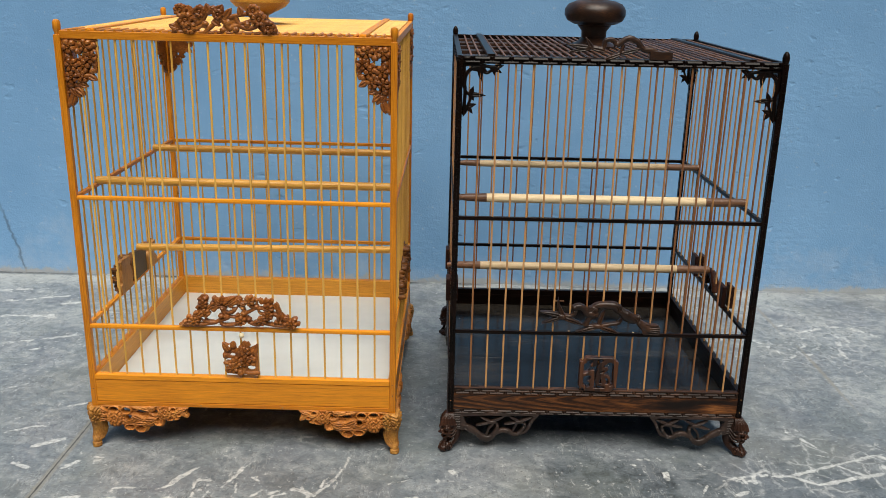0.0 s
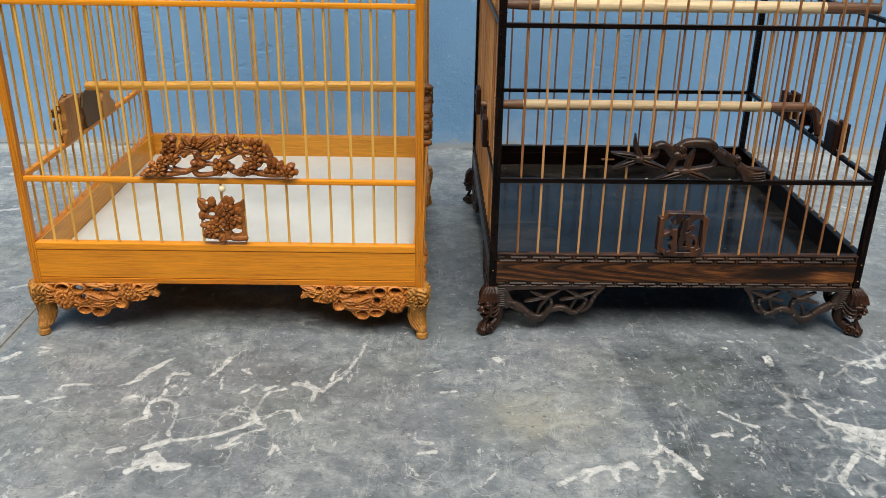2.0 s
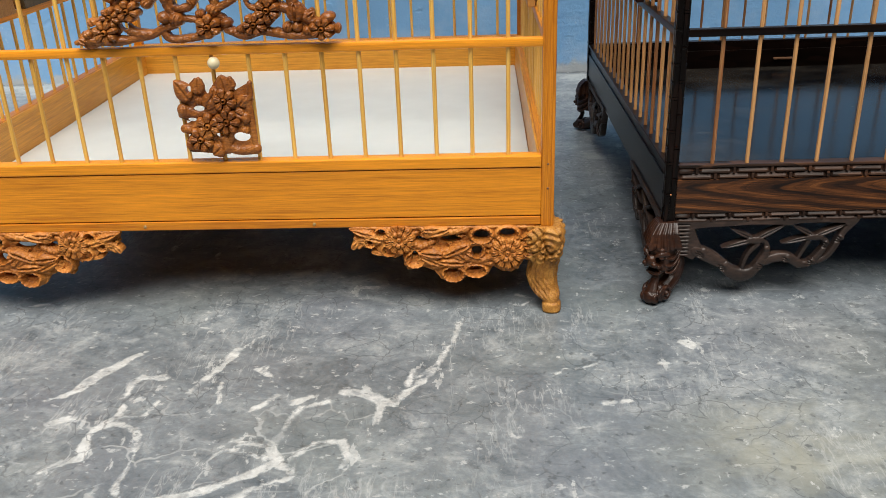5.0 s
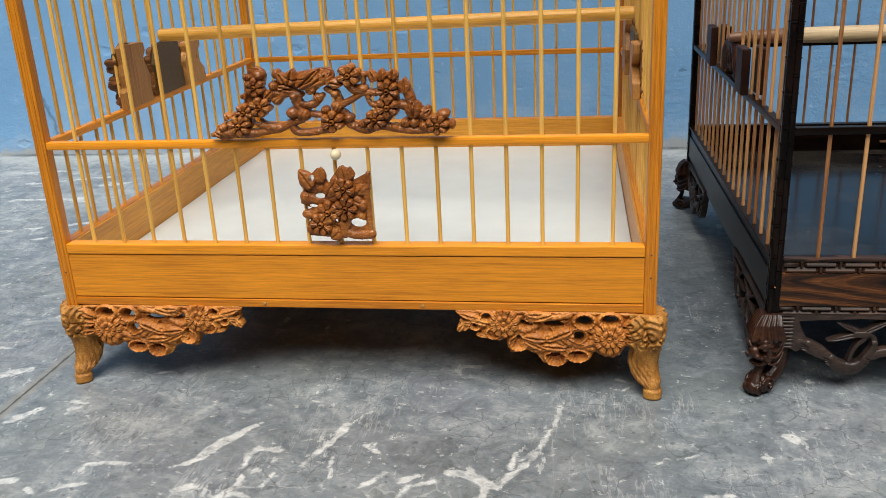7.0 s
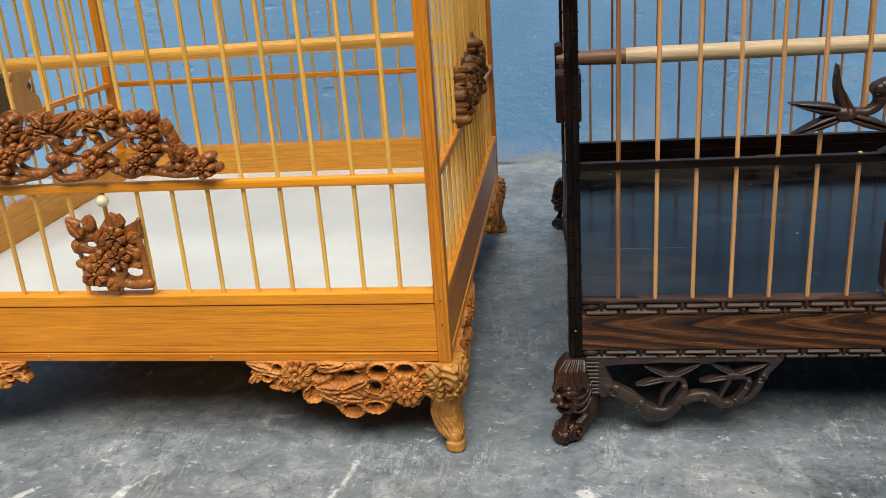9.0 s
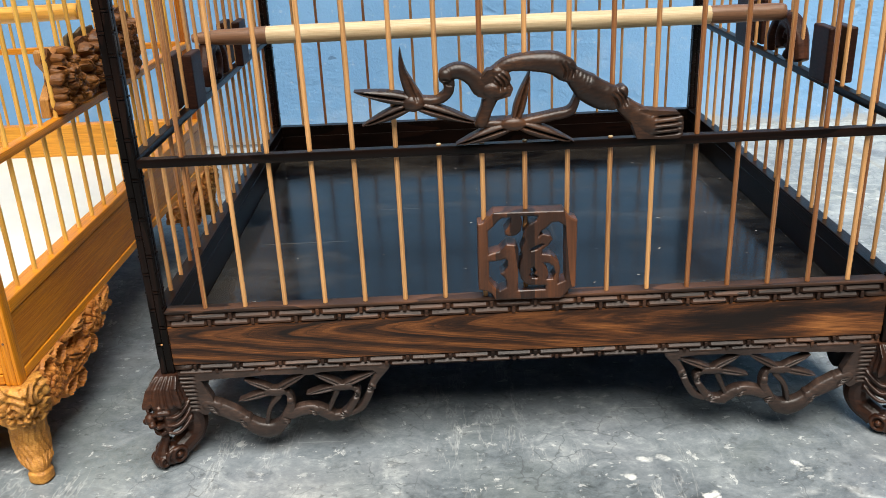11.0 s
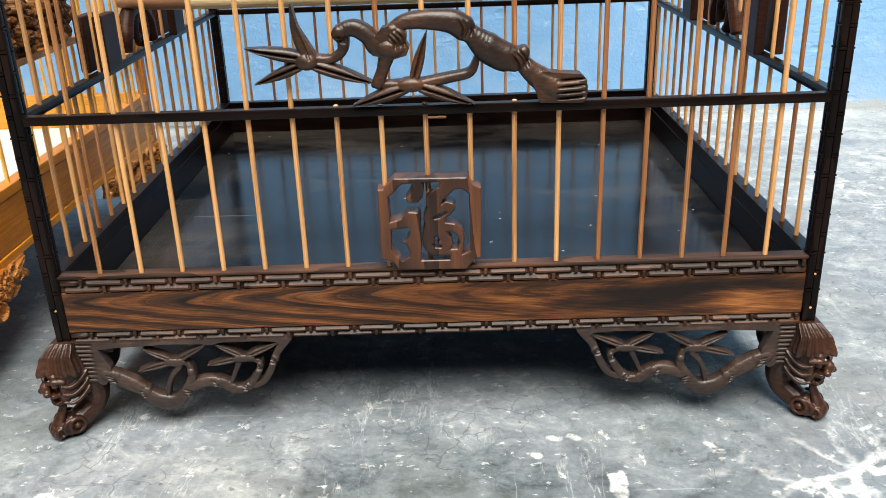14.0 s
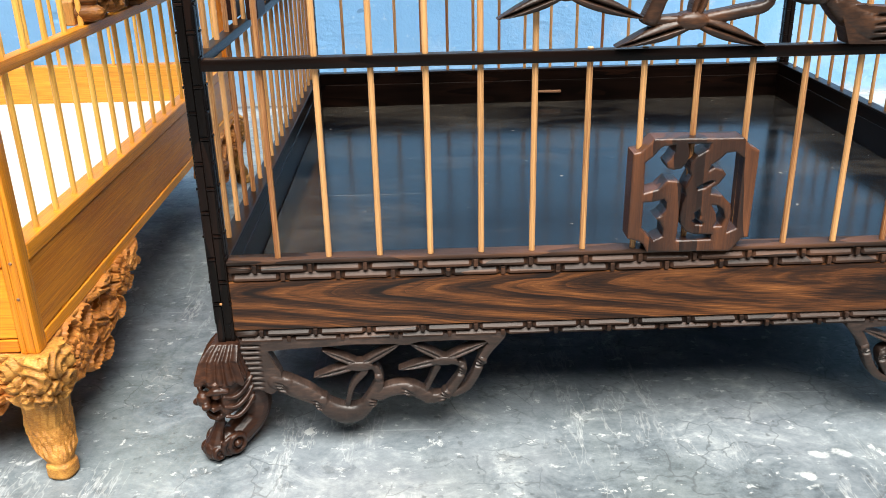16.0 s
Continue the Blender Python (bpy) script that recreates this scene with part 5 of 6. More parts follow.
def plum_apron():
    """Pierced foot carving that hangs below the tray, x from the leg inwards, z down from its top."""
    r = Relief(0, 905, 62, 352, 2.7)
    r.outline([(4, 70), (25, 110), (42, 138), (70, 172), (112, 164), (150, 192), (190, 210), (250, 203), (258, 242), (300, 272), (350, 268), (400, 288), (432, 330), (480, 345), (545, 325), (562, 308), (610, 320), (662, 300), (682, 268), (720, 290), (770, 298), (802, 280), (832, 236), (895, 234), (897, 66), (450, 66)], 8)
    rnd = random.Random(8)
    for i in range(70):
        a = rnd.uniform(30, 880)
        low = 150 if a < 120 else 200 if a < 250 else 265 if a < 400 else 300 if a < 680 else 230
        b = rnd.uniform(84, low)
        t = rnd.gauss(0.35, 0.5)
        n = rnd.uniform(40, 75)
        r.leaf(a - n * math.cos(t) / 2, b + n * math.sin(t) / 2, a + n * math.cos(t) / 2, b - n * math.sin(t) / 2, rnd.uniform(9, 16), 0.9, rnd.uniform(10, 18), 0.5)
    for pts, w in ((((895, 80), (700, 74), (460, 74), (180, 72), (10, 72)), 8), (((690, 210), (620, 235), (540, 215), (440, 200), (370, 195)), 18), (((560, 200), (570, 160), (620, 150), (680, 165)), 14), (((450, 235), (500, 225), (560, 180)), 16), (((370, 110), (450, 100), (560, 84)), 15), (((380, 160), (430, 190), (520, 170)), 14), (((300, 150), (350, 165), (400, 140)), 14), (((680, 250), (600, 245), (540, 262)), 14), (((395, 262), (440, 255), (500, 250)), 14)):
        r.stroke(pts, w, 0.9, 14, 2.0)
    for a, b, c, d, w in ((905, 92, 815, 132, 27), (905, 160, 815, 165, 27), (905, 215, 822, 205, 24), (440, 200, 330, 190, 28), (560, 160, 430, 215, 26), (540, 245, 400, 235, 24), (470, 82, 370, 112, 22), (430, 80, 340, 82, 20), (120, 110, 6, 76, 20), (150, 130, 50, 100, 20), (90, 130, 30, 132, 14), (560, 190, 650, 225, 22), (500, 190, 560, 240, 22), (350, 215, 450, 260, 22)):
        r.leaf(a, b, c, d, w, 0.9, 18, 0.55)
    for a, b, w, e, t in ((600, 284, 66, 38, 0), (492, 298, 62, 46, 0), (310, 226, 56, 46, 0), (630, 112, 62, 46, 0), (752, 108, 66, 46, 0), (155, 96, 34, 32, 0), (100, 138, 32, 30, 0), (505, 255, 34, 26, 0), (190, 178, 46, 34, 0), (605, 180, 48, 44, 20)):
        r.cup(a, b, w, e, 0.2, 6, 26, t)
    for a, b, w in ((750, 195, 84), (240, 125, 78)):
        r.blossom(a, b, w, 11, 0.2, 14, 0.55)
        r.blossom(a, b - 2, w * 0.56, 8, 0.6, 26, 0.75)
        for i in range(9):
            t = radians(20 + 40 * i)
            r.bud(a + 0.98 * w * math.cos(t), b + 0.9 * w * math.sin(t), 22, 13, math.degrees(t), 1.0, 12, 3.0)
    for a, b, w, e in ((630, 116, 40, 22), (752, 108, 38, 20), (340, 128, 28, 13), (485, 130, 50, 18), (605, 190, 26, 28), (485, 283, 40, 14), (312, 198, 18, 16), (155, 95, 17, 15), (100, 138, 14, 12), (600, 278, 30, 8)):
        r.hole(a, b, w, e)
    k = 0.106 / 890
    return r.mesh("apron", lambda a: 0.0012 + (897 - a) * k, lambda b: -(b - 68) * 0.000127, k * 1.3, 0.0022, 50, 1.6)


me = plum_apron()
for side, m in side_frames(W, P):
    place("apron", me, apron_carving, honey_cage, "tan carved chrysanthemum apron", m @ pose(P, 0.003, 0.0528))
    place("apron", me, apron_carving, honey_cage, "tan carved chrysanthemum apron", m @ pose(P + W, 0.003, 0.0528) @ flip)


def honey_leg():
    """A curved root leg, carved with curls above and tool strokes along the calf; x points outwards along the diagonal."""
    prof = [(0.0505, -0.0016, 0.0086, 0.0086), (0.047, -0.0010, 0.0096, 0.0096), (0.040, -0.0008, 0.0098, 0.0098), (0.034, -0.0012, 0.0092, 0.0092), (0.030, -0.0020, 0.0084, 0.0084), (0.025, -0.0036, 0.0084, 0.0082), (0.019, -0.0044, 0.0086, 0.0082),
            (0.013, -0.0022, 0.0082, 0.0076), (0.0095, 0.0014, 0.0072, 0.0068), (0.0072, 0.0044, 0.0050, 0.0050), (0.0062, 0.0050, 0.0044, 0.0044), (0.0050, 0.0053, 0.0054, 0.0054), (0.0010, 0.0056, 0.0054, 0.0054), (0.0, 0.0056, 0.0046, 0.0046)]
    zs, cx, rx, ry = (np.array(v)[::-1] for v in zip(*prof))
    n, seg = 110, 96
    z = np.linspace(0, 0.0505, n)[:, None]
    t = (np.arange(seg) * 2 * math.pi / seg)[None, :]
    mid, ra, rb = np.interp(z, zs, cx), np.interp(z, zs, rx), np.interp(z, zs, ry)
    u = t * 0.0105 + 0 * z
    best, second, wave = np.full(u.shape, 9.0), np.full(u.shape, 9.0), np.zeros(u.shape)
    rnd = random.Random(4)
    for i in range(26):
        a, b = (i + rnd.uniform(-0.4, 0.4)) * 2 * math.pi / 26 * 0.0105, rnd.uniform(0.031, 0.050)
        du = np.abs(u - a)
        du = np.minimum(du, 2 * math.pi * 0.0105 - du)
        e = np.hypot(du, (z - b) * 1.0)
        wave = np.where(e < best, np.cos(2 * math.pi * e / 0.0034 + rnd.choice((-1, 1)) * np.arctan2(z - b, u - a) + rnd.uniform(0, 6)), wave)
        second = np.minimum(second, np.maximum(e, best))
        best = np.minimum(best, e)
    block = np.clip((z - 0.0285) / 0.003, 0, 1) + 0 * t
    out = block * (0.0008 * wave - 0.0016 * np.exp(-((second - best) / 0.0007) ** 2))
    calf = (1 - block) * np.clip((z - 0.007) / 0.003, 0, 1)
    out = out + calf * (0.00026 * np.cos(17 * t + 420 * z + 2 * np.cos(300 * z)) + 0.00020 * np.cos(37 * t - 700 * z))
    for s in (1, -1):
        e = np.abs((t - s * 1.75 + math.pi) % (2 * math.pi) - math.pi)
        out = out - 0.0026 * np.exp(-(e / 0.22) ** 2 - ((z - 0.0262) / 0.0036) ** 2)
        e = np.abs((t - s * 0.95 + math.pi) % (2 * math.pi) - math.pi)
        out = out + 0.0010 * np.exp(-(e / 0.2) ** 2) * np.exp(-((z - 0.026) / 0.009) ** 2)
    p = np.sqrt(np.cos(t + math.pi / 4) ** 4 + np.sin(t + math.pi / 4) ** 4) ** (-0.25 - 0.5 * block)
    x = mid + (ra * p + out) * np.cos(t)
    y = (rb * p + out) * np.sin(t)
    bm = bmesh.new()
    rows = [[bm.verts.new((x[i, j], y[i, j], z[i, 0])) for j in range(seg)] for i in range(n)]
    for A, B in zip(rows, rows[1:]):
        for j in range(seg):
            bm.faces.new((A[j], A[(j + 1) % seg], B[(j + 1) % seg], B[j]))
    bm.faces.new(list(reversed(rows[0])))
    bm.faces.new(rows[-1])
    return mesh_of(bm, "leg", True, 60)


me = honey_leg()
for x, y, t in ((-C, C, 258), (W + C, C, -56), (-C, S - C, 135), (W + C, S - C, 45)):
    place("leg", me, leg_carving, honey_cage, "carved root-wood cabriole leg", pose(x, y, 0, 0, 0, t) @ Matrix.Diagonal((1, 1, 1.035, 1)))

# perches: two rest on the middle rails, one on carved holders over the lower rails
def honey_perch_mesh(r):
    bm = bmesh.new()
    lathe(bm, [(r * 0.86, 0), (r, 0.001), (r * 1.02, 0.1), (r, W / 2), (r * 1.02, 0.25), (r, W - 0.001), (r * 0.86, W)], 20)
    bmesh.ops.transform(bm, matrix=Matrix.Rotation(radians(90), 4, "Y"), verts=bm.verts)
    return mesh_of(bm, "perch")


me = honey_perch_mesh(0.0048)
for y, z in ((0.060, 0.3135), (0.262, 0.3135)):
    ob = place("perch", me, honey_perch, at=honey_cage.matrix_basis @ pose(0, y, z))
    tagged(ob, "round honey-coloured wooden perch across a bamboo cage's middle rails", "perch", "perches in the cages")
ob = place("perch", honey_perch_mesh(0.0047), honey_perch, at=honey_cage.matrix_basis @ pose(0.001, 0.166, 0.1990, 0, -0.75, 0))
tagged(ob, "round honey-coloured wooden perch held by olive-brown carved holders", "perch", "perches in the cages")


def slab(bm, pts, y0, y1):
    """A flat plate with a notched outline in x and z."""
    ring = [[bm.verts.new((x * 0.001, y, z * 0.001)) for x, z in pts] for y in (y0, y1)]
    bm.faces.new(ring[0])
    bm.faces.new(list(reversed(ring[1])))
    n = len(pts)
    for i in range(n):
        bm.faces.new((ring[0][(i + 1) % n], ring[0][i], ring[1][i], ring[1][(i + 1) % n]))
    bmesh.ops.bevel(bm, geom=list(bm.edges), offset=0.0005, segments=1, affect="EDGES")


def honey_carving(seed):
    """The outer face of a holder: three carved lumps side by side; x along the side rail, -y outwards; in tenths of a millimetre."""
    r = Relief(-20, 1400, -470, 10, 4.0)
    rnd = random.Random(seed)
    for x0, x1, h in ((10, 340, 340), (400, 850, 370), (940, 1350, 420)):
        edge = [(x0 + rnd.uniform(0, 36), -h * k) for k in (0.02, 0.2, 0.38, 0.55, 0.72, 0.9)]
        edge += [(x0 + (x1 - x0) * k, -h + rnd.uniform(-20, 40)) for k in (0.15, 0.32, 0.5, 0.68, 0.85)]
        edge += [(x1 - rnd.uniform(0, 36), -h * k) for k in (0.9, 0.72, 0.55, 0.38, 0.2, 0.02)]
        r.outline(edge, 20)
        for i in range(34):
            a, b, w = rnd.uniform(x0 + 20, x1 - 20), rnd.uniform(-h + 20, -20), rnd.uniform(18, 40)
            r.bud(a, b, w, w * rnd.uniform(0.6, 1.0), rnd.uniform(0, 180), 1.3, rnd.uniform(32, 74), 9.0 if i % 2 else 0.0)
        for i in range(10):
            a, b, t = rnd.uniform(x0 + 40, x1 - 40), rnd.uniform(-h + 40, -40), rnd.uniform(0, 6.3)
            r.leaf(a, b, a + 80 * math.cos(t), b + 60 * math.sin(t), rnd.uniform(18, 30), 1.2, rnd.uniform(46, 78), 0.5, 0.4)
        for i in range(4):
            r.blossom(rnd.uniform(x0 + 60, x1 - 60), rnd.uniform(-h + 60, -60), rnd.uniform(48, 66), 6, i, rnd.uniform(44, 80), 1.0)
        for i in range(4):
            r.hole(rnd.uniform(x0 + 50, x1 - 50), rnd.uniform(-h + 60, -60), rnd.uniform(12, 22), rnd.uniform(10, 18), rnd.uniform(0, 180))
    r.d = np.maximum(r.d, r.b)
    return r.mesh("perch_holder", lambda a: a * 0.0001, lambda b: -b * 0.0001, 0.0001, 0.0012, 50, 3.0)


def holder_plate(name, pts, y0, y1):
    bm = bmesh.new()
    slab(bm, pts, y0, y1)
    return mesh_of(bm, name, True, 30)


FAR_PLATE = [(0, 0), (36, 0), (37, 11), (35, 14), (37, 19), (34, 23), (31, 26), (33, 30), (32, 33), (24, 34), (18, 32), (8, 35), (5, 34), (5, 28), (16, 20), (14, 18), (1, 10)]
MID_PLATE = [(36, 0), (79, 0), (80, 14), (85, 24), (81, 31), (80, 38), (72, 37), (64, 39), (55, 36), (46, 38), (40, 37), (37, 24), (40, 17), (35, 11)]
NEAR_PLATE = [(97, 0), (137, 0), (138, 12), (133, 14), (135, 23), (132, 30), (134, 42), (127, 44), (120, 42), (110, 43), (101, 42), (100, 36), (106, 31), (102, 27), (97, 18), (100, 9)]
carving = honey_carving(3)
plates = [holder_plate("side_plate", FAR_PLATE, 0.0014, 0.0062), holder_plate("middle_plate", MID_PLATE, 0.0014, 0.0036), holder_plate("side_plate", NEAR_PLATE, 0.0014, 0.0062)]
for m in (pose(-0.003, 0.2355, Z_RAIL + 0.0023, 0, 0, -90), pose(W + 0.003, 0.1006, Z_RAIL + 0.0023, 0, 0, 90)):
    holder = place("perch_holder", carving, holder_carving, honey_cage, "red-brown carved perch holder with notched plates", m)
    for me, mat, text in zip(plates, (holder_wood, holder_olive, holder_wood), ("", "dark olive-brown weathered plate", "")):
        place(me.name.split(".")[0], me, mat, holder, text)

# roof: cross rails, fine rods, a crest over the front rail and the turned hanger
for y in (0.045, 0.178, 0.312):
    bm = bmesh.new()
    box(bm, 0, W, y - 0.004, y + 0.004, Z_ROOF - 0.0066, Z_ROOF - 0.0016, 0.0005)
    part("roof_rail", bm, honey_x, honey_cage)
for x in (0.03, W - 0.03):
    bm = bmesh.new()
    box(bm, x - 0.004, x + 0.004, P, W + P, Z_ROOF - 0.0014, Z_ROOF + 0.003, 0.0005)
    part("roof_rail", bm, honey_y, honey_cage)
rod_y = rod_along("roof_rod_front", "y", 0.04, 0.0016)
for i in range(1, 36):
    place("roof_rod", rod_y, honey_z, honey_cage, at=pose(W * i / 36, 0.001, Z_ROOF + 0.0004))
rod_x = rod_along("roof_rod_cross", "x", W, 0.0014)
for i in range(36):
    place("roof_rod", rod_x, honey_bar, honey_cage, at=pose(0, 0.05 + 0.0084 * i, Z_ROOF - 0.0002))


def roof_crest():
    """Low crest over the roof's front rail, in tenths of a millimetre."""
    r = Relief(-20, 1160, -330, 10, 5.0)
    for pts, w in ((((100, -60), (190, -130), (200, -220)), 66), (((330, -200), (430, -240), (540, -230)), 44), (((1040, -60), (960, -130), (890, -230)), 66), (((600, -60), (660, -120)), 44)):
        r.stroke(pts, w, 0.1, 6)
    for pts, w in ((((0, -14), (300, -14), (700, -14), (1140, -14)), 15), (((240, -90), (340, -130), (400, -210), (500, -220), (560, -150), (640, -60)), 26), (((380, -20), (460, -90), (560, -150), (700, -190), (820, -210)), 22), (((640, -60), (720, -90), (820, -60), (900, -80)), 24), (((280, -40), (340, -80), (420, -60)), 20), (((700, -180), (740, -110), (820, -130), (880, -150)), 20)):
        r.stroke(pts, w, 0.9, 8)
    for a, b, c, d, w in ((300, -200, 340, -300, 34), (420, -220, 400, -310, 34), (520, -230, 570, -300, 36), (600, -180, 660, -270, 30), (760, -200, 740, -290, 30), (60, -60, 0, -90, 26), (1060, -100, 1130, -60, 30), (460, -140, 540, -80, 30)):
        r.leaf(a, b, c, d, w, 0.9, 12, 0.5, 0.4)
    for a, b, w in ((280, -150, 40), (470, -250, 40), (620, -120, 36), (700, -50, 34), (820, -100, 36), (380, -100, 34), (1100, -50, 36), (60, -40, 34), (560, -40, 30)):
        r.bud(a, b, w, w * 0.9, a, 0.9, 14, 5.0)
    for i, (a, b, w) in enumerate(((180, -140, 82), (130, -235, 72), (215, -60, 70), (330, -225, 66), (950, -160, 82), (890, -245, 70), (1040, -80, 74), (520, -200, 60))):
        r.blossom(a, b, w, 8 + i % 2, a, 24, 0.75)
    return r.mesh("roof_crest", lambda a: a * 0.0001, lambda b: -b * 0.0001, 0.00009, 0.002, 50, 1.5)


place("roof_crest", roof_crest(), plum_carving, honey_cage, "red-brown carved plum blossom crest", pose(0.115, 0.003, Z_ROOF))
bm = bmesh.new()
lathe(bm, [(0.022, 0), (0.024, 0.003), (0.014, 0.006), (0.0095, 0.010), (0.010, 0.014), (0.018, 0.018), (0.030, 0.024), (0.036, 0.030), (0.036, 0.036), (0.026, 0.042), (0.012, 0.046), (0.006, 0.060), (0.003, 0.062)], 40)
part("hanger_knob", bm, honey_perch, honey_cage, "turned honey-coloured hanger knob", pose(W / 2, S / 2, Z_ROOF - 0.002))
for x in (0.123, 0.22):
    bm = bmesh.new()
    ball(bm, (x, -0.0002, 0.0555), (0.0011, 0.0006, 0.0011), 0, 1)
    part("nail_head", bm, nail_metal, honey_cage)

for x, z in ((-C, 0.0745), (W + C, 0.0745), (W + C, 0.0885)):
    bm = bmesh.new()
    ball(bm, (x, -0.0001, z), (0.0007, 0.0004, 0.0007), 0, 1)
    part("nail_head", bm, dark_perch, honey_cage)

# ==== the dark rosewood cage ====
W, P = 0.3404, 0.0068
S = W + 2 * P
C = P / 2
Z_BOT, Z_TOP, Z_RAIL, Z_MID, Z_ROOF = 0.0481, 0.0822, 0.1540, 0.2912, 0.4705
dark_cage = cage_root("bird_cage", 0.0120, 0.9262, 0.92, "square dark rosewood bird cage with carved bamboo ornament")


def dark_post():
    bm = bmesh.new()
    h = P / 2
    box(bm, -h + 0.0006, h - 0.0006, -h + 0.0006, h - 0.0006, 0.0476, Z_ROOF - 0.002)
    for f in range(4):
        r = Matrix.Rotation(radians(90 * f), 4, "Z")
        for s in (-1, 1):
            x = s * h * 0.46
            z = 0.0476 + (0.009 if s > 0 else 0.0)
            while z < Z_ROOF - 0.004:
                z1 = min(z + 0.0182, Z_ROOF - 0.002)
                g = bmesh.new()
                box(g, x - h * 0.42, x + h * 0.42, -h, -h + 0.0015, z + 0.0003, z1 - 0.0013, 0.0003)
                box(g, x - h * 0.45, x + h * 0.45, -h - 0.0004, -h + 0.001, z1 - 0.0011, z1 - 0.0001, 0.0003)
                bmesh.ops.transform(g, matrix=r, verts=g.verts)
                tmp = bpy.data.meshes.new("tmp")
                g.to_mesh(tmp)
                g.free()
                bm.from_mesh(tmp)
                bpy.data.meshes.remove(tmp)
                z += 0.0182
    return mesh_of(bm, "post")


me = dark_post()
for x, y in ((-C, C), (W + C, C), (-C, S - C), (W + C, S - C)):
    ob = place("post", me, ebony_z, dark_cage, at=pose(x, y, 0))
    if (x, y) != (-C, C):
        bm = bmesh.new()
        lathe(bm, [(0.003, Z_ROOF - 0.002), (0.0036, Z_ROOF), (0.0040, Z_ROOF + 0.004), (0.0032, Z_ROOF + 0.008), (0.001, Z_ROOF + 0.011)], 12)
        part("finial", bm, ebony_z, ob)


def bar_piece(bm, a, b, y0, z0, z1, out, taper):
    """A long raised bar with a sloping upper face and drawn-in ends."""
    h = z1 - z0
    rows = []
    for x, k in ((a, 0.0), (a + taper, 1.0), (b - taper, 1.0), (b, 0.0)):
        o = out * (0.25 + 0.75 * k)
        rows.append([bm.verts.new((x, y, z)) for y, z in ((y0 + 0.001, z0), (y0 - o, z0 + 0.12 * h), (y0 - o, z0 + 0.42 * h), (y0 - 0.15 * o, z1), (y0 + 0.001, z1))])
    for A, B in zip(rows, rows[1:]):
        for j in range(5):
            bm.faces.new((A[j], A[(j + 1) % 5], B[(j + 1) % 5], B[j]))
    bm.faces.new(rows[0])
    bm.faces.new(list(reversed(rows[-1])))


for x, z in ((-C, 0.0655), (W + C, 0.0565), (W + C, 0.0735)):
    bm = bmesh.new()
    ball(bm, (x, -0.0006, z), (0.0006, 0.0004, 0.0006), 0, 1)
    part("nail_head", bm, rose_bar, dark_cage)


def fret(bm, x0, x1, z0, z1, y0):
    """Two rows of raised bars, staggered, with small knots between them."""
    h = (z1 - z0) / 2
    L = (x1 - x0) / 16.6
    for row in range(2):
        x = x0 - (L * 0.5 if row else 0)
        while x < x1:
            a, b = max(x + 0.0014, x0), min(x + L - 0.0014, x1)
            if b - a > 0.004:
                bar_piece(bm, a, b, y0, z0 + row * h + 0.0002, z0 + row * h + h - 0.0002, 0.0016, 0.0012)
            if x > x0 and x + 0.0008 < x1:
                box(bm, x - 0.0008, x + 0.0008, y0 - 0.0018, y0 + 0.001, z0 + row * h + 0.0001, z0 + row * h + h, 0.0003)
            x += L


for side, m in side_frames(W, P):
    front = side == "front"
    bm = bmesh.new()
    box(bm, P, W + P, 0.0008, 0.0075, 0.0535, 0.0736, 0.0003)
    place("tray_board", mesh_of(bm, "tray_board"), rose_board if front else ebony_x, dark_cage, "dark rosewood board with flowing grain" if front else "", m)
    bm = bmesh.new()
    box(bm, P, W + P, 0.0002, 0.0076, 0.0806, Z_TOP, 0.0005)
    box(bm, P, W + P, 0.0018, 0.0072, 0.0737, 0.0807)
    if front:
        fret(bm, P, W + P, 0.0738, 0.0804, 0.0018)
    place("top_moulding", mesh_of(bm, "top_moulding"), rose_mould if front else ebony_x, dark_cage, at=m)
    bm = bmesh.new()
    box(bm, P, W + P, 0.0018, 0.0072, 0.0483, 0.0534)
    if front:
        fret(bm, P, W + P, 0.0482, 0.0533, 0.0018)
    place("bottom_moulding", mesh_of(bm, "bottom_moulding"), rose_mould if front else ebony_x, dark_cage, at=m)
    for name, z, h in (("lower_rail", Z_RAIL, 0.0020), ("middle_rail", Z_MID, 0.0020)):
        bm = bmesh.new()
        box(bm, P - 0.001, W + P + 0.001, 0.0006, 0.0058, z - h, z + h, 0.0005)
        place(name, mesh_of(bm, name), ebony_x, dark_cage, at=m)
    bm = bmesh.new()
    box(bm, P - 0.001, W + P + 0.001, 0.0010, 0.0062, Z_ROOF - 0.0085, Z_ROOF - 0.0005, 0.0004)
    fret(bm, P, W + P, Z_ROOF - 0.0082, Z_ROOF - 0.0010, 0.0010)
    place("top_rail", mesh_of(bm, "top_rail"), ebony_x, dark_cage, at=m)

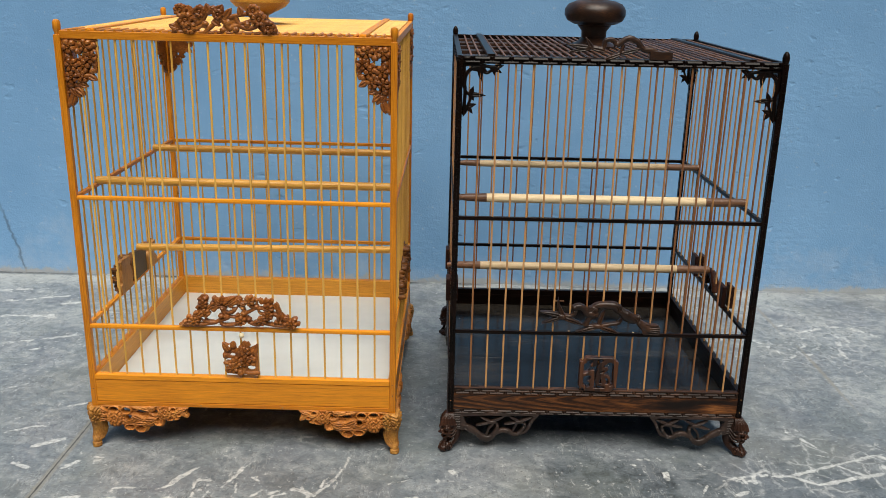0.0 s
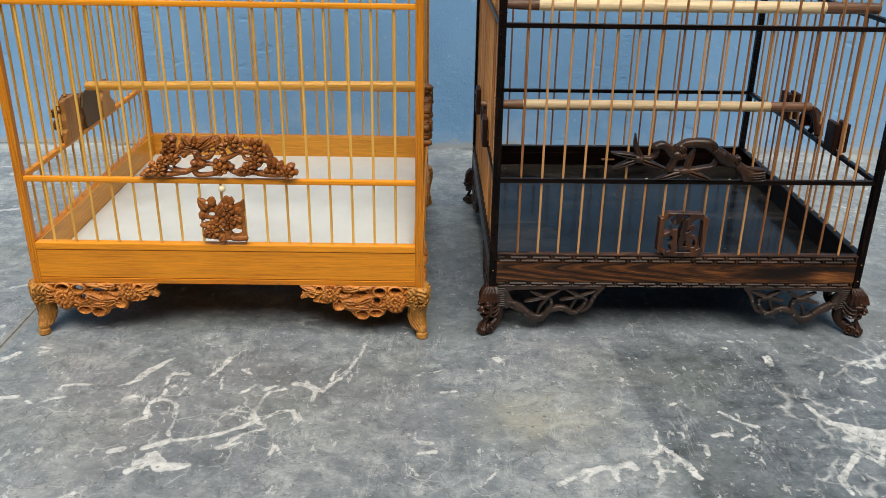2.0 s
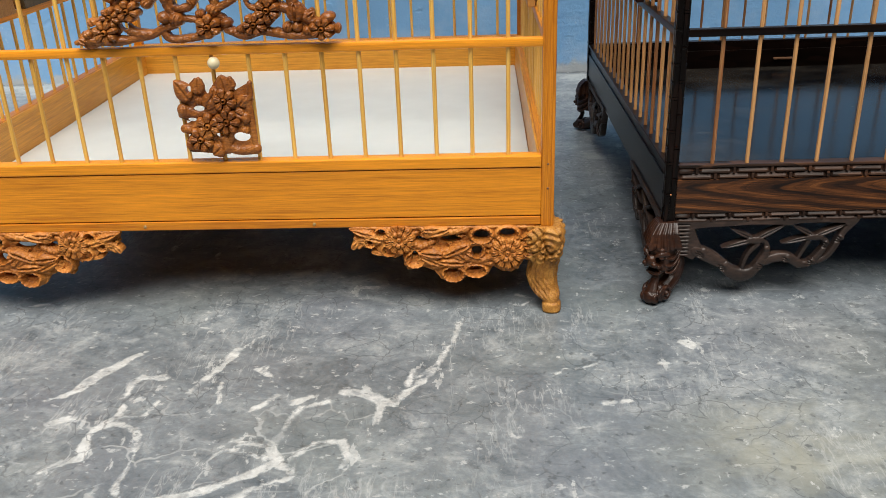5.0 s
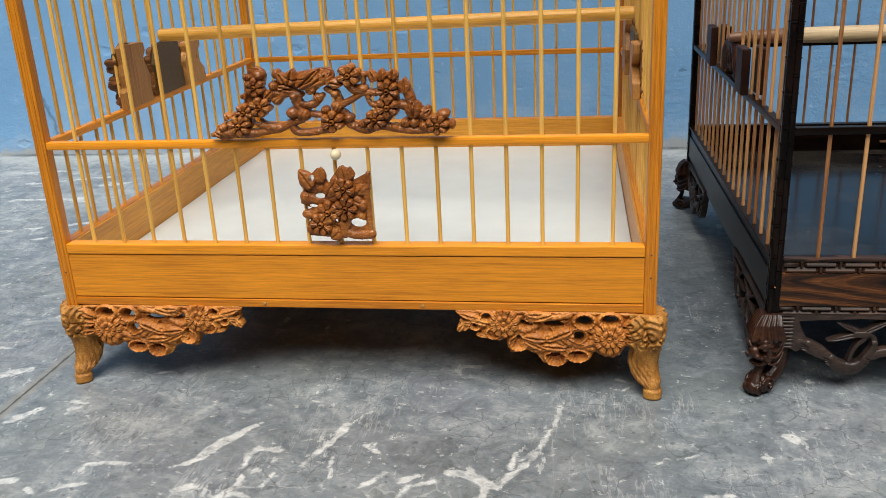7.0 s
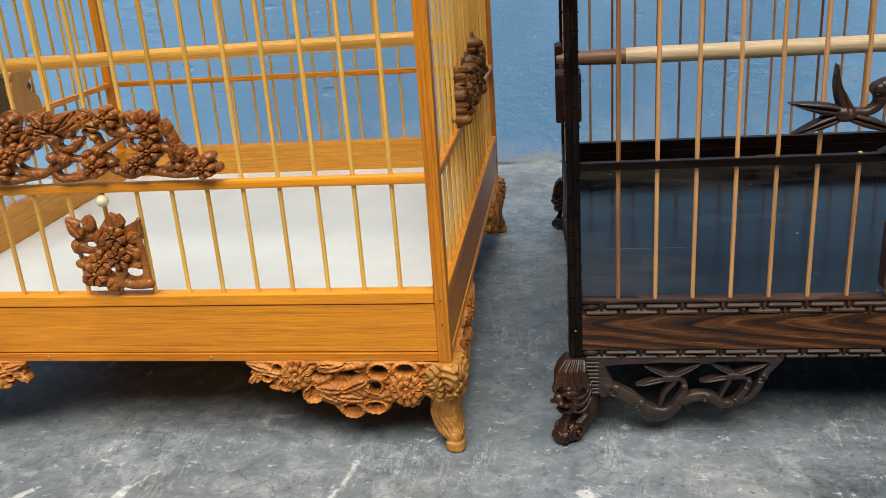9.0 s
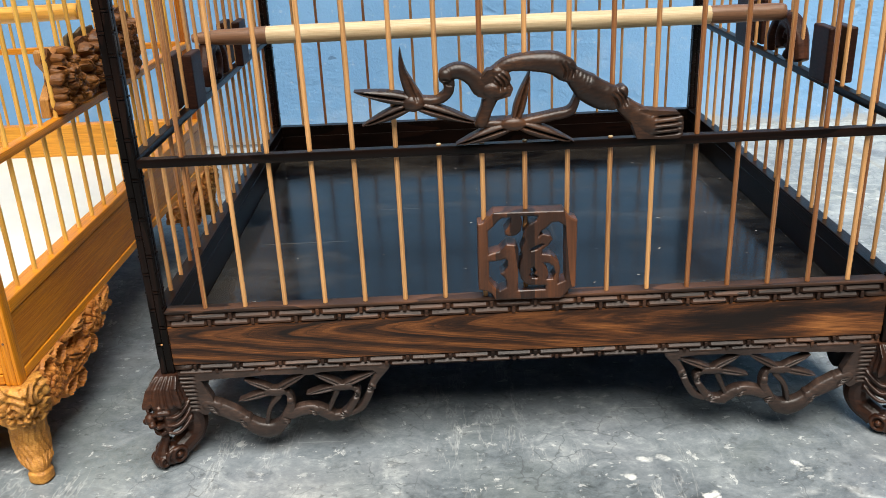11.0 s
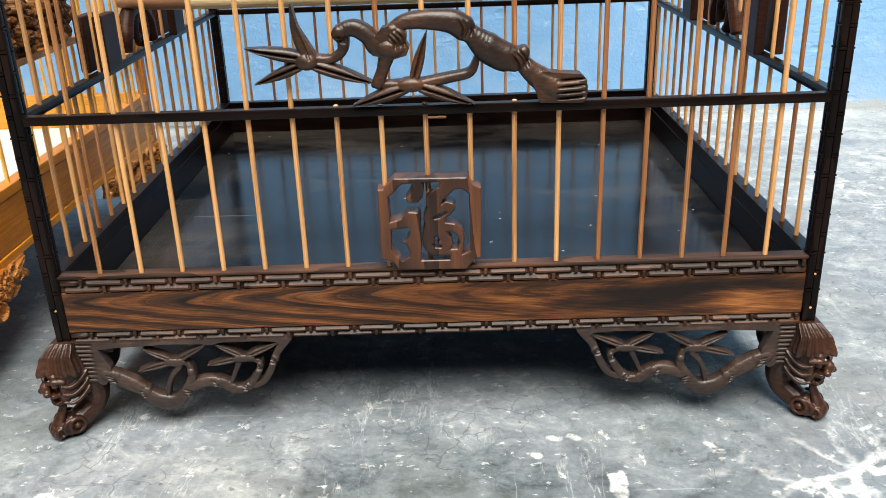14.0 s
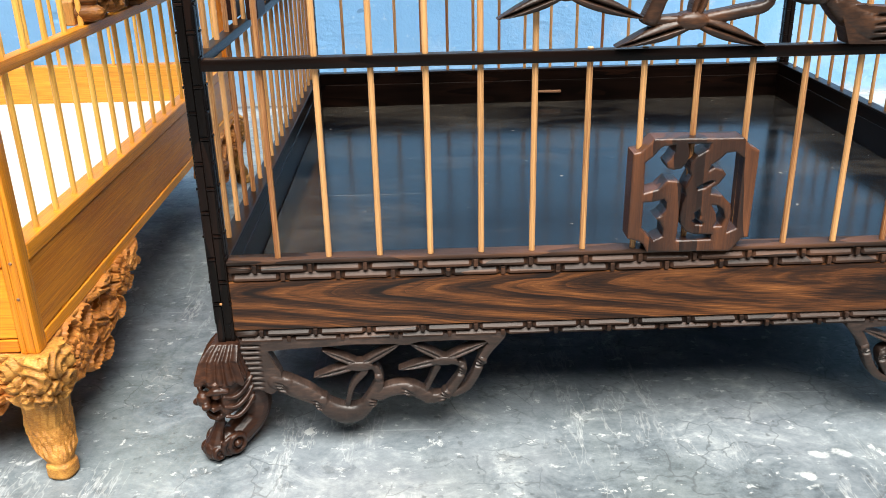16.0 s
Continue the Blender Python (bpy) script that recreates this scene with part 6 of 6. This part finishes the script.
DARK_R = 0.00112
full = rod("bar", Z_ROOF - 0.006 - Z_TOP + 0.002, DARK_R)
low = rod("bar_low", Z_RAIL + 0.0024 - Z_TOP + 0.002, DARK_R)
CREST_Z = {7: 0.177, 8: 0.181, 9: 0.192, 10: 0.190, 11: 0.179, 12: 0.168}
for side, m in side_frames(W, P):
    for i in range(1, N):
        x = P + W * i / N
        if side == "front" and i in CREST_Z:
            ob = place("bar", low, rose_bar, dark_cage, at=m @ pose(x, C, Z_TOP - 0.002))
            if i in (7, 9, 10, 11):
                bm = bmesh.new()
                lathe(bm, [(0.0011, 0), (0.0011, 0.0002), (0.0008, 0.0004)], 10)
                part("cut_end", bm, bar_end, ob, "pale cut bar end", pose(0, 0, Z_RAIL + 0.0024 - Z_TOP + 0.002))
            bm = bmesh.new()
            lathe(bm, [(DARK_R, 0), (DARK_R, Z_ROOF - 0.006 - CREST_Z[i])], 10)
            place("bar", mesh_of(bm, "bar"), rose_bar, dark_cage, at=m @ pose(x, C, CREST_Z[i]))
        else:
            place("bar", full, rose_bar, dark_cage, at=m @ pose(x, C, Z_TOP - 0.002, 0, 0, 37 * i))

bm = bmesh.new()
box(bm, 0.001, W - 0.001, 0.009, S - 0.009, 0.0555, 0.0580, 0.0004)
sheet = part("tray_sheet", bm, black_sheet, None, at=dark_cage.matrix_basis.copy())
tagged(sheet, "glossy black plastic sheet with dust and scratches in a rosewood tray", "tray sheet", "sheets in the cage trays")
bm = bmesh.new()
box(bm, 0.0005, W - 0.0005, 0.0085, S - 0.0085, 0.0485, 0.0553)
part("tray_base", bm, ebony_x, dark_cage)
bm = bmesh.new()
box(bm, 0.161, 0.178, S - 0.0105, S - 0.007, 0.0645, 0.0662, 0.0006)
part("pull_tab", bm, dark_perch, dark_cage)


def bamboo_crest():
    """Branch with three joints, two stars of leaves and a cut stump; in tenths of a millimetre."""
    r = Relief(955, 2400, -2000, -1545, 2.6)
    for pts, w in ((((1255, -1762), (1322, -1762), (1371, -1791), (1379, -1837), (1366, -1868), (1425, -1884), (1481, -1853), (1510, -1812)), (20, 18, 20, 25, 27, 33, 35, 38)), (((1575, -1868), (1635, -1902), (1728, -1908), (1820, -1899), (1870, -1872)), (26, 30, 38, 46, 50)),
                   (((1895, -1852), (1968, -1788), (2034, -1750), (2090, -1742)), (34, 60, 58, 44)), (((2097, -1735), (2168, -1668), (2252, -1620), (2330, -1613)), (30, 44, 56, 50)), (((1557, -1778), (1535, -1714), (1514, -1660)), (34, 25, 27)), (((1495, -1652), (1598, -1647), (1681, -1650)), (12, 20, 24)),
                   (((1681, -1648), (1813, -1672), (1896, -1692), (1928, -1755)), (20, 20, 18, 12)), (((1240, -1762), (1206, -1835), (1184, -1900), (1178, -1986)), (32, 25, 14, 2))):
        r.stroke(pts, w, 0.75, 12)
    r.outline([(1499, -1776), (1508, -1844), (1541, -1886), (1588, -1890), (1621, -1853), (1650, -1804), (1636, -1772), (1580, -1758)], 34)
    r.outline([(2150, -1650), (2181, -1562), (2358, -1558), (2376, -1572), (2374, -1652), (2350, -1676), (2191, -1690)], 40)
    for a, b, w, e, t in ((1225, -1757, 46, 34, 0), (1650, -1648, 54, 28, 0), (1366, -1866, 30, 32, 0), (1600, -1845, 40, 40, 0), (1572, -1800, 60, 36, 0), (1872, -1866, 36, 56, -38), (2096, -1742, 32, 58, 35), (1590, -1868, 34, 26, 30)):
        r.bud(a, b, w, e, t, 0.7, 24)
    for a, b, c, d, w in ((1235, -1766, 966, -1816, 28), (1220, -1748, 993, -1664, 25), (1230, -1748, 1508, -1654, 28), (1645, -1640, 1396, -1564, 30), (1668, -1645, 1917, -1556, 30), (1655, -1650, 1723, -1870, 25)):
        r.leaf(a, b, c, d, w, 0.8, 12, 0.9)
    for pts in (((1345, -1850), (1366, -1852), (1392, -1838)), ((1345, -1836), (1368, -1838), (1392, -1826)), ((1580, -1862), (1606, -1838), (1612, -1806)), ((1596, -1872), (1626, -1842), (1632, -1812)), ((1568, -1850), (1590, -1826), (1594, -1800)), ((1850, -1905), (1868, -1868), (1862, -1836)),
                ((1872, -1902), (1888, -1868), (1880, -1838)), ((1890, -1890), (1904, -1862), (1896, -1840)), ((2080, -1770), (2106, -1744), (2122, -1704)), ((2096, -1776), (2122, -1746), (2132, -1714)), ((2066, -1760), (2088, -1730), (2100, -1696)), ((1240, -1770), (1215, -1835), (1190, -1900))):
        r.cut(pts, 6.0, 13)
    for b in (-1655, -1628, -1604, -1580):
        r.cut([(2255, b + 4), (2310, b), (2366, b - 2)], 5.0, 15)
    return r.mesh("crest", lambda a: a * 0.0001, lambda b: -b * 0.0001, 0.0001, 0.0040, 40, 0.25)


place("crest", bamboo_crest(), rose_carving, dark_cage, "dark carved bamboo branch crest", pose(0, 0, 0.0004))


def fortune_plaque():
    """Notched square board with the character for good fortune left standing between sawn openings; in tenths of a millimetre."""
    r = Relief(1455, 1930, -1265, -812, 1.7)
    r.outline([(1469, -1206), (1495, -1211), (1542, -1257), (1858, -1253), (1885, -1222), (1919, -1204), (1914, -876), (1888, -870), (1868, -842), (1848, -821), (1544, -826), (1528, -857), (1504, -872), (1467, -882)], 0)
    r.opening([(1513, -1171), (1540, -1192), (1562, -1220), (1580, -1231), (1619, -1233), (1618, -1205), (1607, -1184), (1590, -1164), (1596, -1148), (1618, -1141), (1643, -1146), (1663, -1166), (1671, -1205), (1662, -1236), (1743, -1235), (1736, -1212), (1699, -1191), (1680, -1166), (1676, -1140), (1684, -1118), (1672, -1090), (1664, -1068), (1671, -1040), (1660, -1008), (1654, -965),
               (1662, -930), (1680, -905), (1706, -893), (1776, -889), (1776, -869), (1646, -869), (1649, -920), (1652, -1078), (1641, -1097), (1599, -1102), (1568, -1070), (1516, -1056)])
    r.opening([(1517, -1020), (1560, -1024), (1591, -1031), (1602, -1020), (1603, -992), (1588, -970), (1566, -957), (1584, -942), (1598, -915), (1596, -887), (1564, -871), (1540, -888), (1516, -924)])
    r.opening([(1803, -1199), (1834, -1202), (1867, -1177), (1868, -912), (1852, -903), (1832, -895), (1838, -937), (1843, -971), (1836, -1005), (1802, -1040), (1759, -1048), (1762, -1070), (1785, -1085), (1808, -1118), (1796, -1136), (1764, -1146), (1744, -1133), (1752, -1156), (1780, -1176)])
    r.opening([(1710, -1064), (1738, -1070), (1770, -1094), (1760, -1098), (1733, -1088), (1706, -1072)])
    r.opening([(1706, -975), (1722, -985), (1732, -965), (1722, -948), (1742, -936), (1738, -928), (1712, -930), (1700, -945), (1712, -955)])
    r.opening([(1766, -1003), (1790, -1002), (1812, -985), (1823, -950), (1810, -921), (1781, -920), (1790, -945), (1784, -973)])
    r.h = 47 - 6 * np.exp(np.clip(r.d, -60, 0) / 3.5)
    return r.mesh("plaque", lambda a: a * 0.0001, lambda b: -b * 0.0001, 0.0001, 0.0044, 40, 0.3)


place("plaque", fortune_plaque(), plaque_wood, dark_cage, "dark fretwork plaque with the character 福", pose(0.0013, 0.0027, -0.0008))


def bamboo_bracket():
    bm = bmesh.new()
    for pts, r in ((((0.0, -0.0015), (0.015, -0.0012), (0.03, -0.0035), (0.036, -0.003)), 0.0014), (((0.0015, 0.0), (0.0012, -0.015), (0.003, -0.03), (0.0015, -0.055)), 0.0015), (((0.002, -0.026), (0.003, -0.014), (0.009, -0.006), (0.018, -0.004)), 0.0016), (((0.018, -0.004), (0.025, -0.010), (0.032, -0.006)), 0.0013), (((0.004, -0.03), (0.009, -0.036), (0.006, -0.046)), 0.0012)):
        tube(bm, [(a, 0, b) for a, b in pts], r * 1.35, 8, 1.1, 4)
    for a, b, c, d, w in ((0.034, -0.004, 0.044, -0.001, 0.0024), (0.033, -0.004, 0.042, -0.010, 0.0022), (0.033, -0.004, 0.034, -0.013, 0.0020), (0.018, -0.004, 0.020, -0.020, 0.0026), (0.018, -0.004, 0.028, -0.011, 0.0024), (0.018, -0.005, 0.011, -0.008, 0.0022),
                          (0.009, -0.033, 0.026, -0.034, 0.0024), (0.009, -0.033, 0.012, -0.024, 0.0024), (0.009, -0.033, 0.013, -0.040, 0.002), (0.006, -0.046, 0.016, -0.043, 0.0022), (0.006, -0.046, 0.012, -0.054, 0.0022), (0.006, -0.046, 0.001, -0.058, 0.0020)):
        leaf(bm, a, b, c, d, w * 1.3, 0, 0.65)
    return fused(bm, "corner_bracket", 0.0006)


me = bamboo_bracket()
for side, m in side_frames(W, P):
    place("corner_bracket", me, ebony_z, dark_cage, "black carved bamboo leaf bracket", m @ pose(P, C, Z_ROOF - 0.0085))
    place("corner_bracket", me, ebony_z, dark_cage, "black carved bamboo leaf bracket", m @ pose(P + W, C, Z_ROOF - 0.0085) @ flip)


def bamboo_apron():
    """Flat fretwork of bamboo below the tray, x from the leg inwards, heights above the floor; in tenths of a millimetre."""
    r = Relief(-8, 1045, -484, -66, 2.5)
    r.outline([(0, -481), (1036, -481), (1034, -468), (975, -428), (952, -446), (860, -452), (700, -450), (640, -436), (600, -443), (440, -447), (330, -441), (200, -436), (106, -428), (150, -325), (150, -290), (118, -240), (104, -232), (54, -258), (17, -247), (0, -206)], 26)
    for pts, w in ((((122, -287), (180, -258), (237, -227), (291, -190)), (34, 38, 36, 28)), (((301, -176), (345, -140), (392, -122), (440, -128), (476, -155)), (30, 38, 42, 36, 26)), (((476, -155), (517, -222), (533, -276), (525, -325), (495, -342)), (26, 24, 18, 13, 9)), (((515, -200), (588, -230), (658, -228), (726, -190)), (24, 27, 29, 24)),
                   (((725, -183), (784, -188), (821, -224)), (22, 18, 16)), (((821, -224), (859, -285), (868, -331), (827, -350)), (18, 15, 13, 8)), (((832, -200), (880, -230), (917, -289), (955, -381), (1015, -462)), (13, 16, 16, 17, 20)), (((478, -320), (425, -250), (398, -150)), (14, 11, 10)), (((766, -330), (735, -262), (708, -196)), (13, 10, 9))):
        r.stroke(pts, w, 0.45, 18)
    for a, b, c, d, w in ((455, -350, 310, -422, 12), (445, -346, 270, -298, 14), (468, -352, 634, -446, 13), (790, -365, 652, -442, 12), (775, -358, 608, -320, 13), (802, -364, 976, -440, 13)):
        r.leaf(a, b, c, d, w, 0.7, 20, 0.9, 0.3)
    for a, b, w, e in ((460, -346, 52, 20), (795, -358, 50, 18)):
        r.bud(a, b, w, e, 0, 0.35, 25)
    for a, b, w, e, t in ((165, -272, 26, 34, 35), (298, -182, 24, 34, 35), (498, -180, 20, 28, -30), (532, -290, 17, 18, 0), (655, -224, 24, 30, 15), (800, -200, 18, 22, -30), (866, -318, 14, 17, 0), (945, -352, 16, 20, -20)):
        r.bud(a, b, w, e, t, 0.5, 24)
    for i in range(10):
        r.cut([(2, -452 + 23 * i), (38, -453 + 23 * i), (76, -452 + 23 * i)], 4.5, 12)
    for a, b in ((150, -262), (285, -172), (515, -172), (650, -212), (795, -192), (862, -304), (940, -338)):
        for o in (-17, 0, 17):
            r.cut([(a - 26, b + o - 8), (a, b + o * 0.7), (a + 18, b + o * 0.6 + 10)], 5.0, 11)
    r.cut([(106, -424), (130, -365), (158, -312)], 4, 8)
    return r.mesh("apron", lambda a: 0.0013 + a * 0.0000989, lambda b: 0.0023 - b * 0.0000981 - 0.0480, 0.0001, 0.0024, 40, 0.3)


me = bamboo_apron()
for side, m in side_frames(W, P):
    place("apron", me, apron_rosewood, dark_cage, "dark carved bamboo apron", m @ pose(P, 0.003, 0.0480))
    place("apron", me, apron_rosewood, dark_cage, "dark carved bamboo apron", m @ pose(P + W, 0.003, 0.0480) @ flip)


def beast_leg():
    """A carved beast-head foot; x points outwards along the diagonal."""
    bm = bmesh.new()
    V = Vector((0, 1, 0))
    # mane: a ridged square skirt that flares to an eave
    seg = 120
    rows = []
    for z, r in ((0.0482, 0.0052), (0.0462, 0.0062), (0.0430, 0.0073), (0.0395, 0.0083), (0.0362, 0.0094), (0.0352, 0.0092), (0.0349, 0.0050)):
        row = []
        for j in range(seg):
            t = 2 * math.pi * j / seg
            square = 1 / max(abs(math.cos(t - math.pi / 4)), abs(math.sin(t - math.pi / 4)))
            strand = abs(math.sin(8 * t + 40 * z)) ** 0.6
            k = r * square * (0.80 + 0.22 * strand)
            row.append(bm.verts.new((0.0036 * min(1, (0.0490 - z) / 0.006) + k * math.cos(t), k * math.sin(t), z - (0.0012 * strand if z < 0.0362 else 0))))
        rows.append(row)
    for A, B in zip(rows, rows[1:]):
        for j in range(seg):
            bm.faces.new((A[j], A[(j + 1) % seg], B[(j + 1) % seg], B[j]))
    bm.faces.new(rows[0])
    bm.faces.new(list(reversed(rows[-1])))
    # head under the eave: brow, slanting eyes, round nose, open mouth, jaw, three locks on each cheek
    box(bm, -0.005, 0.0096, -0.0074, 0.0074, 0.0205, 0.0352, 0.0014)
    box(bm, 0.005, 0.0122, -0.0060, 0.0060, 0.0312, 0.0350, 0.0008)
    ball(bm, (0.0138, 0, 0.0276), (0.0028, 0.0030, 0.0036))
    box(bm, 0.005, 0.0134, -0.0052, 0.0052, 0.0232, 0.0252, 0.0005)
    box(bm, 0.005, 0.0118, -0.0044, 0.0044, 0.0186, 0.0204, 0.0005)
    for s in (-1, 1):
        leaf_eye = [(0.0136, 0.0016 * s, 0.0298), (0.0118, 0.0052 * s, 0.0318), (0.0074, 0.0082 * s, 0.0312)]
        tube(bm, leaf_eye, (0.0008, 0.0015, 0.0007), 8, 1, 4)
        ball(bm, (0.0112, 0.0052 * s, 0.0296), (0.0017, 0.0015, 0.0012))
        ball(bm, (0.0148, 0.0030 * s, 0.0258), (0.0019, 0.0018, 0.0016))
        for k in range(3):
            z = 0.0306 - 0.0042 * k
            tube(bm, [(0.0096, 0.0070 * s, z - 0.0016), (0.0050, 0.0084 * s, z - 0.0026), (0.0006, 0.0086 * s, z - 0.0006), (-0.0040, 0.0076 * s, z + 0.0026)], (0.0004, 0.0010, 0.0010, 0.0005), 8, 1, 3)
        tube(bm, [(0.0045, 0.0050 * s, 0.0100), (0.0098, 0.0054 * s, 0.0090), (0.0112, 0.0050 * s, 0.0050), (0.0080, 0.0050 * s, 0.0020)], (0.0009, 0.0012, 0.0012, 0.0008), 8, 1, 3)
        curl(bm, 0.0052, 0.0062, 0.0036, 0.0011, 0.0056 * s)
        ball(bm, (0.0052, 0.0060 * s, 0.0062), 0.0019, 0, 1)
        curl(bm, 0.0126, 0.0044, 0.0022, 0.0009, 0.0040 * s)
    # thick curled hind part, the scroll it stands on and the strut under the jaw
    tube(bm, [(0.0015, 0, 0.0280), (-0.0060, 0, 0.0255), (-0.0090, 0, 0.0185), (-0.0066, 0, 0.0112), (0.0015, 0, 0.0062)], (0.0056, 0.0064, 0.0064, 0.0058, 0.0054), 14, 1.15, 6, V)
    ball(bm, (0.0052, 0, 0.0058), (0.0058, 0.0062, 0.0056))
    ball(bm, (0.0126, 0, 0.0044), (0.0038, 0.0046, 0.0043))
    tube(bm, [(0.0105, 0, 0.0200), (0.0080, 0, 0.0160), (0.0095, 0, 0.0120), (0.0122, 0, 0.0060)], (0.0026, 0.0016, 0.0018, 0.0030), 10, 1.6, 5, V)
    return fused(bm, "leg", 0.00036)


me = beast_leg()
for x, y, t in ((-C, C, 225), (W + C, C, -45), (-C, S - C, 135), (W + C, S - C, 45)):
    place("leg", me, rose_leg, dark_cage, "red-brown rosewood leg carved as a mythical beast", pose(x, y, 0, 0, 0, t) @ Matrix.Diagonal((1, 1, 1.02, 1)))


def pale_perch_set(y, z, x0, x1, r=0.0052):
    perch = new("perch")
    perch.matrix_basis = dark_cage.matrix_basis @ pose(0, y, z)
    tagged(perch, "pale round wooden perch with dark tapered ends in a rosewood cage", "perch", "perches in the cages")
    A, B = 0.034, W - 0.046
    rot = Matrix.Rotation(radians(90), 4, "Y")
    for name, mat, a, prof in (("middle", pale_perch, A, [(r, 0), (r * 1.04, 0.02), (r * 1.05, (B - A) / 2), (r * 1.02, B - A)]),
                               ("dark_end", dark_perch, x0, [(r * 0.45, 0), (r * 0.62, 0.004), (r * 0.86, 0.016), (r * 1.0, A - x0)]),
                               ("dark_end", dark_perch, B, [(r * 1.0, 0), (r * 1.02, 0.01), (r * 0.95, x1 - B - 0.002), (r * 0.8, x1 - B)])):
        bm = bmesh.new()
        lathe(bm, prof, 20)
        bmesh.ops.transform(bm, matrix=rot, verts=bm.verts)
        part(name, bm, mat, perch, at=pose(a, 0, 0))


pale_perch_set(0.066, 0.2995, -0.004, W + 0.004)
pale_perch_set(0.266, 0.2995, -0.004, W + 0.004, 0.0045)
pale_perch_set(0.156, 0.1850, -0.010, W - 0.002)


def dark_holder():
    """Two pairs of small upright plates with a scroll between them."""
    bm = bmesh.new()
    for x in (0.0, 0.125):
        for y in (-0.0078, 0.0022):
            box(bm, x, x + 0.021, y, y + 0.0052, 0, 0.029, 0.0008)
    curl(bm, 0.073, 0.012, 0.0095, 0.0032, 0.0, -40, 250)
    curl(bm, 0.073, 0.012, 0.0045, 0.0020, -0.001, 0, 300)
    tube(bm, [(0.050, 0, 0.003), (0.056, 0, 0.016), (0.066, 0, 0.024), (0.084, 0, 0.023), (0.094, 0, 0.012), (0.096, 0, 0.002)], (0.004, 0.005, 0.0042, 0.004, 0.0042, 0.003), 10, 1.1)
    return fused(bm, "perch_holder", 0.0006)


me = dark_holder()
place("perch_holder", me, holder_rosewood, dark_cage, "dark carved perch holder", pose(-0.0034, 0.242, Z_RAIL + 0.002, 0, 0, -90))
place("perch_holder", me, holder_rosewood, dark_cage, "dark carved perch holder", pose(W + 0.0034, 0.088, Z_RAIL + 0.002, 0, 0, 90))

# roof
for y in (0.05, 0.115, 0.178, 0.24, 0.305):
    bm = bmesh.new()
    h = 0.011 if y in (0.115, 0.24) else 0.006
    box(bm, 0, W, y - h, y + h, Z_ROOF - 0.0075, Z_ROOF - 0.0035, 0.0005)
    part("roof_rail", bm, rose_mould, dark_cage)
for x in (0.03, W - 0.03):
    bm = bmesh.new()
    box(bm, x - 0.004, x + 0.004, P, W + P, Z_ROOF - 0.0033, Z_ROOF + 0.0015, 0.0005)
    part("roof_rail", bm, ebony_y, dark_cage)
rod_y = rod_along("roof_rod", "y", W + P, 0.0011)
for i in range(1, 37):
    place("roof_rod", rod_y, roof_bar, dark_cage, at=pose(W * i / 37, 0.004, Z_ROOF - 0.0018))
bm = bmesh.new()
for a, b, c, d, w in ((0.03, 0.010, 0.0, 0.014, 0.003), (0.03, 0.010, 0.022, 0.022, 0.003), (0.03, 0.010, 0.002, 0.005, 0.003), (0.06, 0.004, 0.040, -0.003, 0.003), (0.03, 0.010, 0.05, 0.006, 0.003), (0.062, 0.005, 0.088, 0.012, 0.003)):
    leaf(bm, a, b, c, d, w, -0.001, 0.8)
for pts, r in ((((0.03, 0.011), (0.042, 0.010), (0.044, 0.018), (0.052, 0.019), (0.056, 0.013)), 0.0026), (((0.056, 0.013), (0.068, 0.021), (0.078, 0.018)), 0.0032), (((0.078, 0.018), (0.085, 0.010), (0.094, 0.009), (0.104, 0.003)), 0.0034), (((0.05, 0.0), (0.06, 0.006), (0.064, 0.014)), 0.002)):
    tube(bm, [(a, 0, b) for a, b in pts], r, 8, 0.9, 4)
box(bm, 0.092, 0.116, -0.003, 0.003, -0.001, 0.008)
place("roof_crest", fused(bm, "roof_crest", 0.0006), rose_carving, dark_cage, "dark carved bamboo branch crest", pose(0.106, 0.003, Z_ROOF))
bm = bmesh.new()
lathe(bm, [(0.028, 0), (0.029, 0.003), (0.020, 0.007), (0.0150, 0.012), (0.0155, 0.020), (0.0195, 0.0255), (0.0205, 0.0265), (0.0205, 0.0275), (0.026, 0.0285), (0.034, 0.0325), (0.0375, 0.039), (0.0375, 0.046), (0.033, 0.0525), (0.024, 0.056), (0.012, 0.058), (0.006, 0.066), (0.002, 0.068)], 40)
part("hanger_knob", bm, rose_carving, dark_cage, "turned dark wooden hanger knob", pose(W / 2 - 0.004, S / 2, Z_ROOF - 0.002))
